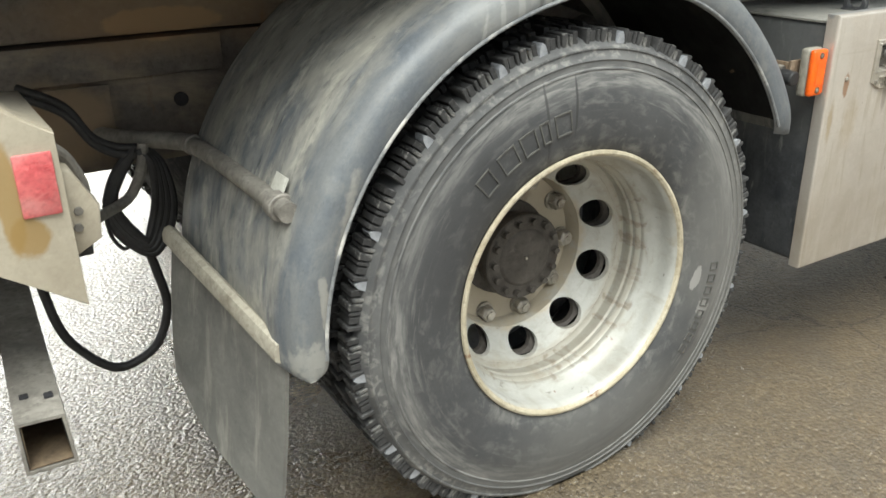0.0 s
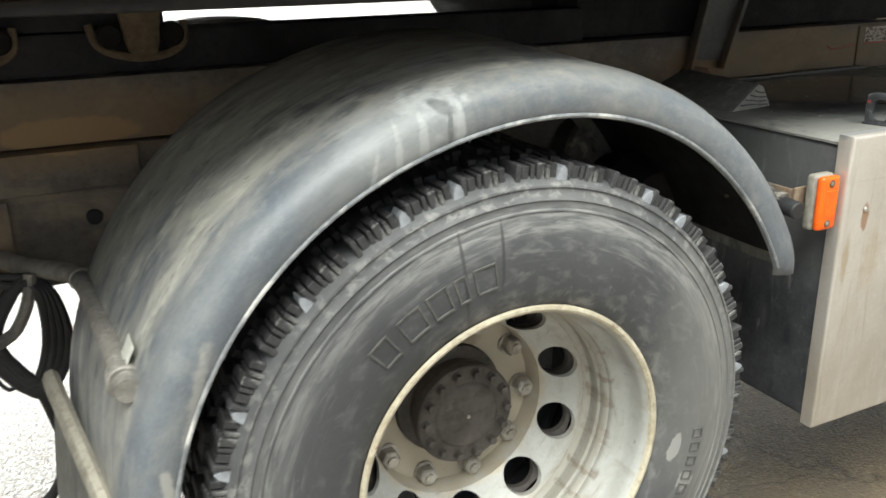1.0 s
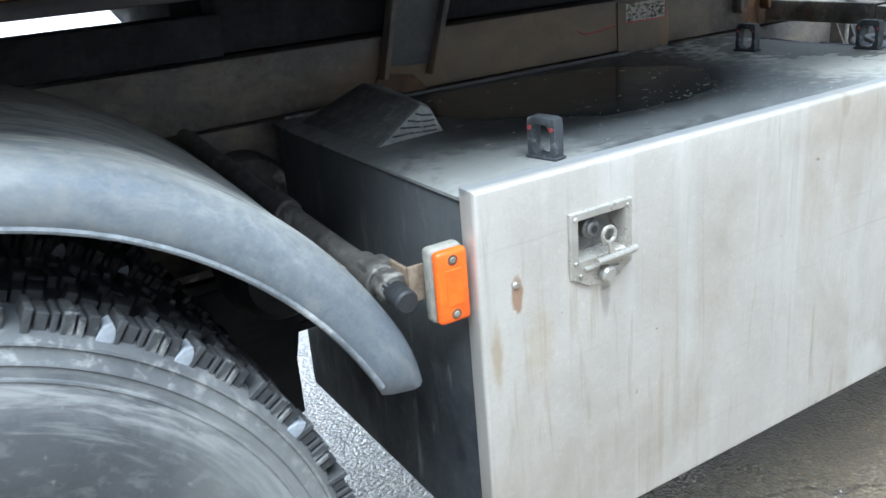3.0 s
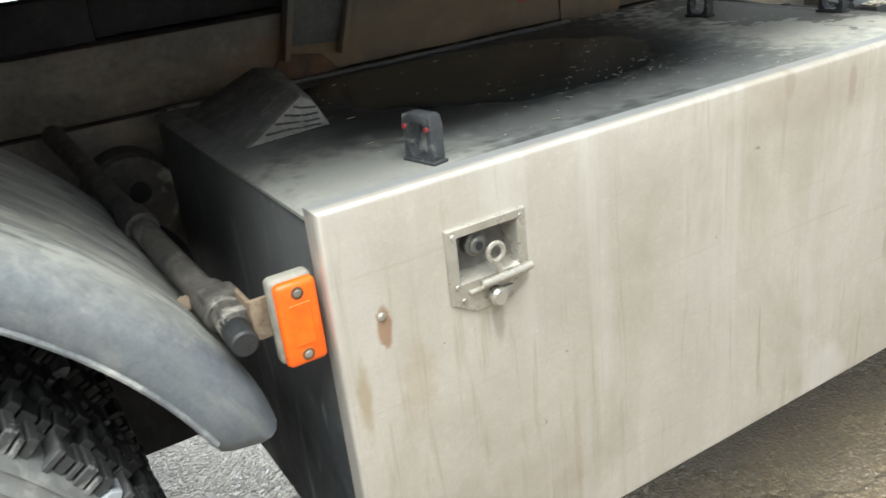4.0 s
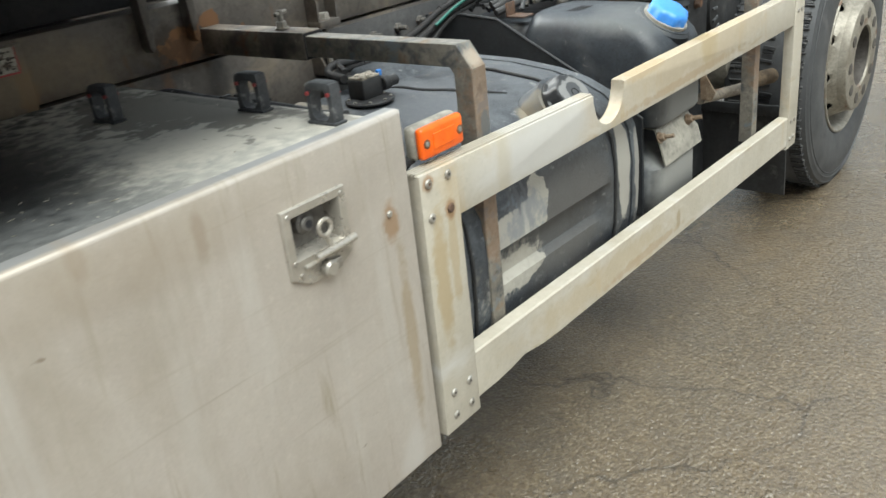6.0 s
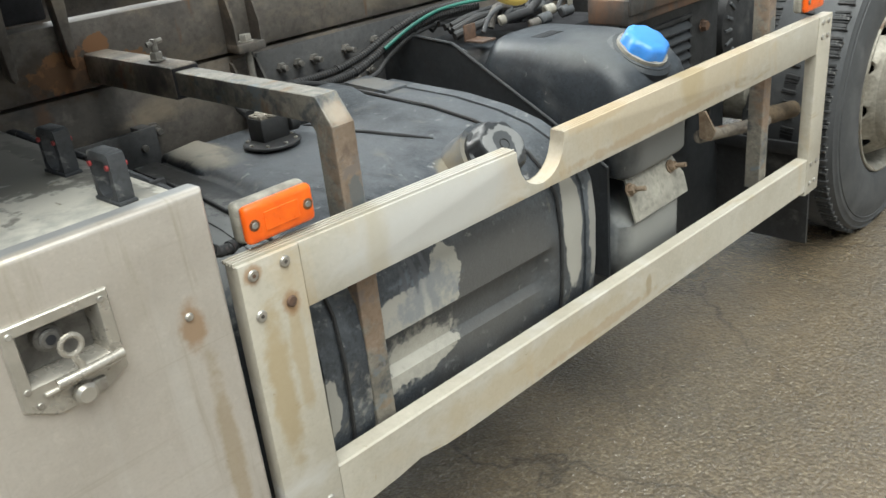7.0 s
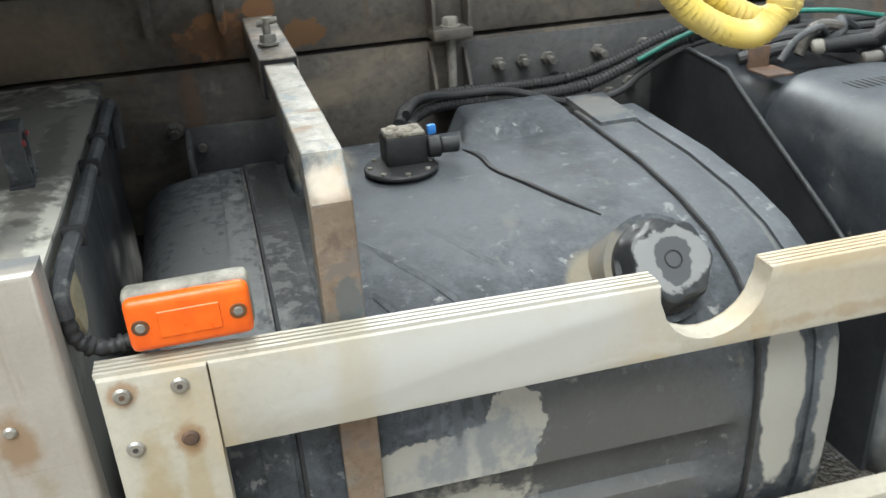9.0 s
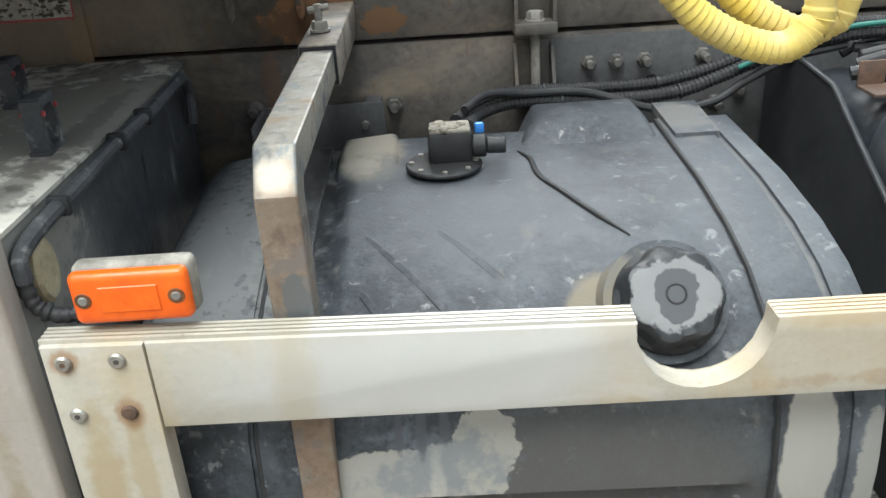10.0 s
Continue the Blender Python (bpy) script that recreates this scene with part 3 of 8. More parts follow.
M_CREAM = material("cream_paint", (0.475, 0.442, 0.375), (0.405, 0.368, 0.298), (0.36, 0.52), wave=0.2, mottle=0.16, metal=0.05, grain=120, coarse=4, bump=0.03, origin=(4.2, 1.2375, 0.33),
                   layers=[((0.45, 0.345, 0.205), 4, (2.2, 1, 0.8), 0.57, 0.8, 0.6, (3, 0, 1)), ((0.53, 0.515, 0.48), 5, (1.2, 1, 2.5), 0.55, 0.75, 0.4, (7, 0, 3)),
                           ((0.28, 0.19, 0.10), 22, (1.6, 1, 0.5), 0.69, 0.77, 0.8, (5, 0, 2)), ((0.30, 0.26, 0.19), 60, (1, 1, 1), 0.68, 0.73, 0.8, (1, 0, 2)), ((0.36, 0.28, 0.16), 9, (0.5, 1, 3), 0.62, 0.75, 0.6, (2, 0, 9))],
                   patches=[((0.41, 0.33, 0.21), (3.85, 1.238, 0.435), (0.35, 0.1, 0.035), 14, 2.2, 0.5, 0.5, 0.7, 0), ((0.33, 0.23, 0.12), (4.05, 1.238, 0.40), (0.20, 0.1, 0.012), 30, 2.4, 0.4, 0.5, 0.7, 0), ((0.30, 0.20, 0.10), (4.30, 1.238, 0.79), (0.30, 0.1, 0.010), 30, 2.4, 0.4, 0.5, 0.7, 0), ((0.40, 0.315, 0.20), (4.35, 1.238, 0.84), (0.40, 0.1, 0.06), 9, 1.6, 0.5, 0.5, 0.7, 0), ((0.38, 0.29, 0.17), (4.05, 1.238, 0.865), (0.10, 0.1, 0.012), 30, 1.6, 0.4, 0.6, 0.7, 0), ((0.50, 0.495, 0.48), (3.60, 1.238, 0.83), (0.20, 0.1, 0.06), 6, 0.8, 0.5, 0.8, 0.4, 0), ((0.33, 0.25, 0.13), (3.262, 1.238, 0.68), (0.02, 0.1, 0.12), 26, 1.6, 0.35, 0.7, 0.7, 0), ((0.35, 0.27, 0.15), (3.30, 1.238, 0.72), (0.012, 0.1, 0.09), 26, 1.6, 0.35, 0.6, 0.7, 0),
                            ((0.38, 0.32, 0.21), (3.47, 1.238, 0.82), (0.02, 0.1, 0.09), 18, 1.6, 0.6, 0.4, 0.7, 0), ((0.36, 0.28, 0.15), (4.42, 1.238, 0.85), (0.05, 0.1, 0.05), 18, 1.4, 0.4, 0.6, 0.7, 0), ((0.3, 0.24, 0.15), (4.24, 1.238, 0.42), (0.012, 0.1, 0.025), 30, 0.8, 0.3, 0.7, 0.7, 0),
                            ((0.25, 0.13, 0.05), (3.25, 1.238, 0.868), (0.014, 0.1, 0.014), 80, 1.0, 0.3, 0.7, 0.8, 0), ((0.25, 0.13, 0.05), (3.301, 1.238, 0.804), (0.014, 0.1, 0.018), 80, 1.0, 0.3, 0.7, 0.8, 0)])
M_BEIGE = material("beige_paint", (0.46, 0.42, 0.34), (0.36, 0.32, 0.25), (0.4, 0.6), mottle=0.16, grain=120, coarse=5, bump=0.05, origin=(0.0, 1.2375, 0.72),
                   layers=[((0.25, 0.2, 0.13), 9, (1, 1, 1), 0.6, 0.75, 0.7, (3, 0, 1))],
                   patches=[((0.30, 0.20, 0.07), (0.065, 1.238, 0.90), (0.016, 0.1, 0.08), 26, 1.0, 0.2, 0.85, 0.7, 0), ((0.28, 0.18, 0.06), (0.082, 1.238, 0.845), (0.024, 0.1, 0.03), 30, 1.0, 0.2, 0.85, 0.7, 0)])
M_STEEL = material("chassis_paint", (0.128, 0.114, 0.100), (0.070, 0.062, 0.056), (0.45, 0.7), grain=70, coarse=4, bump=0.12, origin=(2.0, 2.09, 0.69),
                   layers=[((0.31, 0.25, 0.175), 3, (1, 1, 2), 0.5, 0.8, 0.85, (4, 1, 2)), ((0.09, 0.085, 0.08), 7, (1.5, 1, 0.5), 0.6, 0.72, 0.6, (6, 1, 2)), (RUST, 5, (1, 1, 1), 0.70, 0.78, 0.9, (1, 1, 6)), ((0.13, 0.08, 0.05), 14, (2, 1, 0.4), 0.62, 0.72, 0.85, (2, 1, 3))],
                   patches=[((0.05, 0.038, 0.03), (3.40, 2.04, 1.030), (0.095, 0.1, 0.055), 30, 1.8, 0.3, 0.7, 0.9, 0), ((0.20, 0.098, 0.042), (3.40, 2.04, 1.030), (0.072, 0.1, 0.040), 34, 2.2, 0.12, 0.9, 0.9, 0), ((0.07, 0.042, 0.026), (3.41, 2.04, 1.025), (0.07, 0.1, 0.036), 60, 4.0, 0.3, 0.6, 0.9, 0), ((0.06, 0.042, 0.03), (3.43, 2.04, 1.005), (0.03, 0.1, 0.02), 34, 1.8, 0.2, 0.6, 0.9, 0), ((0.19, 0.105, 0.052), (3.545, 2.04, 1.025), (0.035, 0.1, 0.026), 40, 1.6, 0.04, 0.95, 0.9, 0), ((0.20, 0.10, 0.045), (3.475, 2.04, 1.075), (0.03, 0.1, 0.02), 40, 1.6, 0.06, 0.9, 0.9, 0),
                            ((0.15, 0.08, 0.045), (3.335, 2.04, 0.92), (0.016, 0.1, 0.07), 34, 2.6, 0.5, 0.6, 0.9, 0), ((0.22, 0.13, 0.06), (3.02, 2.04, 1.02), (0.022, 0.1, 0.05), 30, 2.0, 0.4, 0.7, 0.9, 0),
                            # the tawny dust beside the tool box also stands in for light bounced from below
                            ((0.17, 0.085, 0.04), (2.17, 2.03, 1.02), (0.12, 0.1, 0.07), 24, 1.8, 0.5, 0.5, 0.9, 0), ((0.34, 0.23, 0.125), (0.50, 2.03, 1.014), (0.14, 0.1, 0.033), 16, 1.1, 0.12, 0.9, 0.9, 0), ((0.22, 0.15, 0.085), (0.50, 2.03, 1.03), (0.30, 0.1, 0.08), 9, 1.2, 0.4, 0.6, 0.9, 0), ((0.24, 0.185, 0.12), (2.62, 2.03, 1.05), (0.55, 0.1, 0.075), 7, 1.2, 0.5, 0.6, 0.9, 0), ((0.28, 0.2, 0.12), (0.22, 2.03, 0.80), (0.14, 0.1, 0.10), 8, 1.4, 0.3, 0.7, 0.9, 0)])
M_RUSTY = material("rusty_steel", (0.165, 0.085, 0.045), (0.065, 0.048, 0.04), (0.7, 0.95), grain=60, coarse=9, bump=0.4)
M_FRAME = material("rust_blotched_steel", (0.05, 0.046, 0.043), (0.028, 0.026, 0.025), (0.5, 0.8), grain=80, coarse=6, bump=0.2,
                   layers=[((0.125, 0.07, 0.042), 6, (1, 1, 0.5), 0.48, 0.62, 0.9, (3, 1, 4)), ((0.13, 0.12, 0.105), 14, (1, 1, 1), 0.6, 0.72, 0.8, (6, 1, 2))])
M_POST = material("worn_tube", (0.29, 0.27, 0.23), (0.17, 0.155, 0.13), (0.4, 0.65), metal=0.3, grain=110, coarse=12, bump=0.1,
                  layers=[((0.08, 0.085, 0.09), 22, (1, 0.8, 1), 0.54, 0.66, 0.6, (2, 1, 0)), ((0.25, 0.15, 0.08), 9, (1, 1, 1), 0.60, 0.72, 0.8, (7, 2, 1)), ((0.17, 0.19, 0.20), 20, (1, 1, 1), 0.58, 0.63, 0.6, (3, 8, 1))],
                  origin=(3.469, 1.30, 0.46),
                  patches=[((0.27, 0.155, 0.085), (3.469, 1.28, 0.95), (0.03, 0.03, 0.08), 50, 3.0, 0.3, 0.4, 0.8, 0), ((0.26, 0.14, 0.07), (3.469, 1.28, 0.74), (0.03, 0.03, 0.11), 36, 2.6, 0.4, 0.45, 0.8, 0),
                           ((0.47, 0.40, 0.32), (3.469, 1.287, 1.028), (0.018, 0.02, 0.017), 60, 1.0, 0.5, 0.7, 0.4, 0), ((0.13, 0.14, 0.145), (3.474, 1.28, 0.90), (0.014, 0.02, 0.03), 50, 1.8, 0.1, 0.85, 0.6, 0)])
M_TANK = material("tank_plastic", (0.060, 0.068, 0.079), (0.026, 0.030, 0.036), (0.42, 0.65), grain=150, coarse=7, bump=0.3, mottle=0.7, origin=(3.69, 1.6, 0.37),
                  layers=[((0.100, 0.111, 0.124), 9, (1, 1, 1), 0.5, 0.74, 0.8, (0, 0, 0)), ((0.26, 0.262, 0.26), 42, (1, 1, 1), 0.61, 0.70, 0.85, (4, 3, 0)), ((0.17, 0.16, 0.14), 18, (1, 0.6, 1), 0.6, 0.72, 0.85, (9, 3, 0)), ((0.03, 0.033, 0.037), 13, (1, 0.5, 1), 0.62, 0.72, 0.5, (2, 3, 4))],
                  patches=[((0.098, 0.094, 0.089), (3.76, 1.25, 0.60), (0.24, 0.075, 0.20), 5, 0.5, 0.3, 0.85, 0.6, 0),
                           ((0.33, 0.315, 0.28), (3.575, 1.25, 0.655), (0.118, 0.09, 0.050), 20, 0.9, 0.03, 0.95, 0.85, 0), ((0.34, 0.325, 0.285), (3.655, 1.25, 0.685), (0.040, 0.09, 0.068), 26, 1.1, 0.03, 0.95, 0.85, 6),
                           ((0.33, 0.315, 0.275), (3.585, 1.25, 0.548), (0.118, 0.09, 0.050), 20, 1.1, 0.03, 0.95, 0.85, -4), ((0.32, 0.305, 0.27), (3.365, 1.25, 0.56), (0.025, 0.09, 0.06), 20, 1.6, 0.03, 0.9, 0.85, 0),
                           ((0.15, 0.17, 0.20), (3.60, 1.25, 0.665), (0.075, 0.09, 0.05), 40, 2.8, 0.3, 0.6, 0.7, 0), ((0.08, 0.085, 0.095), (3.585, 1.25, 0.72), (0.007, 0.09, 0.04), 40, 1.2, 0.2, 0.85, 0.6, 0), ((0.08, 0.085, 0.095), (3.612, 1.25, 0.72), (0.006, 0.09, 0.03), 40, 1.2, 0.2, 0.85, 0.6, 0), ((0.08, 0.085, 0.095), (3.56, 1.25, 0.71), (0.006, 0.09, 0.03), 40, 1.2, 0.2, 0.85, 0.6, 0),
                           ((0.44, 0.42, 0.37), (3.60, 1.25, 0.64), (0.010, 0.09, 0.05), 40, 1.2, 0.3, 0.5, 0.85, 0), ((0.42, 0.40, 0.35), (3.56, 1.25, 0.56), (0.12, 0.09, 0.045), 70, 2.6, 0.4, 0.5, 0.85, -6),
                           ((0.36, 0.345, 0.305), (4.018, 1.25, 0.66), (0.034, 0.075, 0.17), 14, 0.8, 0.05, 0.9, 0.85, 0), ((0.30, 0.29, 0.265), (4.09, 1.25, 0.62), (0.018, 0.07, 0.13), 18, 1.8, 0.1, 0.8, 0.85, 0),
                           ((0.19, 0.165, 0.12), (3.80, 1.36, 0.825), (0.050, 0.07, 0.06), 20, 0.9, 0.15, 0.9, 0.85, 0), ((0.20, 0.185, 0.155), (4.058, 1.6, 0.86), (0.004, 0.3, 0.1), 40, 2.4, 0.3, 0.6, 0.85, 0),
                           ((0.29, 0.26, 0.21), (3.515, 1.78, 0.88), (0.06, 0.11, 0.03), 14, 0.8, 0.2, 0.85, 0.85, 0), ((0.22, 0.205, 0.18), (4.02, 1.85, 0.87), (0.04, 0.08, 0.03), 26, 2.0, 0.3, 0.6, 0.85, 0),
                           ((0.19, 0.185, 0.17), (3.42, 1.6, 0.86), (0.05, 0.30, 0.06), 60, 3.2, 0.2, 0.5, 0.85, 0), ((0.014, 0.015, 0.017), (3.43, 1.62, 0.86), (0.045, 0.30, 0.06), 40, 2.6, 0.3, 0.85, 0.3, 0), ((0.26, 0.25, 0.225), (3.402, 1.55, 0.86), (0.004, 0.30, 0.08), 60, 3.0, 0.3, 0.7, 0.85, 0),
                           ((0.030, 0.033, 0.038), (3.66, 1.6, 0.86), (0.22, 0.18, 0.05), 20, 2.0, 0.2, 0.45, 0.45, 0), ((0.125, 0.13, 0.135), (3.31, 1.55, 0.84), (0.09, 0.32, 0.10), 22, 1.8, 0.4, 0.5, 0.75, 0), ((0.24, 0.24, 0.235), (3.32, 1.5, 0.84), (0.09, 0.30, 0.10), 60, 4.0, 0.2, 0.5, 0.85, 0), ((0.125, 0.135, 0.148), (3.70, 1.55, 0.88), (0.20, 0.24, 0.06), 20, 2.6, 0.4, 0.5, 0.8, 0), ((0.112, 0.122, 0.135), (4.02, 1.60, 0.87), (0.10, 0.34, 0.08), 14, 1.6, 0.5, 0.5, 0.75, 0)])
M_UREA = material("urea_plastic", (0.036, 0.043, 0.052), (0.019, 0.023, 0.029), (0.42, 0.65), grain=150, coarse=6, bump=0.12, origin=(4.385, 1.55, 0.40),
                  layers=[((0.075, 0.08, 0.085), 7, (1, 1, 1), 0.54, 0.8, 0.8, (0, 0, 0)), ((0.15, 0.15, 0.145), 40, (1, 1, 1), 0.64, 0.72, 0.85, (4, 3, 0))],
                  patches=[((0.30, 0.30, 0.285), (4.40, 1.29, 0.50), (0.18, 0.10, 0.11), 9, 0.8, 0.3, 0.85, 0.85, 0), ((0.23, 0.232, 0.225), (4.42, 1.28, 0.70), (0.16, 0.06, 0.09), 9, 1.0, 0.4, 0.8, 0.85, 0), ((0.13, 0.135, 0.135), (4.37, 1.4, 0.92), (0.16, 0.2, 0.03), 9, 1.2, 0.4, 0.4, 0.85, 0)])
M_ORANGE = material("orange_lens", (0.95, 0.16, 0.008), (0.8, 0.10, 0.005), (0.25, 0.45), mottle=0.12, grain=60, coarse=20, bump=0.03)
M_LENSBACK = material("lamp_back", (0.34, 0.32, 0.27), (0.2, 0.19, 0.165), (0.5, 0.7), grain=60, coarse=16)
M_RED = material("red_reflector", (0.62, 0.17, 0.17), (0.5, 0.08, 0.09), (0.2, 0.4), grain=150, coarse=15,
                 layers=[((0.62, 0.45, 0.42), 8, (1, 1, 1), 0.5, 0.8, 0.6, (0, 0, 0))])
M_PIN = material("red_plastic", (0.42, 0.05, 0.055), (0.28, 0.05, 0.05), (0.3, 0.5))
M_BLUE = material("blue_plastic", (0.06, 0.26, 0.72), (0.045, 0.2, 0.6), (0.3, 0.45), mottle=0.12, grain=60, coarse=14, bump=0.03)
M_YELLOW = material("yellow_hose", (0.66, 0.50, 0.085), (0.54, 0.43, 0.16), (0.4, 0.6), mottle=0.12, grain=60, coarse=12, bump=0.05)
M_GREEN = material("green_hose", (0.02, 0.15, 0.115), (0.012, 0.10, 0.08), (0.4, 0.6))
M_BODY = material("orange_body_paint", (0.85, 0.36, 0.03), (0.7, 0.28, 0.03), (0.3, 0.5), mottle=0.12, grain=60, coarse=3, bump=0.02)
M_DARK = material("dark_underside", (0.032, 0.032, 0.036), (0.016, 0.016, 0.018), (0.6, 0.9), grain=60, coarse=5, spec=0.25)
M_PALEDUST = material("pale_dust", (0.36, 0.33, 0.275), (0.24, 0.22, 0.185), (0.8, 0.95), grain=140, coarse=20, bump=0.4)
M_RUSTDUST = material("dusty_rust", (0.27, 0.215, 0.155), (0.14, 0.09, 0.055), (0.7, 0.9), grain=90, coarse=20, bump=0.3)
M_SHIELD = material("shield_plastic", (0.026, 0.029, 0.033), (0.016, 0.018, 0.021), (0.5, 0.75), grain=150, coarse=6, bump=0.1)
M_RECESS = material("dark_recess", (0.20, 0.075, 0.02), (0.08, 0.04, 0.02), (0.5, 0.8), grain=90, coarse=20)
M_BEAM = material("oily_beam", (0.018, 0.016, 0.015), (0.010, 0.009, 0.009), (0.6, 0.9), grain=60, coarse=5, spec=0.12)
M_MUD = material("dried_mud", (0.16, 0.115, 0.07), (0.075, 0.055, 0.036), (0.8, 0.95), grain=60, coarse=14, bump=0.4)
M_SLEEVE = material("dusty_sleeve", (0.27, 0.235, 0.19), (0.12, 0.10, 0.082), (0.6, 0.85), grain=90, coarse=12, bump=0.2,
                    layers=[((0.05, 0.046, 0.042), 9, (1, 1, 1), 0.50, 0.62, 0.6, (1, 4, 2)), ((0.16, 0.08, 0.04), 14, (1, 1, 1), 0.6, 0.7, 0.9, (5, 1, 2))])
M_RAILDARK = material("dark_rail_paint", (0.085, 0.085, 0.087), (0.058, 0.058, 0.060), (0.4, 0.6), grain=90, coarse=4, bump=0.08,
                      layers=[((0.15, 0.14, 0.125), 4, (1, 1, 2), 0.58, 0.82, 0.8, (4, 1, 2))])
M_BOLT = material("grimy_bolt", (0.22, 0.21, 0.195), (0.09, 0.085, 0.078), (0.4, 0.7), metal=0.4, grain=90, coarse=20)
M_STICKER = material("worn_sticker", (0.46, 0.43, 0.37), (0.30, 0.275, 0.235), (0.5, 0.7), grain=200, coarse=40,
                     layers=[((0.09, 0.07, 0.055), 60, (1, 1, 1), 0.54, 0.60, 0.8, (1, 2, 3))])
M_WHITE = material("white_plastic", (0.6, 0.6, 0.56), (0.45, 0.45, 0.4), (0.4, 0.6))


# ---- builders ----
ORIGIN = {}


def thing(name, place, label, category, group="", kind=""):
    ob = new(name)
    ob.location = place
    ORIGIN[ob] = Vector(place)
    return tagged(ob, label, category, group, kind)


def part(name, bm, mat, parent, label="", smooth=35):
    """One mesh object under a thing or a part; bm is in world metres."""
    org = ORIGIN[parent]
    bmesh.ops.translate(bm, verts=bm.verts, vec=-org)
    bmesh.ops.recalc_face_normals(bm, faces=bm.faces)
    me = bpy.data.meshes.new(name)
    for f in bm.faces:
        f.smooth = smooth > 0
    if smooth > 0:
        for e in bm.edges:
            if len(e.link_faces) == 2 and e.calc_face_angle(0) > radians(smooth):
                e.smooth = False
    bm.to_mesh(me)
    bm.free()
    me.materials.append(mat)
    ob = new(name, me)
    ob.parent = parent
    ORIGIN[ob] = org
    if label:
        ob["label"] = label
    return ob


def setting(name, bm, mat, label, category, kind="structure", smooth=35):
    me = bpy.data.meshes.new(name)
    bmesh.ops.recalc_face_normals(bm, faces=bm.faces)
    for f in bm.faces:
        f.smooth = smooth > 0
    bm.to_mesh(me)
    bm.free()
    me.materials.append(mat)
    ob = new(name, me)
    ORIGIN[ob] = Vector((0, 0, 0))
    return tagged(ob, label, category, "", kind)


def box(bm, lo, hi, bevel=0.0, segs=2, m=None):
    c = [(a + b) / 2 for a, b in zip(lo, hi)]
    s = [abs(b - a) for a, b in zip(lo, hi)]
    r = bmesh.ops.create_cube(bm, size=1, matrix=Matrix.Translation(c) @ Matrix.Diagonal((*s, 1)))
    vs = r["verts"]
    if bevel:
        es = list({e for v in vs for e in v.link_edges})
        out = bmesh.ops.bevel(bm, geom=es, offset=min(bevel, min(s) * 0.45), segments=segs, profile=0.5, affect="EDGES")
        vs = out["verts"]
    if m is not None:
        bmesh.ops.transform(bm, matrix=m, verts=vs)
    return bm


def boxes(*specs, bevel=0.003):
    bm = bmesh.new()
    for lo, hi in specs:
        box(bm, lo, hi, bevel)
    return bm


def frames_along(pts):
    pts = [Vector(p) for p in pts]
    out, up = [], None
    for i, p in enumerate(pts):
        d = (pts[min(i + 1, len(pts) - 1)] - pts[max(i - 1, 0)]).normalized()
        if up is None:
            up = Vector((0, 0, 1)) if abs(d.z) < 0.9 else Vector((0, 1, 0))
        side = d.cross(up).normalized()
        up = side.cross(d).normalized()
        out.append((p, side, up))
    return out


def tube(bm, pts, r, seg=10, cap=True):
    """A round sweep along pts; r a number or a function of the share of the way."""
    rings, fr = [], frames_along(pts)
    for i, (p, a, b) in enumerate(fr):
        rr = r(i / max(1, len(fr) - 1)) if callable(r) else r
        rings.append([bm.verts.new(p + rr * (a * math.cos(q) + b * math.sin(q))) for q in [2 * math.pi * k / seg for k in range(seg)]])
    for u, v in zip(rings, rings[1:]):
        for k in range(seg):
            bm.faces.new((u[k], u[(k + 1) % seg], v[(k + 1) % seg], v[k]))
    if cap:
        bm.faces.new(rings[0])
        bm.faces.new(rings[-1][::-1])
    return bm


def curve(pts, n=8):
    """Catmull-Rom through pts."""
    P = [Vector(p) for p in pts]
    P = [P[0] * 2 - P[1]] + P + [P[-1] * 2 - P[-2]]
    out = []
    for a, b, c, d in zip(P, P[1:], P[2:], P[3:]):
        for k in range(n):
            t = k / n
            out.append(0.5 * ((2 * b) + (c - a) * t + (2 * a - 5 * b + 4 * c - d) * t * t + (3 * b - a - 3 * c + d) * t ** 3))
    return out + [P[-2]]


def rod(bm, p0, p1, r, seg=14, bevel=0.0):
    p0, p1 = Vector(p0), Vector(p1)
    L = (p1 - p0).length
    d = (p1 - p0) / L
    if not bevel:
        return tube(bm, [p0, p1], r, seg)
    e = min(bevel, L * 0.4)
    pts = [p0, p0 + d * e, p1 - d * e, p1]
    return tube(bm, pts, lambda s: r - e if s in (0.0, 1.0) else r, seg)


def lathe(bm, profile, c, seg=96, close=False):
    """Revolve (radius, y) pairs round the axle through c, which runs along y."""
    rings = []
    for r, y in profile:
        rings.append([bm.verts.new((c[0] + r * math.cos(a), y, c[2] + r * math.sin(a))) for a in [2 * math.pi * k / seg for k in range(seg)]])
    pairs = list(zip(rings, rings[1:])) + ([(rings[-1], rings[0])] if close else [])
    for u, v in pairs:
        for k in range(seg):
            bm.faces.new((u[k], u[(k + 1) % seg], v[(k + 1) % seg], v[k]))
    return bm


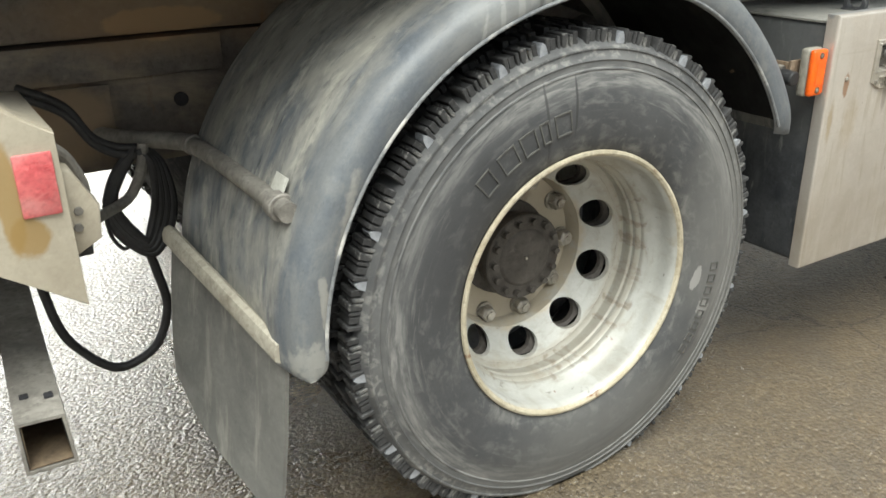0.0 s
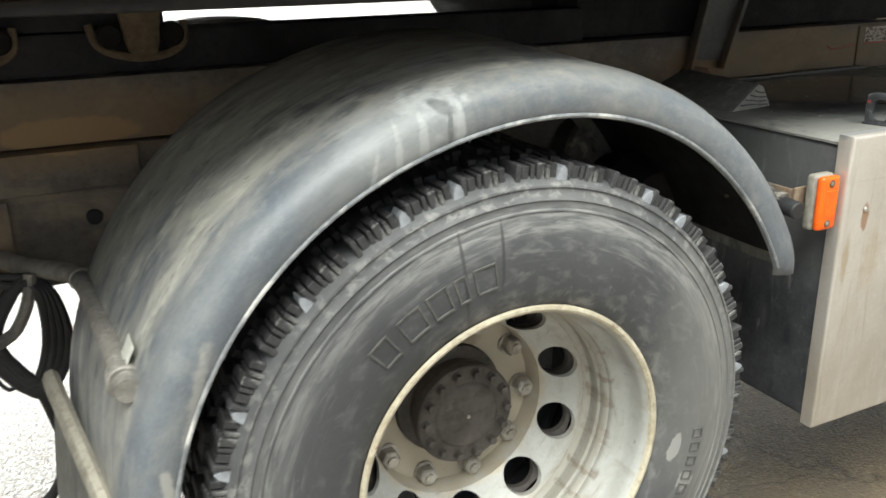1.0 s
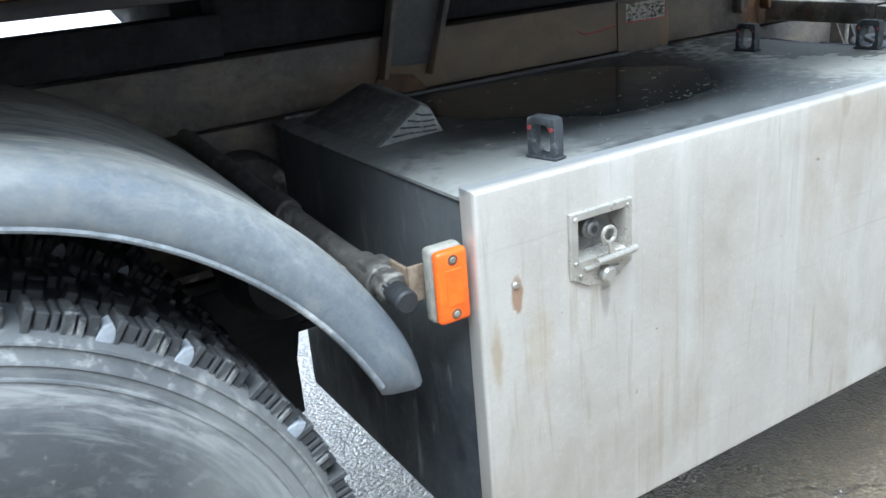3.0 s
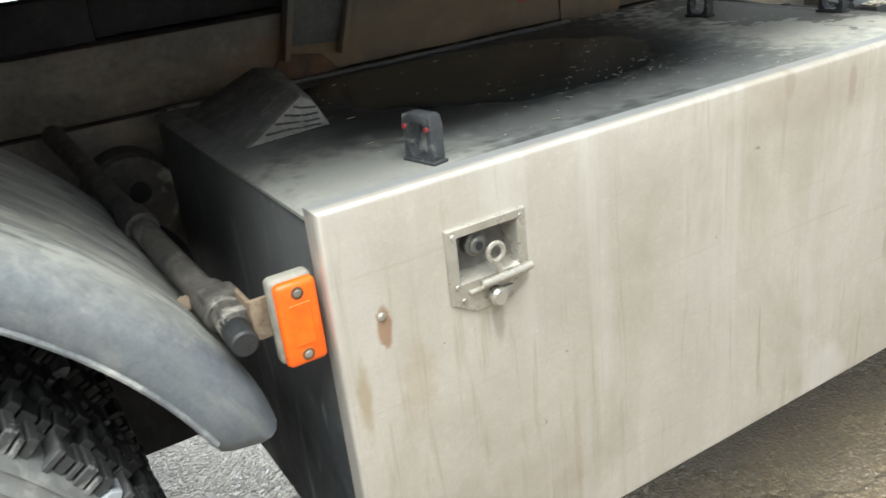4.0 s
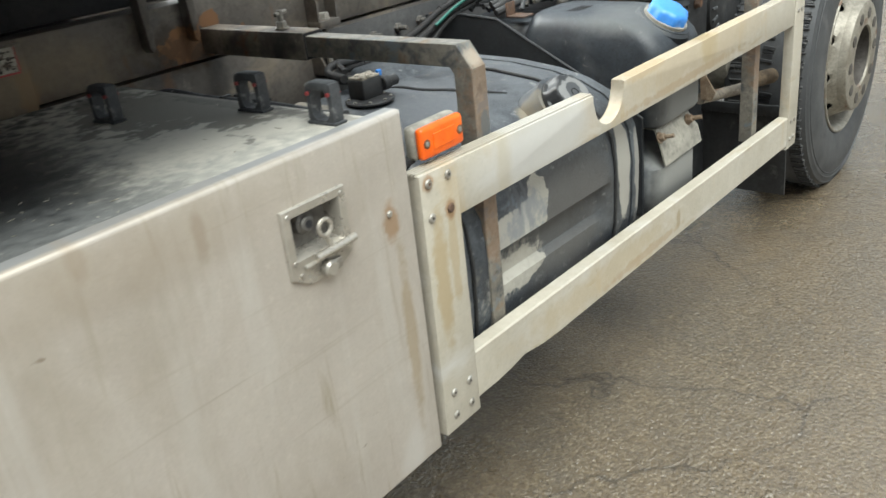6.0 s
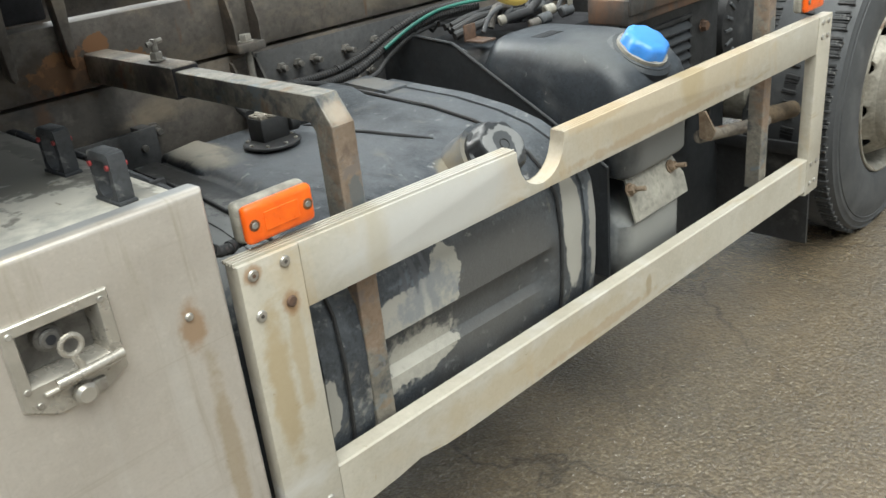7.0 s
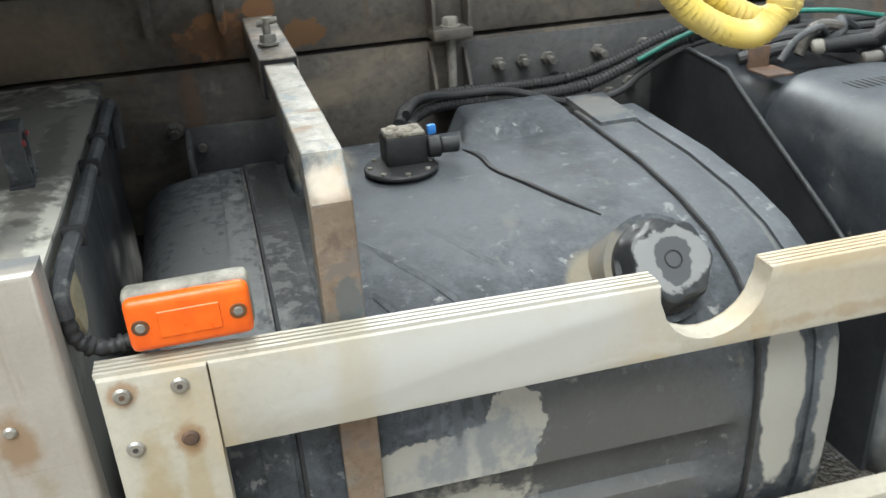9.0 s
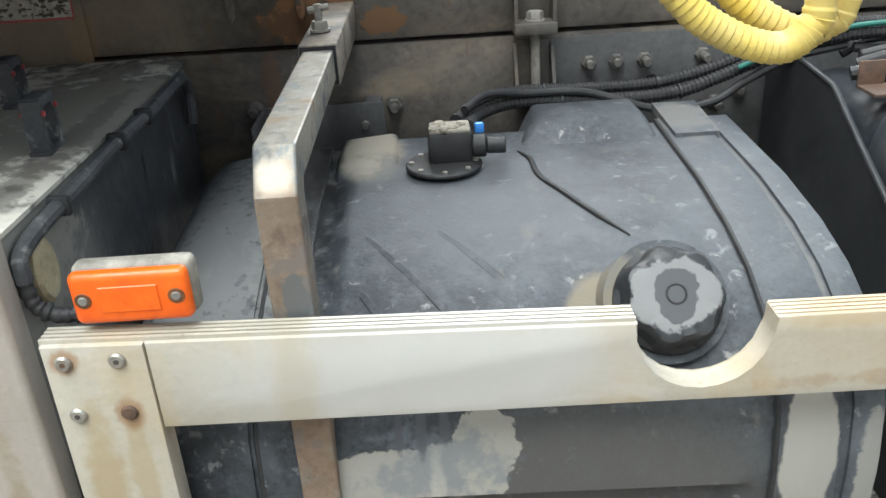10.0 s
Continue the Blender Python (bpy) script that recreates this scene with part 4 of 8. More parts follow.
def prism(bm, poly, axis, lo, hi, bevel=0.0, segs=2):
    """A flat outline pushed along an axis: poly holds pairs of the other two coordinates in xyz order."""
    def at(p, w):
        return (w, *p) if axis == "x" else (p[0], w, p[1]) if axis == "y" else (*p, w)
    a = [bm.verts.new(at(p, lo)) for p in poly]
    b = [bm.verts.new(at(p, hi)) for p in poly]
    n = len(poly)
    fs = [bm.faces.new(a), bm.faces.new(b[::-1])] + [bm.faces.new((a[k], b[k], b[(k + 1) % n], a[(k + 1) % n])) for k in range(n)]
    if bevel:
        es = list({e for f in fs[:2] for e in f.edges})
        bmesh.ops.bevel(bm, geom=es, offset=bevel, segments=segs, profile=0.5, affect="EDGES")
    return bm


def hexagon(bm, c, d, r, h, washer=0.0):
    """A hex bolt head at c that stands out along d."""
    c, d = Vector(c), Vector(d).normalized()
    if washer:
        tube(bm, [c, c + d * 0.003], washer, 18)
        c = c + d * 0.003
    tube(bm, [c, c + d * h * 0.8, c + d * h], lambda s: r if s < 0.9 else r * 0.88, 6)
    return bm


def loft(bm, sections, cap=True):
    """Bridge equal rings of points."""
    rings = [[bm.verts.new(p) for p in s] for s in sections]
    n = len(rings[0])
    for u, v in zip(rings, rings[1:]):
        for k in range(n):
            bm.faces.new((u[k], u[(k + 1) % n], v[(k + 1) % n], v[k]))
    if cap:
        bm.faces.new(rings[0])
        bm.faces.new(rings[-1][::-1])
    return bm


def sheet(bm, grid, thick=None):
    """A grid of points as a surface; thick: a function of a point that gives the second skin."""
    def skin(g):
        vs = [[bm.verts.new(p) for p in row] for row in g]
        for u, v in zip(vs, vs[1:]):
            for k in range(len(u) - 1):
                bm.faces.new((u[k], u[k + 1], v[k + 1], v[k]))
        return vs
    a = skin(grid)
    if thick:
        b = skin([[thick(Vector(p)) for p in row] for row in grid])
        rim = lambda w: w[0] + [r[-1] for r in w[1:]] + w[-1][-2::-1] + [r[0] for r in w[-2:0:-1]]
        u, v = rim(a), rim(b)
        for k in range(len(u)):
            q = (k + 1) % len(u)
            bm.faces.new((u[k], u[q], v[q], v[k]))
    return bm



# ---- ground ----
bm = bmesh.new()
xs = [-900, -200, -40, -12] + [-6 + 0.5 * k for k in range(41)] + [24, 60, 250, 900]
ys = [-900, -200, -40, -12] + [-5 + 0.5 * k for k in range(31)] + [18, 45, 200, 900]
sheet(bm, [[(x, y, 0) for x in xs] for y in ys])
ground = setting("ground", bm, M_ASPHALT, "wet brown-grey asphalt yard with loose grit and cracks", "ground")


# ---- wheels ----
TYRE_R = 0.538


def settle(bm):
    """The tyre gives where it stands on the ground."""
    for v in bm.verts:
        if v.co.z < 0.003:
            v.co.y += 0.35 * (v.co.z - 0.003) * (1 if v.co.y < 1.39 else -1) * (abs(v.co.y - 1.39) < 0.16)
            v.co.z = 0.003
    return bm


def tyre_profile(y0, w=0.30, R=TYRE_R):
    """Half sidewall, tread and back: (radius, y) from the outer bead to the inner bead."""
    out = [(0.294, y0 + 0.012), (0.300, y0 + 0.004), (0.312, y0 - 0.003), (0.335, y0 - 0.010), (0.372, y0 - 0.014), (0.405, y0 - 0.014),
           (0.422, y0 - 0.0122), (0.440, y0 - 0.0085), (0.450, y0 - 0.006), (0.462, y0 - 0.0030), (0.4635, y0 - 0.0048), (0.466, y0 - 0.0042), (0.4675, y0 - 0.0016), (0.479, y0 + 0.000), (0.481, y0 - 0.0022), (0.484, y0 - 0.001),
           (0.487, y0 + 0.002), (0.500, y0 + 0.005), (0.5015, y0 + 0.002), (0.505, y0 + 0.003), (0.508, y0 + 0.010), (R - 0.022, y0 + 0.022), (R - 0.018, y0 + 0.034)]
    inn = [(r, 2 * y0 + w - y) for r, y in out[::-1]]
    return out + inn


def tread_blocks(tyre, c, y0, w, R, count, rows, chips=True):
    """Shoulder and centre lugs, one object a lug, on shared meshes."""
    def shaped(name, draw, mat):
        b = bmesh.new()
        draw(b)
        me = bpy.data.meshes.new(name)
        for f in b.faces:
            f.smooth = False
        b.to_mesh(me)
        b.free()
        me.materials.append(mat)
        return me

    pitch = 2 * math.pi * R / count

    def lug(n, dp, gap, mat):
        def draw(b):
            wd = pitch - gap
            cuts = [-wd / 2 + wd * (k + (0.12 * (-1) ** k if 0 < k < n else 0)) / n for k in range(n + 1)]
            for k in range(n):                     # sipes split the lug into uneven blades
                box(b, (cuts[k], 0.003 * ((k * 3) % 4) / 2, -0.030), (cuts[k + 1] - 0.0032, dp, -0.0022 * ((k * 2) % 3)), 0.0014, 1)
        return shaped("tread_block", draw, mat)

    def chip(b):
        prism(b, [(-0.011, -0.028), (0.010, -0.027), (0.006, -0.010), (0.001, -0.004), (-0.006, -0.011)], "y", 0.0, 0.03)
    chip_mesh = shaped("tread_chip", chip, M_CHIP)
    kinds = [lug(6, 0.050, 0.017, M_SHOULDER), lug(4, 0.045, 0.022, M_TREAD)]
    for row in range(rows):
        for k in range(count):
            a = 2 * math.pi * (k + 0.5 * (row % 2)) / count + radians(1.4)
            ob = new("tread_block", kinds[0 if row in (0, rows - 1) else 1])
            ob.parent = tyre
            y = y0 + 0.014 + row * (w - 0.09) / (rows - 1)
            m = Matrix.Translation((c[0], y, c[2])) @ Matrix.Rotation(-a, 4, "Y") @ Matrix.Translation((R, 0, 0)) @ Matrix.Rotation(radians(90), 4, "Y") @ Matrix.Rotation(radians(0 if row in (0, rows - 1) else 8 * (-1) ** row), 4, "Z")
            low = c[2] + R * math.sin(a)
            if low < 0.006:
                m = Matrix.Translation((0, 0, 0.006 - low)) @ m
            if row == rows - 1:
                m = m @ Matrix.Translation((0, 0.05, 0)) @ Matrix.Rotation(math.pi, 4, "Z")
            ob.matrix_local = Matrix.Translation(-ORIGIN[tyre]) @ m
            if row == 0 and chips and k % 5 not in (1, 3):
                ob = new("tread_chip", chip_mesh)
                ob.parent = tyre
                a += math.pi / count
                ob.matrix_local = Matrix.Translation(-ORIGIN[tyre]) @ Matrix.Translation((c[0], y, c[2])) @ Matrix.Rotation(-a, 4, "Y") @ Matrix.Translation((R, 0, 0)) @ Matrix.Rotation(radians(90), 4, "Y")


def sidewall_marks(tyre, c, y0):
    """Raised plain shapes in place of the moulded maker's marks."""
    def arc_block(b, a0, a1, r0, r1):
        n = 4
        g0, g1 = [], []
        for k in range(n + 1):
            a = radians(a0 + (a1 - a0) * k / n)
            for r, g in ((r0, g0), (r1, g1)):
                g.append(Vector((c[0] + r * math.cos(a), y0 - 0.0162, c[2] + r * math.sin(a))))
        vs = [b.verts.new(p) for p in g0 + g1[::-1]]
        f = b.faces.new(vs)
        e = bmesh.ops.extrude_face_region(b, geom=[f])
        bmesh.ops.translate(b, verts=[v for v in e["geom"] if isinstance(v, bmesh.types.BMVert)], vec=(0, 0.005, 0))

    def outline(a0, a1, r0, r1, t=0.0045):
        b = bmesh.new()
        d = math.degrees(t / r1)
        for q in ((a0, a1, r0, r0 + t), (a0, a1, r1 - t, r1), (a0, a0 + d, r0 + t, r1 - t), (a1 - d, a1, r0 + t, r1 - t)):
            arc_block(b, *q)
        part("sidewall_mark", b, M_MARK, tyre, smooth=0)
    for a, wd in ((98.5, 6.0), (106.5, 3.2), (111.5, 5.6), (119.0, 6.4), (128.5, 5.5)):
        outline(a, a + wd, 0.356, 0.401, 0.003)
    for k in range(8):
        a = -38 + k * 4.4
        outline(a, a + 3.0, 0.388, 0.412, 0.003)


def disc_with_holes(bm, c, count, a0, ri, yi, ro, yo, rh, hr, squash=1.0):
    """A dished disc between two radii, cut by round holes on the radius rh."""
    step = 2 * math.pi / count
    n = 24
    def p(a, r):
        t = (r - ri) / (ro - ri)
        return Vector((c[0] + r * math.cos(a), yi + (yo - yi) * t, c[2] + r * math.sin(a)))
    for k in range(count):
        m = a0 + k * step
        border, hole = [], []
        for q in range(n):
            f = 2 * math.pi * q / n
            u, v = math.cos(f), math.sin(f)
            s = 1 / max(abs(u), abs(v))
            rr = rh + (v * s) * ((ro - rh) if v > 0 else (rh - ri))
            border.append(p(m + u * s * step / 2, rr))
            hole.append(p(m + u * hr / rh * squash, rh + v * hr))
        B = [bm.verts.new(x) for x in border]
        H = [bm.verts.new(x) for x in hole]
        D = [bm.verts.new(x + Vector((0, 0.012, 0))) for x in hole]
        for q in range(n):
            w = (q + 1) % n
            bm.faces.new((B[q], B[w], H[w], H[q]))
            bm.faces.new((H[q], H[w], D[w], D[q]))
    bmesh.ops.remove_doubles(bm, verts=bm.verts, dist=0.0004)


def rear_wheel():
    c, y0 = AXLE, 1.240
    w = thing("rear_wheel", (c[0], y0 + 0.3, 0.0), "twin truck wheel with dusty tyres and off-white rim", "wheel")
    b = settle(lathe(bmesh.new(), tyre_profile(y0), c, 128))
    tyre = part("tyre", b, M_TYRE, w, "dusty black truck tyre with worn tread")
    tread_blocks(tyre, c, y0, 0.30, TYRE_R, 34, 4)
    sidewall_marks(tyre, c, y0)
    b = settle(lathe(bmesh.new(), tyre_profile(y0 + 0.345), c, 96))
    inner = part("inner_tyre", b, M_TYRE, w)
    tread_blocks(inner, c, y0 + 0.345, 0.30, TYRE_R, 34, 2)
    # rim: lip, well, weld ring, dished disc
    b = bmesh.new()
    lathe(b, [(0.288, 1.2425), (0.290, 1.2375), (0.295, 1.2345), (0.300, 1.2355), (0.302, 1.240), (0.298, 1.247)], c, 128)
    rim = part("rim", lathe(bmesh.new(), [(0.2885, 1.2425), (0.284, 1.250), (0.283, 1.262), (0.2855, 1.285), (0.281, 1.305), (0.268, 1.322), (0.2655, 1.330), (0.2665, 1.336), (0.262, 1.342), (0.2615, 1.352), (0.2645, 1.356), (0.2645, 1.362), (0.261, 1.366),
                                          (0.261, 1.380), (0.264, 1.386), (0.264, 1.396), (0.258, 1.402), (0.252, 1.404)], c, 128), M_RIM, w, "off-white painted steel rim with rust stains")
    part("rim_lip", b, M_LIP, rim, "cream rim lip flecked with rust")
    b = bmesh.new()
    disc_with_holes(b, c, 10, radians(53.75), 0.188, 1.468, 0.252, 1.404, 0.2195, 0.0285, 1.38)
    part("disc", b, M_RIM, rim)
    b = bmesh.new()
    disc_with_holes(b, c, 10, radians(53.75), 0.196, 1.492, 0.254, 1.434, 0.2195, 0.0285, 1.38)
    part("inner_disc", b, M_HUB, rim)
    part("nut_face", lathe(bmesh.new(), [(0.1885, 1.4675), (0.186, 1.490), (0.182, 1.512), (0.150, 1.5185), (0.118, 1.520), (0.116, 1.53)], c, 96), M_RIM, rim)
    for k in range(10):
        a = radians(33 + 36 * k)
        p = Vector((c[0] + 0.1675 * math.cos(a), 1.518, c[2] + 0.1675 * math.sin(a)))
        b = bmesh.new()
        tube(b, [p, p + Vector((0, -0.006, 0))], 0.025, 20)
        tube(b, [p + Vector((0, -0.006, 0)), p + Vector((0, -0.026, 0)), p + Vector((0, -0.030, 0))], lambda s: 0.0205 if s < 0.9 else 0.0165, 6)
        rod(b, p + Vector((0, -0.028, 0)), p + Vector((0, -0.036, 0)), 0.010, 12)
        part("wheel_nut", b, M_NUT, rim, smooth=20)
    hub = part("hub", lathe(bmesh.new(), [(0.001, 1.432), (0.060, 1.432), (0.066, 1.434), (0.070, 1.438), (0.101, 1.440), (0.104, 1.443), (0.105, 1.46), (0.096, 1.466), (0.094, 1.50), (0.116, 1.51), (0.117, 1.56)], c, 64), M_HUB, w, "grimy cast hub cover")
    part("hub_mark", rod(bmesh.new(), (c[0], 1.433, c[2]), (c[0], 1.429, c[2]), 0.004, 10), M_NUT, hub)
    for k in range(14):
        a = 2 * math.pi * k / 14
        p = Vector((c[0] + 0.088 * math.cos(a), 1.440, c[2] + 0.088 * math.sin(a)))
        part("hub_bolt", hexagon(bmesh.new(), p, (0, -1, 0), 0.0088, 0.011, 0.011), M_HUB, hub, smooth=20)
    part("brake_drum", lathe(bmesh.new(), [(0.117, 1.53), (0.20, 1.545), (0.215, 1.56), (0.215, 1.80), (0.05, 1.80)], c, 48), M_DARK, w)
    part("inner_rim", lathe(bmesh.new(), [(0.285, 1.885), (0.283, 1.86), (0.262, 1.80), (0.262, 1.62), (0.284, 1.59), (0.290, 1.585), (0.300, 1.588)], c, 64), M_RIM, w)
    part("axle_tube", rod(bmesh.new(), (c[0], 1.78, c[2]), (c[0], 2.475, c[2]), 0.065, 20), M_STEEL, w)
    return w


wheel = tagged(rear_wheel(), group="truck wheels")
copy_thing(wheel, pose(AXLE[0], 3.42, 0, 0, 0, 180))


def steered_wheel():
    c, y0 = FRONT_AXLE, 1.245
    w = thing("steered_wheel", (c[0], y0 + 0.15, 0.0), "front truck wheel with black tyre and dull grey steel disc", "wheel")
    tyre = part("tyre", settle(lathe(bmesh.new(), tyre_profile(y0), c, 96)), M_PLAINTYRE, w, "black front truck tyre with ribbed tread")
    tread_blocks(tyre, c, y0, 0.30, TYRE_R - 0.013, 40, 3, False)
    rim = part("rim", lathe(bmesh.new(), [(0.298, 1.252), (0.302, 1.245), (0.300, 1.240), (0.294, 1.239), (0.288, 1.246), (0.277, 1.262), (0.269, 1.29), (0.262, 1.318)], c, 96), M_DULL, w, "dull bronze-grey steel rim")
    b = bmesh.new()
    disc_with_holes(b, c, 10, radians(10), 0.213, 1.226, 0.262, 1.318, 0.240, 0.021, 1.35)
    part("disc", b, M_DULL, rim)
    part("nut_face", lathe(bmesh.new(), [(0.2135, 1.2265), (0.211, 1.206), (0.206, 1.197), (0.198, 1.194), (0.118, 1.193), (0.114, 1.20)], c, 64), M_DULL, rim)
    part("hub_well", lathe(bmesh.new(), [(0.1145, 1.199), (0.113, 1.26), (0.02, 1.262)], c, 64), M_HUB, rim)
    for k in range(10):
        a = radians(36 * k + 5)
        p = Vector((c[0] + 0.162 * math.cos(a), 1.1945, c[2] + 0.162 * math.sin(a)))
        part("nut_recess", rod(bmesh.new(), p, p + Vector((0, -0.0035, 0)), 0.021, 16), M_HUB, rim)
    part("hub", lathe(bmesh.new(), [(0.001, 1.235), (0.07, 1.236), (0.082, 1.245), (0.085, 1.27)], c, 40), M_HUB, w)
    return w


tagged(steered_wheel(), group="truck wheels")

# ---- mudguard over the rear wheel ----
GC, GR = (1.112, 0.5), 0.602


def guard_line(s):
    """The edge of the guard: a short straight tail, then an arc that widens a little to the front. s from 0 to 1; gives the point and its outward normal."""
    tail, arc = 0.026, 0.61 * radians(160.5)
    d = s * (tail + arc)
    if d < tail:
        return (GC[0] - GR, GC[1] - tail + d), (-1.0, 0.0)
    u = (d - tail) / arc
    a = math.pi - u * radians(160.5)
    w = min(1.0, max(0.0, (u - 0.42) / 0.35))
    r = GR + 0.024 * w * w * (3 - 2 * w)
    return (GC[0] + r * math.cos(a), GC[1] + r * math.sin(a)), (math.cos(a), math.sin(a))


def mudguard():
    g = thing("mudguard", (GC[0], 1.5, 0.95), "curved blue-black plastic mudguard streaked with dried dirt", "mudguard")
    prof = [(0.0, 0.004), (0.012, 0.0), (0.040, 0.002), (0.054, 0.010), (0.064, 0.024), (0.072, 0.045), (0.079, 0.08), (0.086, 0.14), (0.094, 0.25), (0.101, 0.38), (0.106, 0.52), (0.10, 0.56), (0.06, 0.575)]
    rows = []
    N = 72
    for s in [0.0, 0.0006, 0.002, 0.004, 0.007, 0.011, 0.016, 0.021] + [0.0266 + 0.9734 * k / N for k in range(N + 1)]:
        (x, z), n = guard_line(s)
        end = min(1, (1 - s) / 0.05)
        tip = 1 - 0.08 * (1 - end) ** 2
        cut = 0.040 * max(0.0, 1 - (1 - s) / 0.05)          # the skirt is cut back at the nose
        heel = min(1.0, s * 1.69 / 0.036)
        heel = (1 - (1 - heel) ** 3) ** 0.4             # and rounded at the tail
        rear = max(0.0, 1 - s / 0.28) ** 1.5
        row = []
        for h, y in prof:
            gh = h * tip * (1 + (0.02 if y < 0.1 else 0.0) * min(1.0, max(0.0, (s - 0.55) / 0.35)) ** 1.5) * (1 - (0.1 if y < 0.1 else 0.38) * rear * max(0, 1 - y / 0.45))
            if y > 0.06:
                q = min(1.0, max(0.0, (s - 0.48) / 0.34))
                gh *= 1 - 0.15 * q * q * (3 - 2 * q) * min(1.0, (y - 0.06) / 0.12)
            if y < 0.10:
                gh = 0.036 + (gh - 0.036) * heel
            k2 = cut * max(0.0, 1 - h / 0.072)
            row.append((x + n[0] * gh - n[1] * k2, FACE + y + 0.012 * (1 - end) ** 2, z + n[1] * gh + n[0] * k2))
        rows.append(row)
    b = bmesh.new()
    def inside(p):
        d = Vector((p.x - GC[0], 0, p.z - GC[1])).normalized()
        return p - d * 0.005 + Vector((0, 0.004, 0))
    sheet(b, rows, inside)
    part("shell", b, M_FENDER, g, smooth=50)
    # near-black second skin: dirt, plus the shade under the guard put into colour
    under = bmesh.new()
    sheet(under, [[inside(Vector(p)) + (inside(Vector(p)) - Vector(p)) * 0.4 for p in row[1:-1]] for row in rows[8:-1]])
    part("underside", under, M_NEARBLACK, g, "near-black dirty underside, darkened for the shade under the guard", smooth=50)
    # rolled bottom edge of the outer skirt
    pts = [guard_line(0.020 + 0.945 * k / 60)[0] for k in range(61)]
    part("rolled_edge", tube(bmesh.new(), [(x, FACE + 0.004, z) for x, z in pts], 0.0042, 8), M_EDGE, g, "pale rolled lower edge")
    return g


copy_thing(mudguard(), pose(GC[0], 3.46, 0.90, 0, 0, 180))
tag = thing("paper_label", (0.437, 1.335, 0.80), "small white paper label stuck on the mudguard", "label")
a_ = math.atan2(0.837 - 0.5, 0.447 - 1.112)
m_ = pose(1.112, 1.36, 0.5, 0, 90 - math.degrees(a_), 0)
part("sheet", box(bmesh.new(), (-0.016, -0.028, 0.0), (0.016, 0.028, 0.0012), 0.0003, 1, m_ @ pose(0, 0, 0.6915)), M_WHITE, tag)
part("print", boxes(*[((-0.010 + 0.008 * k, -0.022, 0.0), (-0.006 + 0.008 * k, 0.014, 0.0006)) for k in range(3)], bevel=0.0001), M_HUB, tag).matrix_world = m_ @ pose(0, 0, 0.6929)


def flap():
    f = thing("mud_flap", (0.455, 1.5, 0.15), "grey rubber mud flap hung from a pale clamp bar", "mud flap")
    grid = []
    for i in range(15):
        t = i / 14
        row = []
        for k in range(17):
            u = k / 16
            z1, z0 = 0.515 + 0.09 * u, 0.07 + 0.20 * u ** 0.7
            row.append((0.455 - 0.068 * u - 0.045 * t + 0.012 * math.sin(5 * u + 2 * t) * t, 1.30 + 0.465 * u + 0.06 * t * t * (1 - u), z1 + (z0 - z1) * t))
        grid.append(row)
    b = bmesh.new()
    sheet(b, grid, lambda p: p + Vector((0.008, 0.001, 0)))
    part("flap", b, M_FLAP, f)
    b = bmesh.new()
    sec = [(-0.016, -0.014), (-0.006, -0.021), (0.006, -0.019), (0.013, -0.004), (0.012, 0.013), (0.002, 0.021), (-0.010, 0.017), (-0.016, 0.004)]
    loft(b, [[(0.448 - 0.066 * u + p, 1.295 + 0.47 * u, 0.518 + 0.088 * u + q) for p, q in sec] for u in (0, 0.5, 1)])
    part("clamp_bar", b, M_BAR, f, "pale dirty metal clamp bar")


flap()


def guard_stay(name, pts, r, label, collars, cap=None, mat=M_GALV):
    s = thing(name, pts[-1], label, "bracket")
    part("tube", tube(bmesh.new(), curve(pts, 8), r, 16), mat, s)
    for a, b_, rr in collars:
        part("collar", rod(bmesh.new(), a, b_, rr, 18, 0.002), mat, s)
    if cap:
        part("end_cap", rod(bmesh.new(), cap[0], cap[1], cap[2], 18, 0.003), M_BLACK, s, "black plastic end cap")
    return s


guard_stay("mudguard_stay", [(0.31, 2.05, 0.775), (0.37, 1.93, 0.782), (0.43, 1.84, 0.79), (0.46, 1.78, 0.79), (0.474, 1.60, 0.787), (0.484, 1.30, 0.778)], 0.019,
           "bent dusty steel tube carrying the rear of the mudguard", [((0.482, 1.352, 0.780), (0.483, 1.325, 0.779), 0.026), ((0.46, 1.79, 0.79), (0.462, 1.77, 0.79), 0.023)])
guard_stay("mudguard_stay", [(1.675, 2.05, 0.985), (1.691, 1.9, 0.959), (1.7185, 1.62, 0.912), (1.742, 1.36, 0.874), (1.744, 1.30, 0.868)], 0.019,
           "greasy steel tube carrying the front of the mudguard", [((1.714, 1.665, 0.919), (1.719, 1.62, 0.912), 0.026), ((1.741, 1.40, 0.879), (1.743, 1.34, 0.872), 0.025), ((1.772, 1.335, 0.872), (1.737, 1.33, 0.868), 0.018)],
           ((1.743, 1.315, 0.870), (1.741, 1.262, 0.866), 0.0175), M_GREASE)


lb = thing("lamp_bracket", (1.76, 1.33, 0.85), "rusty clamp and bracket carrying the marker lamp", "bracket")
part("clamp", boxes(((1.722, 1.345, 0.850), (1.770, 1.385, 0.900)), ((1.730, 1.305, 0.846), (1.768, 1.345, 0.890)), bevel=0.008), M_GREASE, lb)
part("plate", boxes(((1.762, 1.292, 0.848), (1.80, 1.30, 0.902)), ((1.762, 1.30, 0.850), (1.769, 1.36, 0.898)), bevel=0.002), M_RUSTDUST, lb, "rusty angle plate")
part("bolt", rod(bmesh.new(), (1.717, 1.425, 0.866), (1.712, 1.408, 0.874), 0.011, 14, 0.002), M_RUSTDUST, lb, "rusty bolt end")


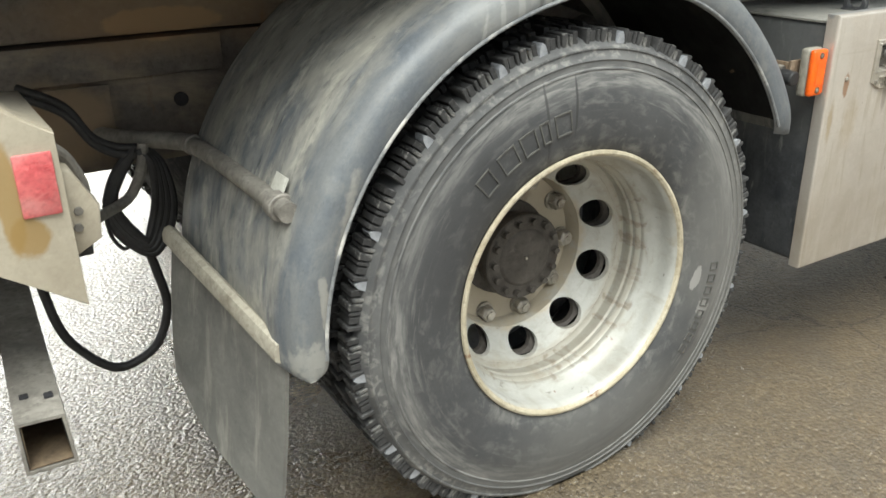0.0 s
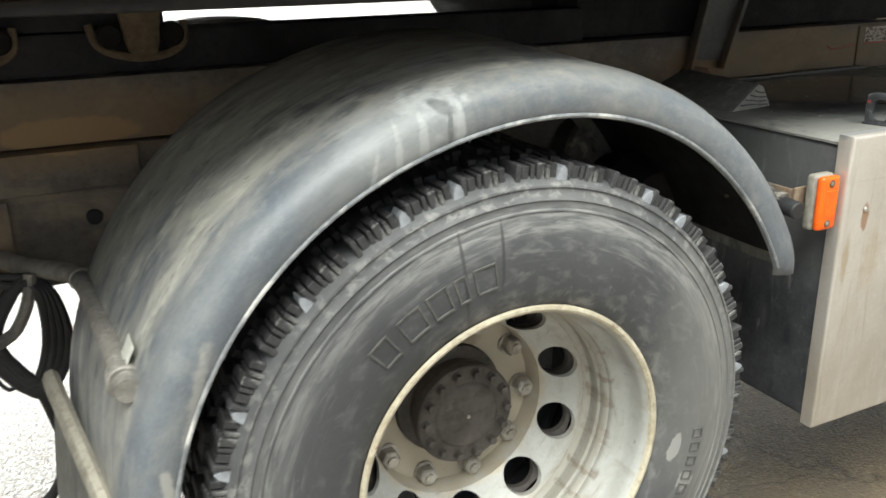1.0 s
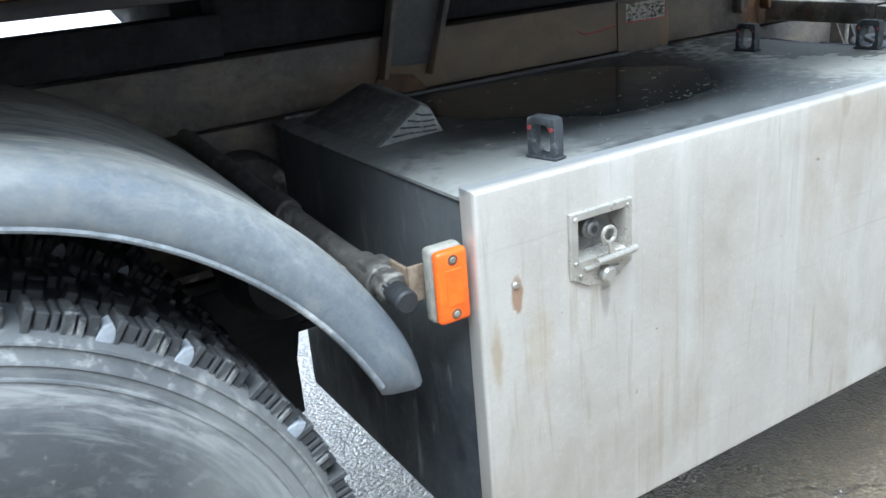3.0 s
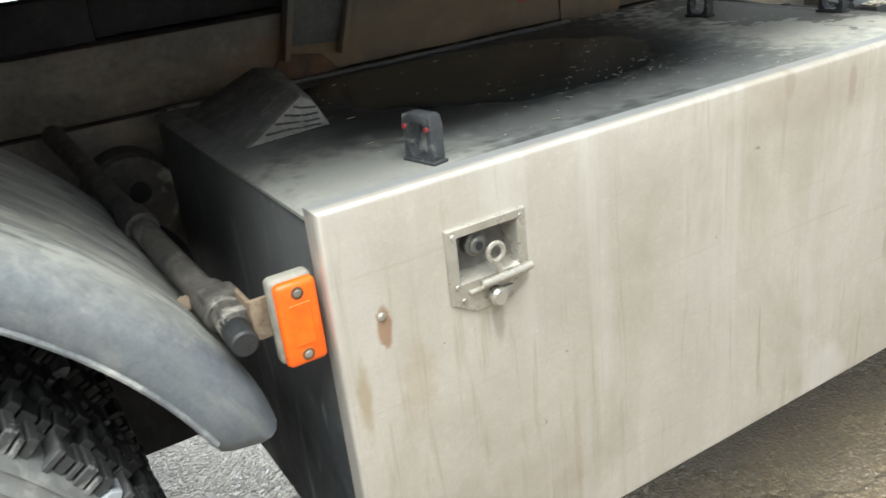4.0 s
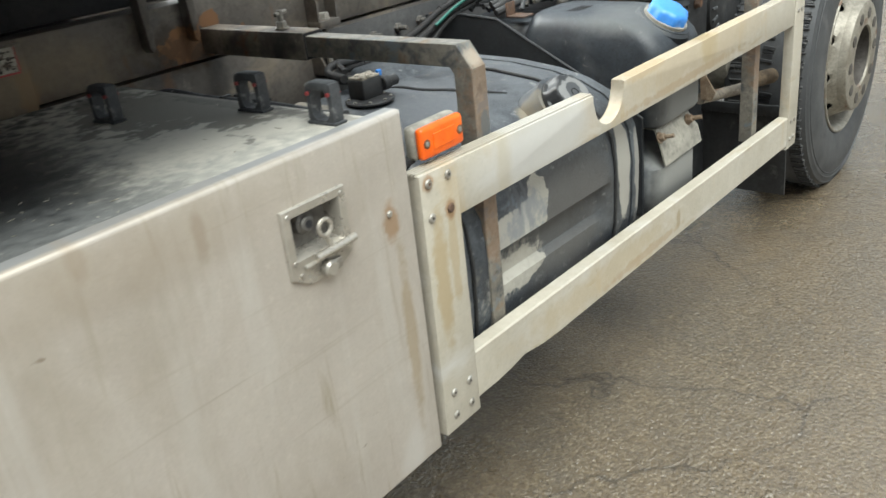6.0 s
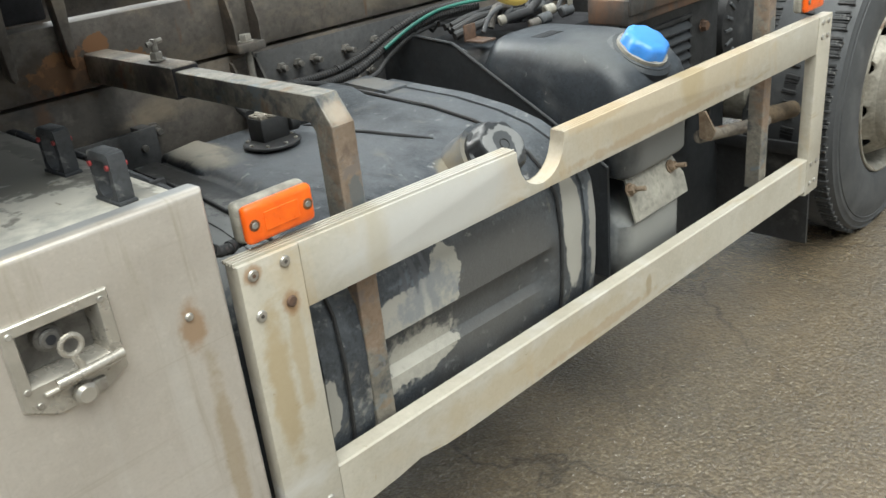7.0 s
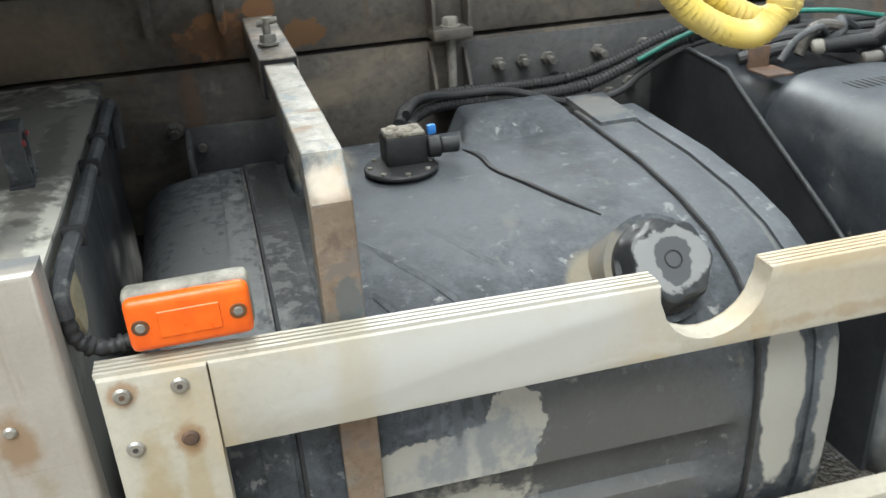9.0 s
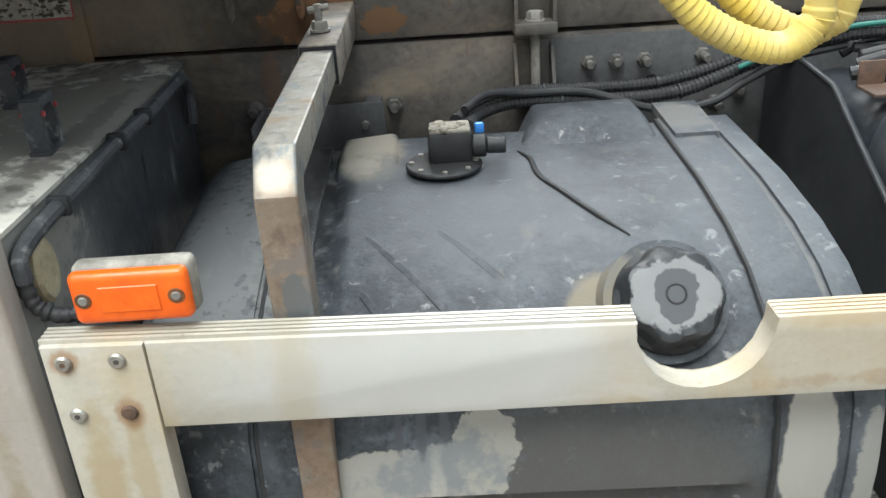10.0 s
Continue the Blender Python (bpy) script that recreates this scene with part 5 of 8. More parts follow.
# ---- marker lamps ----
def marker_lamp(place, upright, label):
    """An oblong orange lens on a grey plinth, with two screws; long side along x or upright."""
    l = thing("marker_lamp", place, label, "marker lamp", "side marker lamps")
    x, y, z = place
    w, h = (0.026, 0.055) if upright else (0.057, 0.0275)
    part("plinth", box(bmesh.new(), (x - w - 0.002, y - 0.006, z - h - 0.002), (x + w + 0.002, y + 0.018, z + h + 0.002), 0.008, 3), M_LENSBACK, l, "dirty grey rubber plinth")
    lens = part("lens", box(bmesh.new(), (x - w, y - 0.022, z - h), (x + w, y - 0.005, z + h), 0.010, 3), M_ORANGE, l, "orange lens")
    b = box(bmesh.new(), (x - w * 0.5, y - 0.0235, z - h * 0.5), (x + w * 0.5, y - 0.0215, z + h * 0.5), 0.001, 1)
    part("lens_ridge", b, M_ORANGE, lens)
    for s in (-1, 1):
        q = (x, y - 0.021, z + s * h * 0.74) if upright else (x + s * w * 0.78, y - 0.021, z)
        # dark disc drawn round each screw
        part("screw_recess", rod(bmesh.new(), q, (q[0], q[1] - 0.0018, q[2]), 0.0082, 16, 0.0005), M_RECESS, lens)
        part("screw", rod(bmesh.new(), q, (q[0], q[1] - 0.0032, q[2]), 0.0048, 14, 0.001), M_GALV, lens, "dull steel screw")
    return l


marker_lamp((1.808, 1.268, 0.875), True, "upright orange marker lamp on a grey plinth")
marker_lamp((3.322, 1.275, 0.926), False, "orange side marker lamp on a pale plinth above the side guard")
marker_lamp((5.11, 1.275, 0.905), False, "orange side marker lamp above the far end of the side guard")

# ---- tool box ----
X0, X1, ZB, ZT = 1.842, 3.208, 0.362, 1.006
ZL = 0.995             # rim of the sunken lid


def lid_z_at(x, y):
    """The lid sags a little between its rims."""
    u = max(0.0, min(1.0, (x - X0) / (X1 - X0))) * math.pi
    v = max(0.0, min(1.0, (y - 1.26) / 0.78)) * math.pi
    return ZL - 0.0085 * math.sin(u) ** 0.8 * math.sin(v) ** 0.6


POCKETS = (2.066, 2.998)      # middles of the latch pockets


def tool_box():
    t = thing("tool_box", (2.525, 1.6, ZB), "long black tool box with a stained aluminium front", "tool box")
    part("body", box(bmesh.new(), (X0 + 0.006, FACE + 0.030, ZB + 0.01), (X1 - 0.006, 1.992, ZL - 0.012), 0.012, 3), M_BOX, t, "black plastic box body")
    grid = [[(X0 + 0.004 + (X1 - X0 - 0.008) * i / 46, FACE + 0.034 + (2.0 - FACE - 0.034) * j / 26, 0) for i in range(47)] for j in range(27)]
    grid = [[(x, y, lid_z_at(x, y) - (0.006 if x < X0 + 0.01 or x > X1 - 0.01 else 0.0)) for x, y, _ in row] for row in grid]
    part("lid", sheet(bmesh.new(), grid, lambda p: p + Vector((0, 0, -0.005))), M_LID, t, "dusty sagging black lid")
    part("lid_rim", box(bmesh.new(), (X0 + 0.03, 1.984, ZL - 0.008), (2.83, 1.999, ZL + 0.005), 0.003), M_LID, t)
    b = bmesh.new()
    R = 0.008
    gx = [X0 + R, POCKETS[0] - 0.046, POCKETS[0] + 0.046, POCKETS[1] - 0.046, POCKETS[1] + 0.046, X1 - R]
    gz = [ZB + R, 0.8585, 0.921, ZT - R]
    V = [[b.verts.new((x, FACE, z)) for z in gz] for x in gx]
    for i in range(5):
        for k in range(3):
            if not (k == 1 and i in (1, 3)):
                b.faces.new((V[i][k], V[i + 1][k], V[i + 1][k + 1], V[i][k + 1]))
    loop = [V[i][0] for i in range(6)] + [V[5][1], V[5][2]] + [V[i][3] for i in range(5, -1, -1)] + [V[0][2], V[0][1]]
    first = [(v.co.x, v.co.z) for v in loop]
    for a in (22.5, 45, 67.5, 90, None):
        g, d = (R, 0.034) if a is None else (R * math.sin(radians(a)), R * (1 - math.cos(radians(a))))
        nxt = [b.verts.new((x + (g if x > 3.19 else -g if x < 1.86 else 0), FACE + d, z + (g if z > 0.99 else -g if z < 0.38 else 0))) for x, z in first]
        for k in range(len(loop)):
            q = (k + 1) % len(loop)
            b.faces.new((loop[k], loop[q], nxt[q], nxt[k]))
        loop = nxt
    b.faces.new(loop)
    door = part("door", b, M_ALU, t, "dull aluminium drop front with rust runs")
    for cx, cz in ((1.905, 0.852), (3.150, 0.853)):
        part("rivet", rod(bmesh.new(), (cx, FACE + 0.001, cz), (cx, FACE - 0.004, cz), 0.006, 14, 0.002), M_NUT, door, "rusting rivet")
    return t


tool_box()


def latch(cx, cz):
    """A recessed folding T-handle in a pressed plate with a pointed lower edge."""
    l = thing("latch", (cx, FACE, cz - 0.06), "stainless folding T-handle latch in a pressed plate", "latch", "latches of the tool box")
    y = FACE
    hw, top, bot = 0.062, 0.058, -0.046
    outer = [(cx - hw, cz + top), (cx + hw, cz + top), (cx + hw, cz + bot), (cx + hw * 0.45, cz + bot - 0.020), (cx - hw * 0.45, cz + bot - 0.020), (cx - hw, cz + bot)]
    inner = [(cx - 0.045, 0.920), (cx + 0.045, 0.920), (cx + 0.045, 0.8595), (cx + 0.025, 0.8595), (cx - 0.025, 0.8595), (cx - 0.045, 0.8595)]
    b = bmesh.new()
    def ring(poly, yy):
        return [b.verts.new((p[0], yy, p[1])) for p in poly]
    R = [ring(outer, y + 0.001), ring(outer, y - 0.004), ring([(cx + (p[0] - cx) * 0.97, cz + (p[1] - cz) * 0.97) for p in outer], y - 0.006), ring([(cx + (p[0] - cx) * 1.05, p[1] + (0.003 if p[1] > cz else -0.003)) for p in inner], y - 0.006), ring(inner, y - 0.001), ring([(cx + (p[0] - cx) * 0.92, p[1] + (-0.003 if p[1] > 0.9 else 0.003)) for p in inner], y + 0.024)]
    for u, v in zip(R, R[1:]):
        for k in range(6):
            b.faces.new((u[k], u[(k + 1) % 6], v[(k + 1) % 6], v[k]))
    b.faces.new(R[-1])
    plate = part("plate", b, M_PLATE, l, "pressed stainless plate", smooth=25)
    # dark sheet that puts the pocket's shading into colour
    part("recess_shade", box(bmesh.new(), (cx - 0.041, y + 0.0225, 0.863), (cx + 0.041, y + 0.0237, 0.9165), 0.0004, 1), M_BOLT, plate)
    b = bmesh.new()
    rod(b, (cx - 0.010, y + 0.025, cz + 0.022), (cx - 0.010, y + 0.006, cz + 0.022), 0.0165, 20, 0.003)
    rod(b, (cx - 0.010, y + 0.006, cz + 0.022), (cx - 0.010, y + 0.001, cz + 0.022), 0.012, 20, 0.002)
    lock = part("lock", b, M_BOLT, l, "dull steel lock barrel")
    part("keyhole", rod(bmesh.new(), (cx - 0.010, y + 0.0015, cz + 0.022), (cx - 0.010, y + 0.0002, cz + 0.022), 0.006, 14), M_DARK, lock)
    b = bmesh.new()
    ringpts = [(cx + 0.003 + 0.012 * math.cos(radians(a)), y - 0.017, cz + 0.015 + 0.012 * math.sin(radians(a))) for a in range(0, 361, 24)]
    tube(b, ringpts, 0.0035, 8)
    tube(b, curve([(cx + 0.002, y - 0.017, cz + 0.004), (cx + 0.006, y - 0.018, cz - 0.008), (cx + 0.008, y - 0.018, cz - 0.020)], 4), 0.0045, 8)
    part("spindle", b, M_PLATE, l)
    part("handle", tube(bmesh.new(), curve([(cx - 0.024, y - 0.020, cz - 0.022), (cx + 0.0, y - 0.021, cz - 0.021), (cx + 0.03, y - 0.021, cz - 0.020), (cx + 0.055, y - 0.020, cz - 0.019)], 5), 0.0062, 12), M_PLATE, l, "bright T-handle")
    part("shelf", rod(bmesh.new(), (cx - 0.037, y - 0.008, cz - 0.034), (cx + 0.054, y - 0.008, cz - 0.033), 0.0036, 10, 0.001), M_PLATE, plate)
    part("catch", rod(bmesh.new(), (cx + 0.004, y - 0.004, cz - 0.051), (cx + 0.004, y - 0.020, cz - 0.051), 0.0135, 20, 0.004), M_PLATE, l)
    part("catch_tab", box(bmesh.new(), (cx + 0.014, y - 0.012, cz - 0.060), (cx + 0.032, y - 0.004, cz - 0.042), 0.003), M_NUT, l)
    for dx, dz in ((-0.052, 0.048), (0.052, 0.048), (-0.052, -0.022), (0.046, -0.028), (-0.044, -0.044)):
        part("rivet", rod(bmesh.new(), (cx + dx, y - 0.0055, cz + dz), (cx + dx, y - 0.0085, cz + dz), 0.0042, 10, 0.001), M_NUT, plate)


latch(2.066, 0.877)
latch(2.998, 0.878)


def tool_clip(x, y, turn, h=0.066):
    """A black rubber block with a slotted round seat and red pins."""
    c = thing("tool_clip", (0, 0, 0), "dusty black rubber tool clip with red pins on the lid", "clip", "clips on the tool box")
    w, d, n = 0.027, 0.011, 32
    def outer(q):
        k = 1 / max(abs(math.cos(q)), abs(math.sin(q)), (abs(math.cos(q)) + abs(math.sin(q))) / 1.88)
        return w * k * math.cos(q), h * 0.5 + h * 0.5 * k * math.sin(q)
    def inner(q):
        k = 1 / max(abs(math.cos(q)), abs(math.sin(q)), (abs(math.cos(q)) + abs(math.sin(q))) / 1.6)
        return 0.0185 * k * math.cos(q), 0.031 + 0.024 * k * math.sin(q)
    turns = [2 * math.pi * k / n for k in range(n)]
    b = bmesh.new()
    rings = [[b.verts.new((f(q)[0], y_, f(q)[1])) for q in turns] for f, y_ in ((outer, -d), (outer, d), (inner, d), (inner, -d))]
    for u, v in zip(rings, rings[1:] + rings[:1]):
        for k in range(n):
            b.faces.new((u[k], u[(k + 1) % n], v[(k + 1) % n], v[k]))
    part("block", b, M_CLIP, c, smooth=30)
    part("bridge", box(bmesh.new(), (-w * 0.8, -d * 1.08, h - 0.012), (w * 0.8, d * 1.08, h + 0.001), 0.003), M_CLIP, c)
    part("foot", box(bmesh.new(), (-w - 0.004, -d - 0.002, 0.0), (w + 0.004, d + 0.002, 0.005), 0.0015), M_CLIP, c)
    for sx in (-1, 1):
        for sy in (-1, 1):
            part("pin", rod(bmesh.new(), (sx * w * 0.80, sy * (d - 0.001), h * 0.74), (sx * w * 0.80, sy * (d + 0.003), h * 0.74), 0.0034, 10), M_PIN, c, "dull red pin")
    c.matrix_world = pose(x, y, lid_z_at(x, y), 0, 0, turn)
    return c


for x, y, a in ((2.050, 1.342, -78), (3.018, 1.760, -84), (3.156, 1.525, -86), (3.142, 1.335, -88)):
    tool_clip(x, y, a)


def chock():
    z = ZL - 0.004
    c = thing("folded_wedge", (1.95, 1.75, z), "dusty rubber sheet folded into a wedge on the box lid", "wedge")
    A = [(1.886, 1.618, z), (2.046, 1.640, z), (2.022, 1.646, z + 0.050), (2.004, 1.648, z + 0.059)]
    B = [(1.878, 1.935, z), (2.105, 1.935, z), (2.075, 1.935, z + 0.052), (2.03, 1.935, z + 0.060)]
    b = loft(bmesh.new(), [A, B])
    bmesh.ops.bevel(b, geom=list(b.edges), offset=0.005, segments=2, profile=0.5, affect="EDGES")
    part("sheet", b, M_SHEET, c)
    # flecked end with folds, its brighter lit face put into the colour
    mid = Vector((1.986, 1.634, z + 0.025))
    inset = [Vector(p) + (mid - Vector(p)) * 0.06 + Vector((0, -0.004, 0)) for p in A]
    b = loft(bmesh.new(), [[p + Vector((0, 0.006, 0)) for p in inset], inset, [p + (mid - p) * 0.08 + Vector((0, -0.003, 0)) for p in inset]])
    end = part("lit_end", b, M_WEDGE, c, "flecked rubber end with folds, painted paler as the lit face")
    for k in range(4):
        f = 0.2 + 0.2 * k
        a0, a1 = inset[0].lerp(inset[3], f), inset[1].lerp(inset[2], f * 0.8)
        part("fold", tube(bmesh.new(), [a0 + (a1 - a0) * q + Vector((0, -0.0035, 0.002 * math.sin(5 * q + k))) for q in (0.12, 0.4, 0.65, 0.9)], 0.0018, 6), M_CLIP, end)


chock()

# ---- side guard ----
SX0, SX1 = 3.226, 5.195


def side_guard():
    g = thing("side_guard", (4.2, FACE, 0.33), "cream-painted aluminium side guard frame with stains and a round cut-out", "side guard")
    top = lambda x: 0.8865 - 0.029 * (min(x, 3.85) - SX0) - 0.009 * max(0.0, x - 3.85)      # sags where the cut-out weakens it
    low = lambda x: 0.503 - 0.055 * (x - SX0) / (SX1 - SX0)
    H, TH = 0.100, 0.034
    xr = 5.105
    # top rail with the cut-out: outline from the end post to the far post
    cx, r = 3.874, 0.068
    notch = [(cx - r, top(cx - r)), (cx - r, top(cx) - 0.018)] + [(cx + r * math.cos(radians(a)), top(cx) - 0.016 + 0.064 * math.sin(radians(a))) for a in range(190, 351, 16)] + [(cx + r, top(cx) - 0.018), (cx + r, top(cx + r))]
    x0 = 3.330
    outline = [(x0, top(x0) - H), (x0, top(x0))] + notch + [(xr, top(xr)), (xr, top(xr) - H)]
    b = bmesh.new()
    prism(b, outline, "y", FACE + 0.002, FACE + TH, 0.0022, 2)
    rail = part("top_rail", b, M_CREAM, g)
    for k in range(4):                                   # ribs of the extrusion along its upper edge
        y = FACE + 0.007 + 0.0072 * k
        bb = bmesh.new()
        for a, e, h in ((SX0 + 0.002, cx - r - 0.001, 0.0042), (cx + r + 0.001, xr, 0.0014)):
            loft(bb, [[(x, y, top(x) - 0.001), (x, y + 0.0042, top(x) - 0.001), (x, y + 0.0042, top(x) + h), (x, y, top(x) + h)] for x in (a, e)])
        part("edge_rib", bb, M_CREAM, rail, smooth=0)
    b = bmesh.new()
    dent = lambda x: 0.012 * math.exp(-((x - 3.50) / 0.05) ** 2)
    n = 30
    xs_ = [x0 + (xr - x0) * k / n for k in range(n + 1)]
    loft(b, [[(x, FACE + 0.002 + dent(x), low(x) - H), (x, FACE + 0.002, low(x) - 0.003), (x, FACE + 0.005, low(x)), (x, FACE + TH, low(x)), (x, FACE + TH, low(x) - H)] for x in xs_])
    part("lower_rail", b, M_CREAM, g, smooth=25)
    b = bmesh.new()
    prism(b, [(SX0, 0.374), (SX0 + 0.004, top(SX0)), (x0 - 0.001, top(x0)), (x0 - 0.001, 0.374)], "y", FACE, FACE + TH - 0.002, 0.0025)
    post = part("end_post", b, M_CREAM, g, "cream end plate with rust-ringed rivets")
    for rx, rz, rusty in ((3.250, 0.868, 1), (3.302, 0.868, 0), (3.250, 0.807, 0), (3.301, 0.807, 2), (3.255, 0.455, 0), (3.302, 0.455, 0), (3.255, 0.405, 0), (3.302, 0.405, 0)):
        part("rivet", rod(bmesh.new(), (rx, FACE + 0.001, rz), (rx, FACE - 0.004, rz), 0.0085, 18, 0.003), M_RUSTY if rusty == 2 else M_NUT, post, "rusted rivet" if rusty else "")
        part("rivet_core", rod(bmesh.new(), (rx, FACE - 0.003, rz), (rx, FACE - 0.0045, rz), 0.0028, 10), M_RUSTY if rusty else M_HUB, post)
    b = bmesh.new()
    prism(b, [(xr, 0.336), (xr, top(xr)), (SX1, top(SX1)), (SX1, 0.336)], "y", FACE, FACE + TH - 0.002, 0.0025)
    far = part("far_post", b, M_CREAM, g)
    for rx in (5.13, 5.165):
        for rz in (0.84, 0.80, 0.43, 0.37):
            part("rivet", rod(bmesh.new(), (rx, FACE + 0.001, rz), (rx, FACE - 0.004, rz), 0.0075, 14, 0.002), M_NUT, far)


side_guard()


def guard_arm(x, top_z, low_z, label, sleeve):
    """A square tube that comes out from the chassis and turns down behind the guard."""
    a = thing("guard_arm", (x, 1.30, low_z), label, "bracket", "arms of the side guard")
    h = 0.021
    b = bmesh.new()
    def sec(p, n):          # square section: x across, n the outward normal in the yz plane
        return [(x - h, p[0] - n[0] * h, p[1] - n[1] * h), (x + h, p[0] - n[0] * h, p[1] - n[1] * h), (x + h, p[0] + n[0] * h, p[1] + n[1] * h), (x - h, p[0] + n[0] * h, p[1] + n[1] * h)]
    yb, zt = 1.299, top_z - h
    def two(o, i):                       # outer and inner edge of the section in the yz plane
        return [(x - h, *i), (x + h, *i), (x + h, *o), (x - h, *o)]
    loft(b, [two((2.045, top_z + 0.004), (2.045, top_z - 2 * h + 0.004)), two((yb + 0.010, top_z), (yb + 0.030, top_z - 2 * h)), two((yb - h, top_z - 0.042), (yb + h, top_z - 2 * h - 0.012)), two((yb - h, low_z), (yb + h, low_z))])
    bmesh.ops.bevel(b, geom=[e for e in b.edges if abs((e.verts[0].co - e.verts[1].co).normalized().x) < 0.1], offset=0.0025, segments=2, profile=0.5, affect="EDGES")
    part("tube", b, M_POST, a, smooth=18)
    if sleeve:
        s = part("sleeve", box(bmesh.new(), (x - h - 0.006, 1.70, zt - h - 0.006), (x + h + 0.006, 2.045, zt + h + 0.010), 0.004), M_SLEEVE, a, "dusty outer sleeve blotched with rust")
        part("sleeve_mouth", box(bmesh.new(), (x - h - 0.004, 1.6985, zt - h - 0.004), (x + h + 0.004, 1.70, zt + h + 0.0075), 0), M_DARK, s)
        b = bmesh.new()
        q = Vector((x - 0.004, 1.785, zt + h + 0.012))
        hexagon(b, q, (0, 0, 1), 0.012, 0.012, 0.015)
        rod(b, q, q + Vector((0, 0, 0.038)), 0.006, 10)
        rod(b, q + Vector((-0.014, 0, 0.030)), q + Vector((0.016, 0, 0.034)), 0.005, 8)
        part("clamp_bolt", b, M_GALV, s)


guard_arm(3.469, 1.051, 0.46, "worn square steel arm with bare rusty patches", True)
guard_arm(4.895, 1.15, 0.43, "worn square steel arm carrying the far end of the side guard", False)

# ---- fuel tank ----
TX0, TX1 = 3.238, 4.118


def tank_section(grow=0.0, step=0.0, x=3.7):
    """Outline in y and z: flat back, top that falls outwards, round shoulder, front with a swept recess (step) under a crease."""
    zc = 0.626 - 0.012 * (x - 3.49) / 0.45
    k = 0.026 * step
    pts = [(1.95, 0.40), (1.95, 0.79), (1.86, 0.868), (1.62, 0.858), (1.50, 0.843), (1.42, 0.823), (1.36, 0.795), (1.318, 0.758), (1.296, 0.715), (1.288, zc + 0.03), (1.287, zc + 0.004), (1.2875 + k * 0.6, zc - 0.004), (1.288 + k, zc - 0.020), (1.289 + k, zc - 0.07), (1.290 + k * 0.35, zc - 0.085), (1.292 + k * 0.25, 0.50), (1.302, 0.44), (1.335, 0.395), (1.40, 0.375), (1.6, 0.37), (1.9, 0.37)]
    if not grow:
        return pts
    cy, cz = 1.62, 0.62
    out = []
    for y, z in pts:
        d = Vector((y - cy, z - cz)).normalized()
        out.append((y + d.x * grow, z + d.y * grow))
    return out


def lid_drop(x, z):
    """The tank top lies a little lower beside the raised lid."""
    u = max(0.0, min(1.0, (3.505 - x) / 0.035))
    return 0.013 * u * u * (3 - 2 * u) * max(0.0, min(1.0, (z - 0.74) / 0.09))


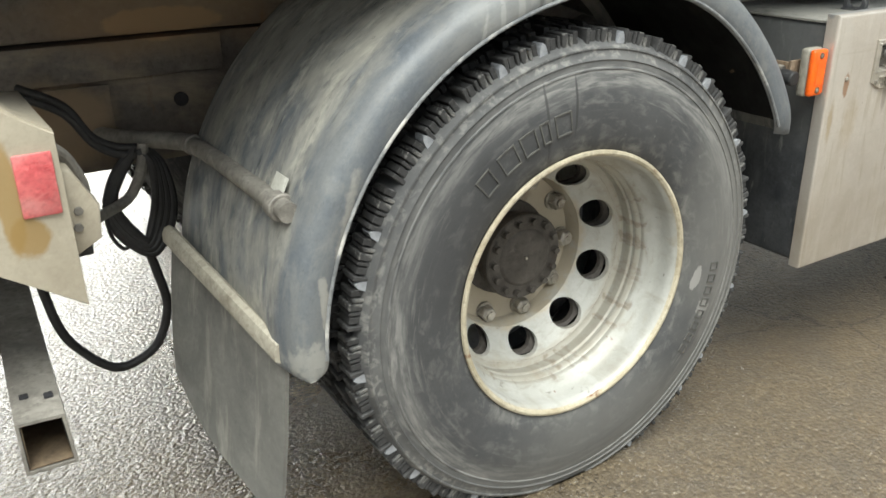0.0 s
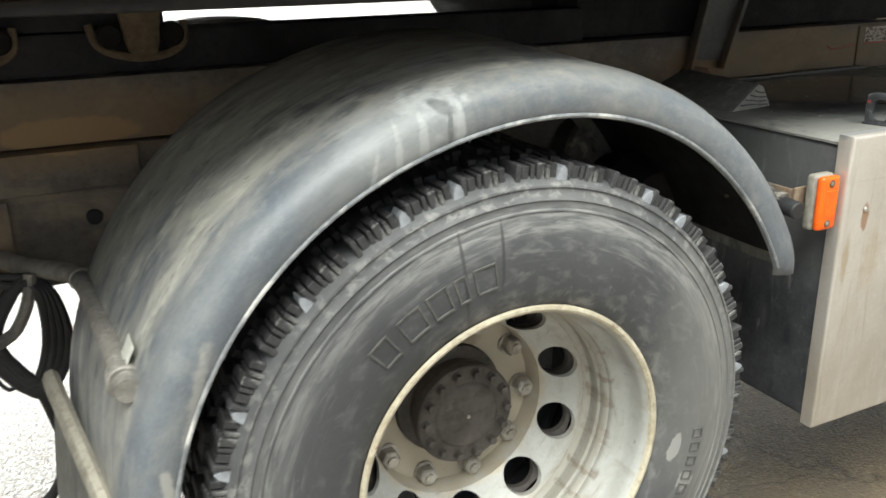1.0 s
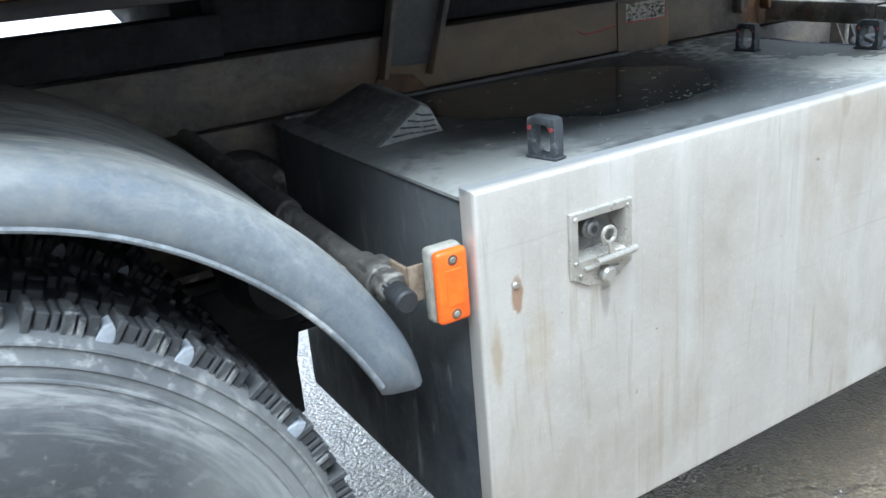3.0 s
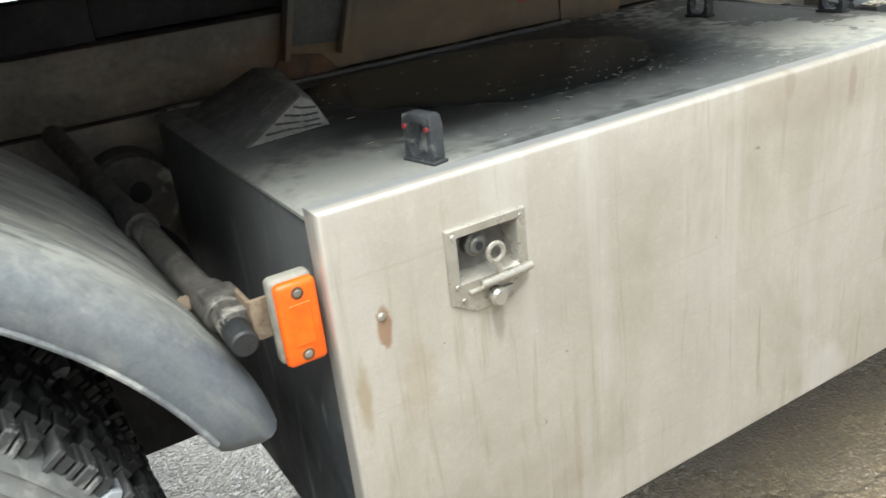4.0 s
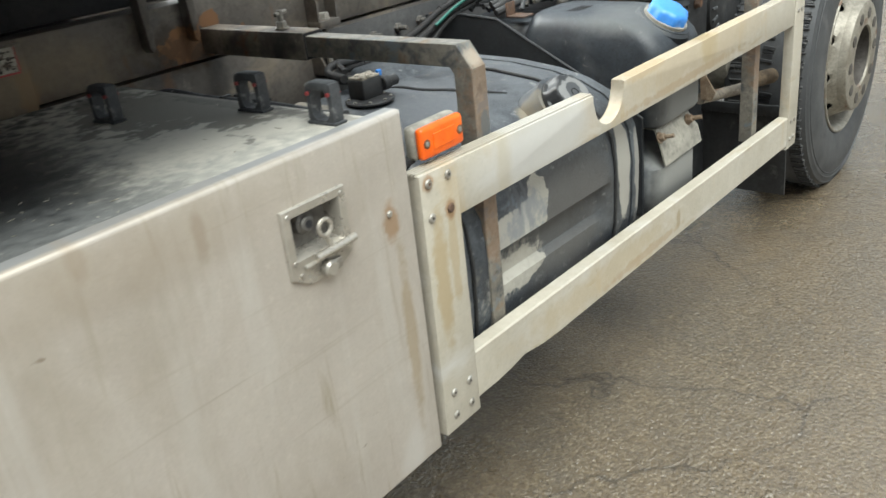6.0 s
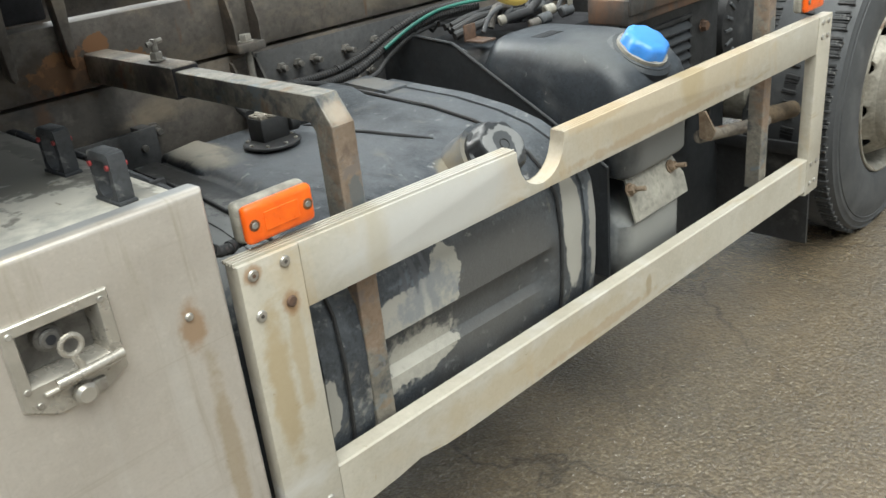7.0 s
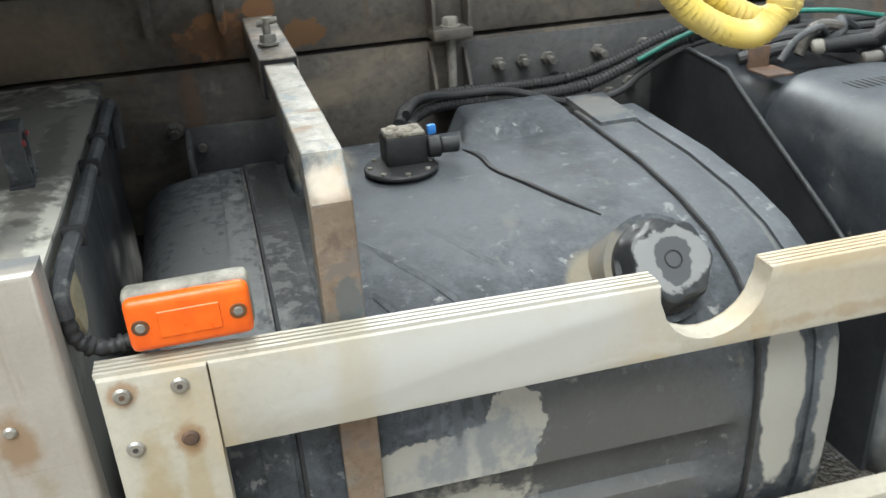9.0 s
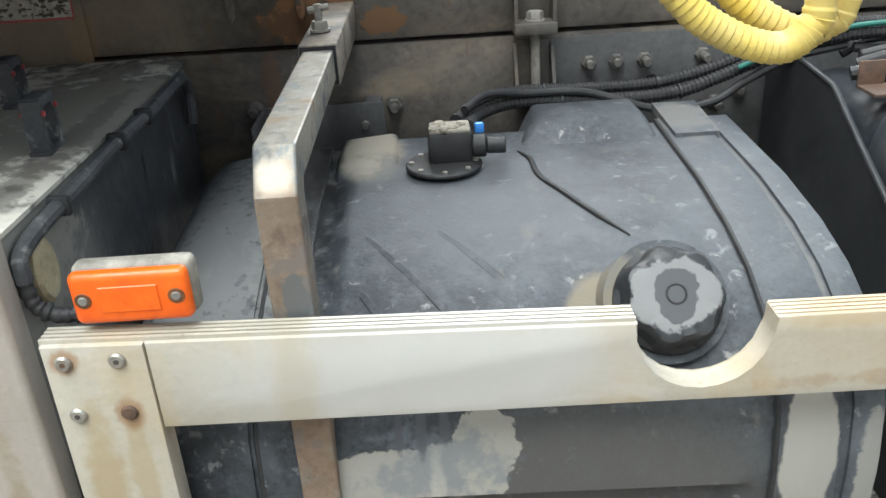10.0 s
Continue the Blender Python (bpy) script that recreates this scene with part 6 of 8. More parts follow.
def fuel_tank():
    t = thing("fuel_tank", (3.69, 1.6, 0.37), "dark grey moulded plastic fuel tank with dried dirt on its front", "fuel tank")
    b = bmesh.new()
    secs = []
    for x, g in ((TX0, -0.045), (TX0 + 0.008, -0.02), (TX0 + 0.03, -0.004), (TX0 + 0.05, -0.0005), (TX0 + 0.085, -0.0005), (TX0 + 0.12, -0.0005), (TX1 - 0.05, -0.0005), (TX1 - 0.03, -0.004), (TX1 - 0.008, -0.02), (TX1, -0.045)):
        drop = max(0.0, 1 - (x - TX0) / 0.12) ** 2 * 0.022 if x < 3.5 else max(0.0, 1 - (TX1 - x) / 0.06) ** 2 * 0.03
        secs.append([(x, y, z - lid_drop(x, z) - drop * max(0.0, (z - 0.60) / 0.26)) for y, z in tank_section(g)])
        if x == TX0 + 0.12:
            for xx, st in ((3.44, 0.0), (3.46, 1.0), (3.472, 1.0), (3.480, 1.0), (3.488, 1.0), (3.496, 1.0), (3.505, 1.0), (3.60, 1.0), (3.75, 1.0), (3.88, 1.0), (3.935, 0.8), (3.955, 0.25), (3.965, 0.0)):
                secs.append([(xx, y, z - lid_drop(xx, z)) for y, z in tank_section(-0.0005, st, xx)])
    loft(b, secs)
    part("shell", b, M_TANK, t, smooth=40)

    def band(name, x0, x1, grow, label, mat=M_TANK):
        bb = bmesh.new()
        loft(bb, [[(x, y, z - lid_drop((x0 + x1) / 2, z)) for y, z in tank_section(g)] for x, g in ((x0, -0.002), (x0, grow * 0.8), (x0 + 0.003, grow), (x1 - 0.003, grow), (x1, grow * 0.8), (x1, -0.002))])
        return part(name, bb, mat, t, label, smooth=40)
    band("strap", 3.982, 4.052, 0.007, "flat retaining strap over the tank")
    band("strap", 3.405, 3.455, 0.007, "worn retaining strap over the tank")
    band("end_rib", 4.064, 4.098, 0.006, "")
    band("rib", 3.362, 3.395, 0.004, "")
    part("strap_plate", loft(bmesh.new(), [[(x + 0.004 * math.sin(90 * y), y, 0.8705 + 0.008 * (y - 1.78) / 0.14 + h) for x, y in ((3.988, 1.775), (4.056, 1.775), (4.058, 1.915), (3.986, 1.915))] for h in (-0.006, 0.006)]), M_TANK, t, "dirty end plate of the strap")
    for x in (3.4045, 3.9805):
        part("strap_liner", tube(bmesh.new(), [(x, y, z - lid_drop(x, z)) for y, z in tank_section(0.0035)[2:17]], 0.0038, 6), M_CABLE, t, "black rubber strap liner")
    # moulded hump at the back of the lid
    b = bmesh.new()
    loft(b, [[(3.735, 1.765, 0.85), (3.98, 1.765, 0.85), (3.98, 1.945, 0.78), (3.735, 1.945, 0.78)], [(3.785, 1.845, 0.892), (3.955, 1.845, 0.892), (3.955, 1.93, 0.894), (3.785, 1.93, 0.894)]])
    bmesh.ops.bevel(b, geom=list(b.edges), offset=0.012, segments=3, profile=0.5, affect="EDGES")
    part("hump", b, M_TANK, t)
    b = bmesh.new()
    loft(b, [[(3.462, 1.70, 0.84), (3.575, 1.70, 0.84), (3.575, 1.90, 0.80), (3.462, 1.90, 0.80)], [(3.470, 1.76, 0.866), (3.560, 1.76, 0.872), (3.560, 1.88, 0.876), (3.470, 1.88, 0.868)]])
    bmesh.ops.bevel(b, geom=list(b.edges), offset=0.012, segments=3, profile=0.5, affect="EDGES")
    part("hump", b, M_TANK, t)

    def lid_z(y):
        S = tank_section()[1:10]
        for (y0, z0), (y1, z1) in zip(S, S[1:]):
            if y1 <= y <= y0:
                return z0 + (z1 - z0) * (y - y0) / (y1 - y0)
        return 0.87
    def ridge(pts, r, name, mat=M_TANK, lift=-0.0025):
        q = curve(pts, 6)
        part(name, tube(bmesh.new(), [(p.x, p.y, lid_z(p.y) + lift) for p in q], lambda s: r * (0.35 + 0.65 * min(1, 6 * s, 6 * (1 - s))), 8), mat, t)
    ridge([(3.508, 1.557, 0), (3.575, 1.46, 0), (3.649, 1.357, 0)], 0.0095, "moulded_rib", M_TANK, -0.0078)
    ridge([(3.606, 1.554, 0), (3.655, 1.485, 0), (3.704, 1.416, 0)], 0.0095, "moulded_rib", M_TANK, -0.0078)
    ridge([(3.515, 1.438, 0), (3.546, 1.39, 0), (3.578, 1.339, 0)], 0.0095, "moulded_rib", M_TANK, -0.0078)
    ridge([(3.747, 1.771, 0), (3.762, 1.735, 0), (3.765, 1.68, 0), (3.782, 1.634, 0), (3.82, 1.56, 0), (3.857, 1.496, 0)], 0.0042, "cable_groove", M_BLACK, 0.001)
    # filler neck and cap
    c, n = Vector((3.866, 1.366, 0.817)), Vector((0.0, -0.78, 0.63)).normalized()
    neck = part("filler_neck", tube(bmesh.new(), [c - n * 0.05, c - n * 0.01, c + n * 0.012, c + n * 0.016], lambda s: 0.074 if s < 0.1 else 0.070, 40), M_TANK, t, "dusty filler neck")
    b = bmesh.new()
    side = Vector((1, 0, 0))
    up = n.cross(side)
    rings = []
    for h, r in ((0.012, 0.056), (0.016, 0.0600), (0.026, 0.0600), (0.030, 0.056), (0.050, 0.0535), (0.058, 0.050), (0.061, 0.045), (0.061, 0.030), (0.060, 0.0)):
        rings.append([c + n * h + (side * math.cos(a) + up * math.sin(a)) * r * (1 + (0.05 * math.cos(7 * a + 0.4) if 0.028 < h < 0.0605 else 0)) for a in [2 * math.pi * k / 64 for k in range(64)]])
    loft(b, rings[:-1])
    cap = part("filler_cap", b, M_CAP, t, "ribbed black plastic filler cap with dusty face")
    part("cap_ring", tube(bmesh.new(), [c + n * 0.0615 + (side * math.cos(a) + up * math.sin(a)) * 0.0105 for a in [2 * math.pi * k / 24 for k in range(25)]], 0.0012, 6), M_CABLE, cap)


fuel_tank()
# assumed tank, added to block the bright ground and sky beyond the chassis
ft = thing("far_side_blocker", (3.6, 3.35, 0.36), "dark tank added on the far side to block bright background", "tank")
part("shell", loft(bmesh.new(), [[(x, 3.34 + (0.26 - o) * math.copysign(abs(math.cos(q)) ** 0.6, math.cos(q)), 0.63 + (0.26 - o) * math.copysign(abs(math.sin(q)) ** 0.6, math.sin(q))) for q in [2 * math.pi * k / 32 for k in range(32)]] for x, o in ((2.55, 0.06), (2.57, 0.02), (2.62, 0.0), (4.60, 0.0), (4.65, 0.02), (4.67, 0.06))]), M_BOX, ft)
for x in (2.9, 4.3):
    part("tank_arm", boxes(((x + 0.005, 2.905, 0.80), (x + 0.055, 3.2, 0.90)), bevel=0.004), M_STEEL, ft)
    part("strap", loft(bmesh.new(), [[(xx, 3.34 + r * math.copysign(abs(math.cos(q)) ** 0.6, math.cos(q)), 0.63 + r * math.copysign(abs(math.sin(q)) ** 0.6, math.sin(q))) for q in [2 * math.pi * k / 32 for k in range(32)]] for xx, r in ((x, 0.25), (x, 0.265), (x + 0.06, 0.265), (x + 0.06, 0.25))]), M_STEEL, ft)


def level_sender():
    s = thing("fuel_sender", (3.632, 1.722, 0.866), "black fuel level sender with dusty plug on a flange", "sender")
    c = Vector((3.632, 1.722, 0.866))
    fl = part("flange", rod(bmesh.new(), c, c + Vector((0, 0, 0.007)), 0.057, 32, 0.002), M_BLACK, s)
    for k in range(8):
        a = 2 * math.pi * k / 8
        q = c + Vector((0.048 * math.cos(a), 0.048 * math.sin(a), 0.006))
        part("screw", rod(bmesh.new(), q, q + Vector((0, 0, 0.004)), 0.004, 8), M_NUT, fl)
    part("housing", box(bmesh.new(), (c.x - 0.022, c.y - 0.006, c.z + 0.005), (c.x + 0.044, c.y + 0.046, c.z + 0.052), 0.006), M_BLACK, s)
    b = box(bmesh.new(), (c.x - 0.019, c.y - 0.003, c.z + 0.050), (c.x + 0.041, c.y + 0.042, c.z + 0.057), 0.004)
    for dx, dy, r in ((-0.012, 0.004, 0.008), (0.002, 0.0, 0.007), (0.016, 0.008, 0.009), (-0.004, 0.024, 0.010), (0.028, 0.02, 0.008)):
        rod(b, (c.x + dx, c.y + dy, c.z + 0.052), (c.x + dx, c.y + dy, c.z + 0.062), r, 10, 0.003)
    part("dust_top", b, M_PALEDUST, s, "lumpy dust-covered top")
    b = rod(bmesh.new(), (c.x + 0.044, c.y, c.z + 0.030), (c.x + 0.064, c.y - 0.002, c.z + 0.030), 0.017, 16, 0.002)
    rod(b, (c.x + 0.064, c.y - 0.002, c.z + 0.030), (c.x + 0.092, c.y - 0.004, c.z + 0.030), 0.0125, 16, 0.002)
    part("plug", b, M_BLACK, s)
    part("blue_tab", box(bmesh.new(), (c.x + 0.048, c.y + 0.01, c.z + 0.044), (c.x + 0.062, c.y + 0.02, c.z + 0.060), 0.003), M_BLUE, s, "blue locking tab")


level_sender()

# ---- urea tank with blue cap ----
UX0, UX1 = 4.24, 4.522


def rounded(xa, xb, ya, yb, r, z, n=5):
    out = []
    for cx, cy, a0 in ((xb - r, yb - r, 0), (xa + r, yb - r, 90), (xa + r, ya + r, 180), (xb - r, ya + r, 270)):
        for k in range(n + 1):
            a = radians(a0 + 90 * k / n)
            out.append((cx + r * math.cos(a), cy + r * math.sin(a), z))
    return out


def urea_tank():
    t = thing("urea_tank", (4.385, 1.55, 0.40), "black plastic urea tank with a bright blue cap", "fluid tank")
    secs = []
    for z, o, e, r in ((0.652, 0.028, 0.028, 0.03), (0.657, 0.010, 0.010, 0.035), (0.668, 0.002, 0.002, 0.04), (0.76, 0.0, 0.0, 0.045), (0.845, 0.0, 0.0, 0.05), (0.875, 0.012, 0.002, 0.055), (0.902, 0.035, 0.007, 0.06),
                       (0.922, 0.065, 0.016, 0.06), (0.936, 0.105, 0.030, 0.06), (0.943, 0.15, 0.048, 0.05), (0.945, 0.19, 0.07, 0.04)):
        secs.append(rounded(UX0 + e, UX1 - e, 1.295 + o, 1.72 - e * 0.6, min(r, 0.09), z, 7))
    part("upper_shell", loft(bmesh.new(), secs), M_UREA, t, smooth=50)
    part("rear_shell", loft(bmesh.new(), [rounded(UX0 + 0.02 + e, UX1 - 0.02 - e, 1.70, 1.98 - e, 0.04, z) for z, e in ((0.66, 0.0), (0.88, 0.0), (0.905, 0.008), (0.915, 0.025))]), M_UREA, t, smooth=50)
    b = bmesh.new()
    loft(b, [rounded(UX0 - 0.01 + o, UX1 - 0.028 - o, 1.296 + o + dy, 1.80, 0.045, z, 7) for z, o, dy in ((0.395, 0.035, 0.03), (0.405, 0.012, 0.012), (0.43, 0.0, 0.0), (0.545, 0.0, 0.0), (0.562, 0.010, 0.02), (0.60, 0.02, 0.06), (0.645, 0.03, 0.09))])
    part("lower_shell", b, M_UREA, t, "dusty grey lower half", smooth=50)
    # bent clamp plate between the halves
    b = bmesh.new()
    xs = (UX0 + 0.022, UX1 - 0.035)
    grid = [[(x + (0.012 if k < 2 else -0.004) * (1 if x < 4.4 else -1), y, z) for x in (xs[0], 4.33, 4.41, xs[1])] for k, (y, z) in enumerate(((1.40, 0.652), (1.322, 0.648), (1.296, 0.600), (1.284, 0.556)))]
    sheet(b, grid, lambda p: p + Vector((0, 0.004, -0.003)))
    plate = part("clamp_plate", b, M_LENSBACK, t, "dusty bent metal clamp plate", smooth=20)
    for x in (UX0 + 0.03, UX1 - 0.075):
        b = hexagon(bmesh.new(), (x, 1.309, 0.628), (0, -0.9, 0.3), 0.012, 0.013, 0.016)
        rod(b, (x, 1.305, 0.63), (x + 0.005, 1.270, 0.638), 0.0058, 10)
        part("clamp_bolt", b, M_RUSTDUST, plate, "dusty rusted bolt")
    c, n = Vector((4.385, 1.356, 0.902)), Vector((0.02, -0.50, 0.86)).normalized()
    side = Vector((1, 0, 0))
    up = n.cross(side).normalized()
    part("filler_ring", tube(bmesh.new(), [c - n * 0.03, c + n * 0.004, c + n * 0.012, c + n * 0.014], lambda s: 0.078 if s < 0.5 else 0.070, 40), M_UREA, t)
    part("collar", tube(bmesh.new(), [c + n * 0.012, c + n * 0.022], 0.060, 36), M_LENSBACK, t, "dusty collar")
    b = bmesh.new()
    rings = []
    for h, r in ((0.018, 0.046), (0.021, 0.053), (0.042, 0.052), (0.050, 0.046), (0.053, 0.036)):
        rings.append([c + n * h + (side * math.cos(a) + up * math.sin(a)) * r * (1 + 0.05 * math.cos(8 * a) * (0.020 < h < 0.052)) for a in [2 * math.pi * k / 48 for k in range(48)]])
    loft(b, rings)
    part("cap", b, M_BLUE, t, "bright blue fluted cap", smooth=40)
    part("lid_text", boxes(*[((4.31 + 0.012 * k, 1.56, 0.9452), (4.314 + 0.012 * k, 1.60, 0.9462)) for k in range(7)], bevel=0.0003), M_BLACK, t)
    # side shield between the tanks
    b = bmesh.new()
    prism(b, [(2.03, 0.66), (2.03, 0.945), (1.90, 0.947), (1.775, 0.936), (1.67, 0.878), (1.49, 0.782), (1.335, 0.690), (1.335, 0.42), (2.03, 0.42)], "x", 4.222, 4.230, 0.0)
    part("shield", b, M_SHIELD, t, "black side shield")
    part("shield_edge", tube(bmesh.new(), [(4.224, y, z) for y, z in ((1.90, 0.947), (1.775, 0.936), (1.67, 0.878), (1.49, 0.782), (1.335, 0.690))], 0.0045, 8), M_SHIELD, t)


urea_tank()

# ---- chassis ----
RY = 2.05


def chassis():
    c = thing("chassis_frame", (2.0, RY + 0.04, 0.69), "dirty dark steel truck chassis rails with rust patches", "chassis")
    def channel(y, z0, z1, x0, x1, back, name, mat=M_STEEL):
        b = bmesh.new()
        s = 1 if back else -1
        prism(b, [(y, z0), (y, z1), (y + s * 0.08, z1), (y + s * 0.08, z1 - 0.01), (y + s * 0.01, z1 - 0.012), (y + s * 0.01, z0 + 0.012), (y + s * 0.08, z0 + 0.01), (y + s * 0.08, z0)], "x", x0, x1, 0.0)
        bmesh.ops.bevel(b, geom=[e for e in b.edges if abs((e.verts[0].co - e.verts[1].co).normalized().x) > 0.9], offset=0.004, segments=2, profile=0.5, affect="EDGES")
        return part(name, b, mat, c)
    channel(RY, 0.690, 0.984, -3.0, 7.5, True, "rail")
    channel(RY + 0.86, 0.690, 0.984, -3.0, 7.5, False, "rail")
    channel(RY - 0.006, 0.992, 1.125, -3.0, 4.9, True, "subframe")
    channel(RY + 0.866, 0.992, 1.125, -3.0, 4.9, False, "subframe")
    for x in (-0.6, 0.75, 1.45, 2.6, 3.9, 5.1):
        part("cross_member", box(bmesh.new(), (x - 0.05, RY + 0.012, 0.74), (x + 0.05, RY + 0.85, 0.95), 0.006), M_STEEL, c)
    # front body bracket: two webs, a spring bolt and a foot
    for x in (3.772, 3.838):
        b = bmesh.new()
        prism(b, [(RY - 0.004, 1.12), (RY - 0.03, 1.12), (RY - 0.05, 1.055), (RY - 0.048, 1.0), (RY - 0.004, 0.995)], "x", x - 0.003, x + 0.003)
        prism(b, [(RY, 0.97), (RY - 0.012, 0.965), (RY - 0.05, 0.89), (RY - 0.05, 0.875), (RY, 0.875)], "x", x - 0.003, x + 0.003)
        part("bracket_web", b, M_STEEL, c)
    part("bracket_back", boxes(((3.775, RY - 0.012, 1.0), (3.835, RY - 0.006, 1.14)), ((3.768, RY - 0.055, 0.992), (3.842, RY - 0.004, 1.012)), ((3.775, RY - 0.055, 0.870), (3.835, RY - 0.002, 0.884)), ((3.775, RY - 0.006, 0.88), (3.835, RY - 0.001, 0.975))), M_STEEL, c)
    b = rod(bmesh.new(), (3.806, RY - 0.03, 0.88), (3.806, RY - 0.03, 1.02), 0.0085, 12)
    hexagon(b, (3.806, RY - 0.03, 1.012), (0, 0, 1), 0.015, 0.014, 0.018)
    part("spring_bolt", b, M_GALV, c)
    for x, z, L in ((3.904, 0.928, 0.016), (3.953, 0.928, 0.014), (4.004, 0.928, 0.024), (4.108, 0.930, 0.030), (4.207, 0.932, 0.020), (4.135, 0.842, 0.036), (4.18, 0.86, 0.01), (3.341, 0.857, 0.045), (3.499, 0.853, 0.045), (3.551, 0.872, 0.02), (3.298, 0.878, 0.02)):
        b = hexagon(bmesh.new(), (x, RY, z), (0, -1, 0), 0.0135, 0.013, 0.0165)
        head = part("frame_bolt", b, M_BOLT, c, smooth=20)
        part("bolt_end", rod(bmesh.new(), (x, RY - 0.012, z), (x, RY - 0.014 - L, z), 0.0075, 12, 0.001), M_BOLT, head)
    for x, z in ((4.02, 0.885), (0.516, 0.832), (2.3, 0.80)):
        part("frame_hole", rod(bmesh.new(), (x, RY + 0.0, z), (x, RY - 0.0065, z), 0.014 if x > 1 else 0.017, 18), M_DARK, c)
    part("rail_plate", box(bmesh.new(), (3.842, RY - 0.005, 0.695), (4.60, RY - 0.001, 0.976), 0.002), M_RAILDARK, c, "smooth dark grey reinforcement plate")
    for x, z in ((4.262, 0.935), (4.262, 0.87), (4.262, 0.80)):
        part("rivet", rod(bmesh.new(), (x, RY - 0.004, z), (x, RY - 0.012, z), 0.009, 14, 0.003), M_RUSTY, c)
    # tank bracket
    for lo, hi in (((3.318, RY - 0.050, 0.80), (3.534, RY - 0.040, 0.892)), ((3.318, RY - 0.16, 0.80), (3.326, RY - 0.050, 0.892)), ((3.326, RY - 0.15, 0.80), (3.44, RY - 0.052, 0.812)), ((3.50, RY - 0.040, 0.80), (3.53, RY - 0.002, 0.892))):
        part("tank_bracket", box(bmesh.new(), lo, hi, 0.002), M_RAILDARK, c)
    # gussets and plates on the subframe beside the tool box
    part("gusset_plate", prism(bmesh.new(), [(2.135, 1.06), (2.256, 1.05), (2.338, 1.30), (2.195, 1.30)], "y", RY - 0.022, RY - 0.012, 0.002), M_RAILDARK, c, "dark plate between two gussets")
    for poly in ([(2.122, 1.035), (2.134, 1.035), (2.204, 1.30), (2.186, 1.30)], [(2.246, 1.028), (2.257, 1.028), (2.347, 1.30), (2.329, 1.30)], [(3.284, 1.050), (3.290, 1.040), (3.297, 1.048), (3.308, 1.30), (3.272, 1.30)], [(3.401, 1.050), (3.407, 1.040), (3.414, 1.048), (3.424, 1.30), (3.388, 1.30)]):
        part("gusset", prism(bmesh.new(), poly, "y", RY - 0.045, RY - 0.0125, 0.002), M_STEEL, c)
    part("rusty_plate", prism(bmesh.new(), [(2.085, 0.955), (2.10, 1.012), (2.13, 1.045), (2.215, 1.03), (2.252, 0.99), (2.262, 0.955)], "y", RY - 0.014, RY - 0.0065, 0.003), M_RUSTY, c, "rusty plate")
    part("stencil_plate", box(bmesh.new(), (2.845, RY - 0.012, 0.975), (3.032, RY - 0.006, 1.118), 0.003), M_STEEL, c)
    worn = random.Random(3)
    label = part("worn_sticker", box(bmesh.new(), (2.872, RY - 0.0135, 1.066), (3.014, RY - 0.0126, 1.113), 0.0003, 1), M_STICKER, c, "worn white sticker with a red edge")
    b = bmesh.new()
    for k in range(70):                    # illegible lines and flaked spots
        x, z = 2.877 + 0.132 * worn.random(), 1.070 + 0.010 * (k % 4) + 0.006 * worn.random()
        w, h = worn.uniform(0.001, 0.005), worn.uniform(0.0008, 0.0026)
        box(b, (x - w, RY - 0.0140, z - h), (x + w, RY - 0.0136, z + h), 0, 1, pose(0, -0.0003 * worn.random(), 0))
    part("print", b, M_HUB, label)
    part("red_edge", boxes(((2.872, RY - 0.0142, 1.062), (3.016, RY - 0.0126, 1.0655)), ((3.0145, RY - 0.0142, 1.066), (3.017, RY - 0.0126, 1.113)), bevel=0.0003), M_PIN, label)
    part("chalk_line", tube(bmesh.new(), curve([(2.71, RY - 0.0068, 1.065), (2.735, RY - 0.0068, 1.052), (2.79, RY - 0.0068, 1.056), (2.84, RY - 0.0068, 1.062)], 6), 0.0018, 6), M_PIN, c, "red crayon line")
    # plates behind the wheel
    part("web_plate", box(bmesh.new(), (0.05, RY - 0.02, 0.692), (0.355, RY - 0.012, 0.89), 0.003), M_STEEL, c)
    part("upper_plate", box(bmesh.new(), (0.0, RY - 0.03, 0.90), (0.62, RY - 0.01, 0.985), 0.004), M_STEEL, c, "muddy brown plate")
    # brake chamber ahead of the wheel
    b = bmesh.new()
    rings = []
    for y, r in ((1.62, 0.03), (1.625, 0.07), (1.65, 0.085), (1.70, 0.09), (1.71, 0.098), (1.725, 0.098), (1.735, 0.09), (1.80, 0.085), (1.83, 0.05)):
        rings.append([(1.70 + r * math.cos(a), y, 0.80 + r * math.sin(a)) for a in [2 * math.pi * k / 32 for k in range(32)]])
    loft(b, rings)
    part("brake_chamber", b, M_NEARBLACK, c, "greasy brake chamber")
    part("spring_pack", boxes(*[((0.5, RY - 0.15, 0.60 - 0.022 * k), (1.9, RY - 0.07, 0.62 - 0.022 * k)) for k in range(3)], bevel=0.003), M_DARK, c)
    b = bmesh.new()
    loft(b, [[(1.096 + r * math.cos(q), y, 0.5 + r * math.sin(q)) for q in [2 * math.pi * j / 28 for j in range(28)]] for y, r in ((2.22, 0.07), (2.30, 0.15), (2.38, 0.19), (2.58, 0.19), (2.66, 0.15), (2.74, 0.07))])
    part("differential", b, M_GREASE, c)
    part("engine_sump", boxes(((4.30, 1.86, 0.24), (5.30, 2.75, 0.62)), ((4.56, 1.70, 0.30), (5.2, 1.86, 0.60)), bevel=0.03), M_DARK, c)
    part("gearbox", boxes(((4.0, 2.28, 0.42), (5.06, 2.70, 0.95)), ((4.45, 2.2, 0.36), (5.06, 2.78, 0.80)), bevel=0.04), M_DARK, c)
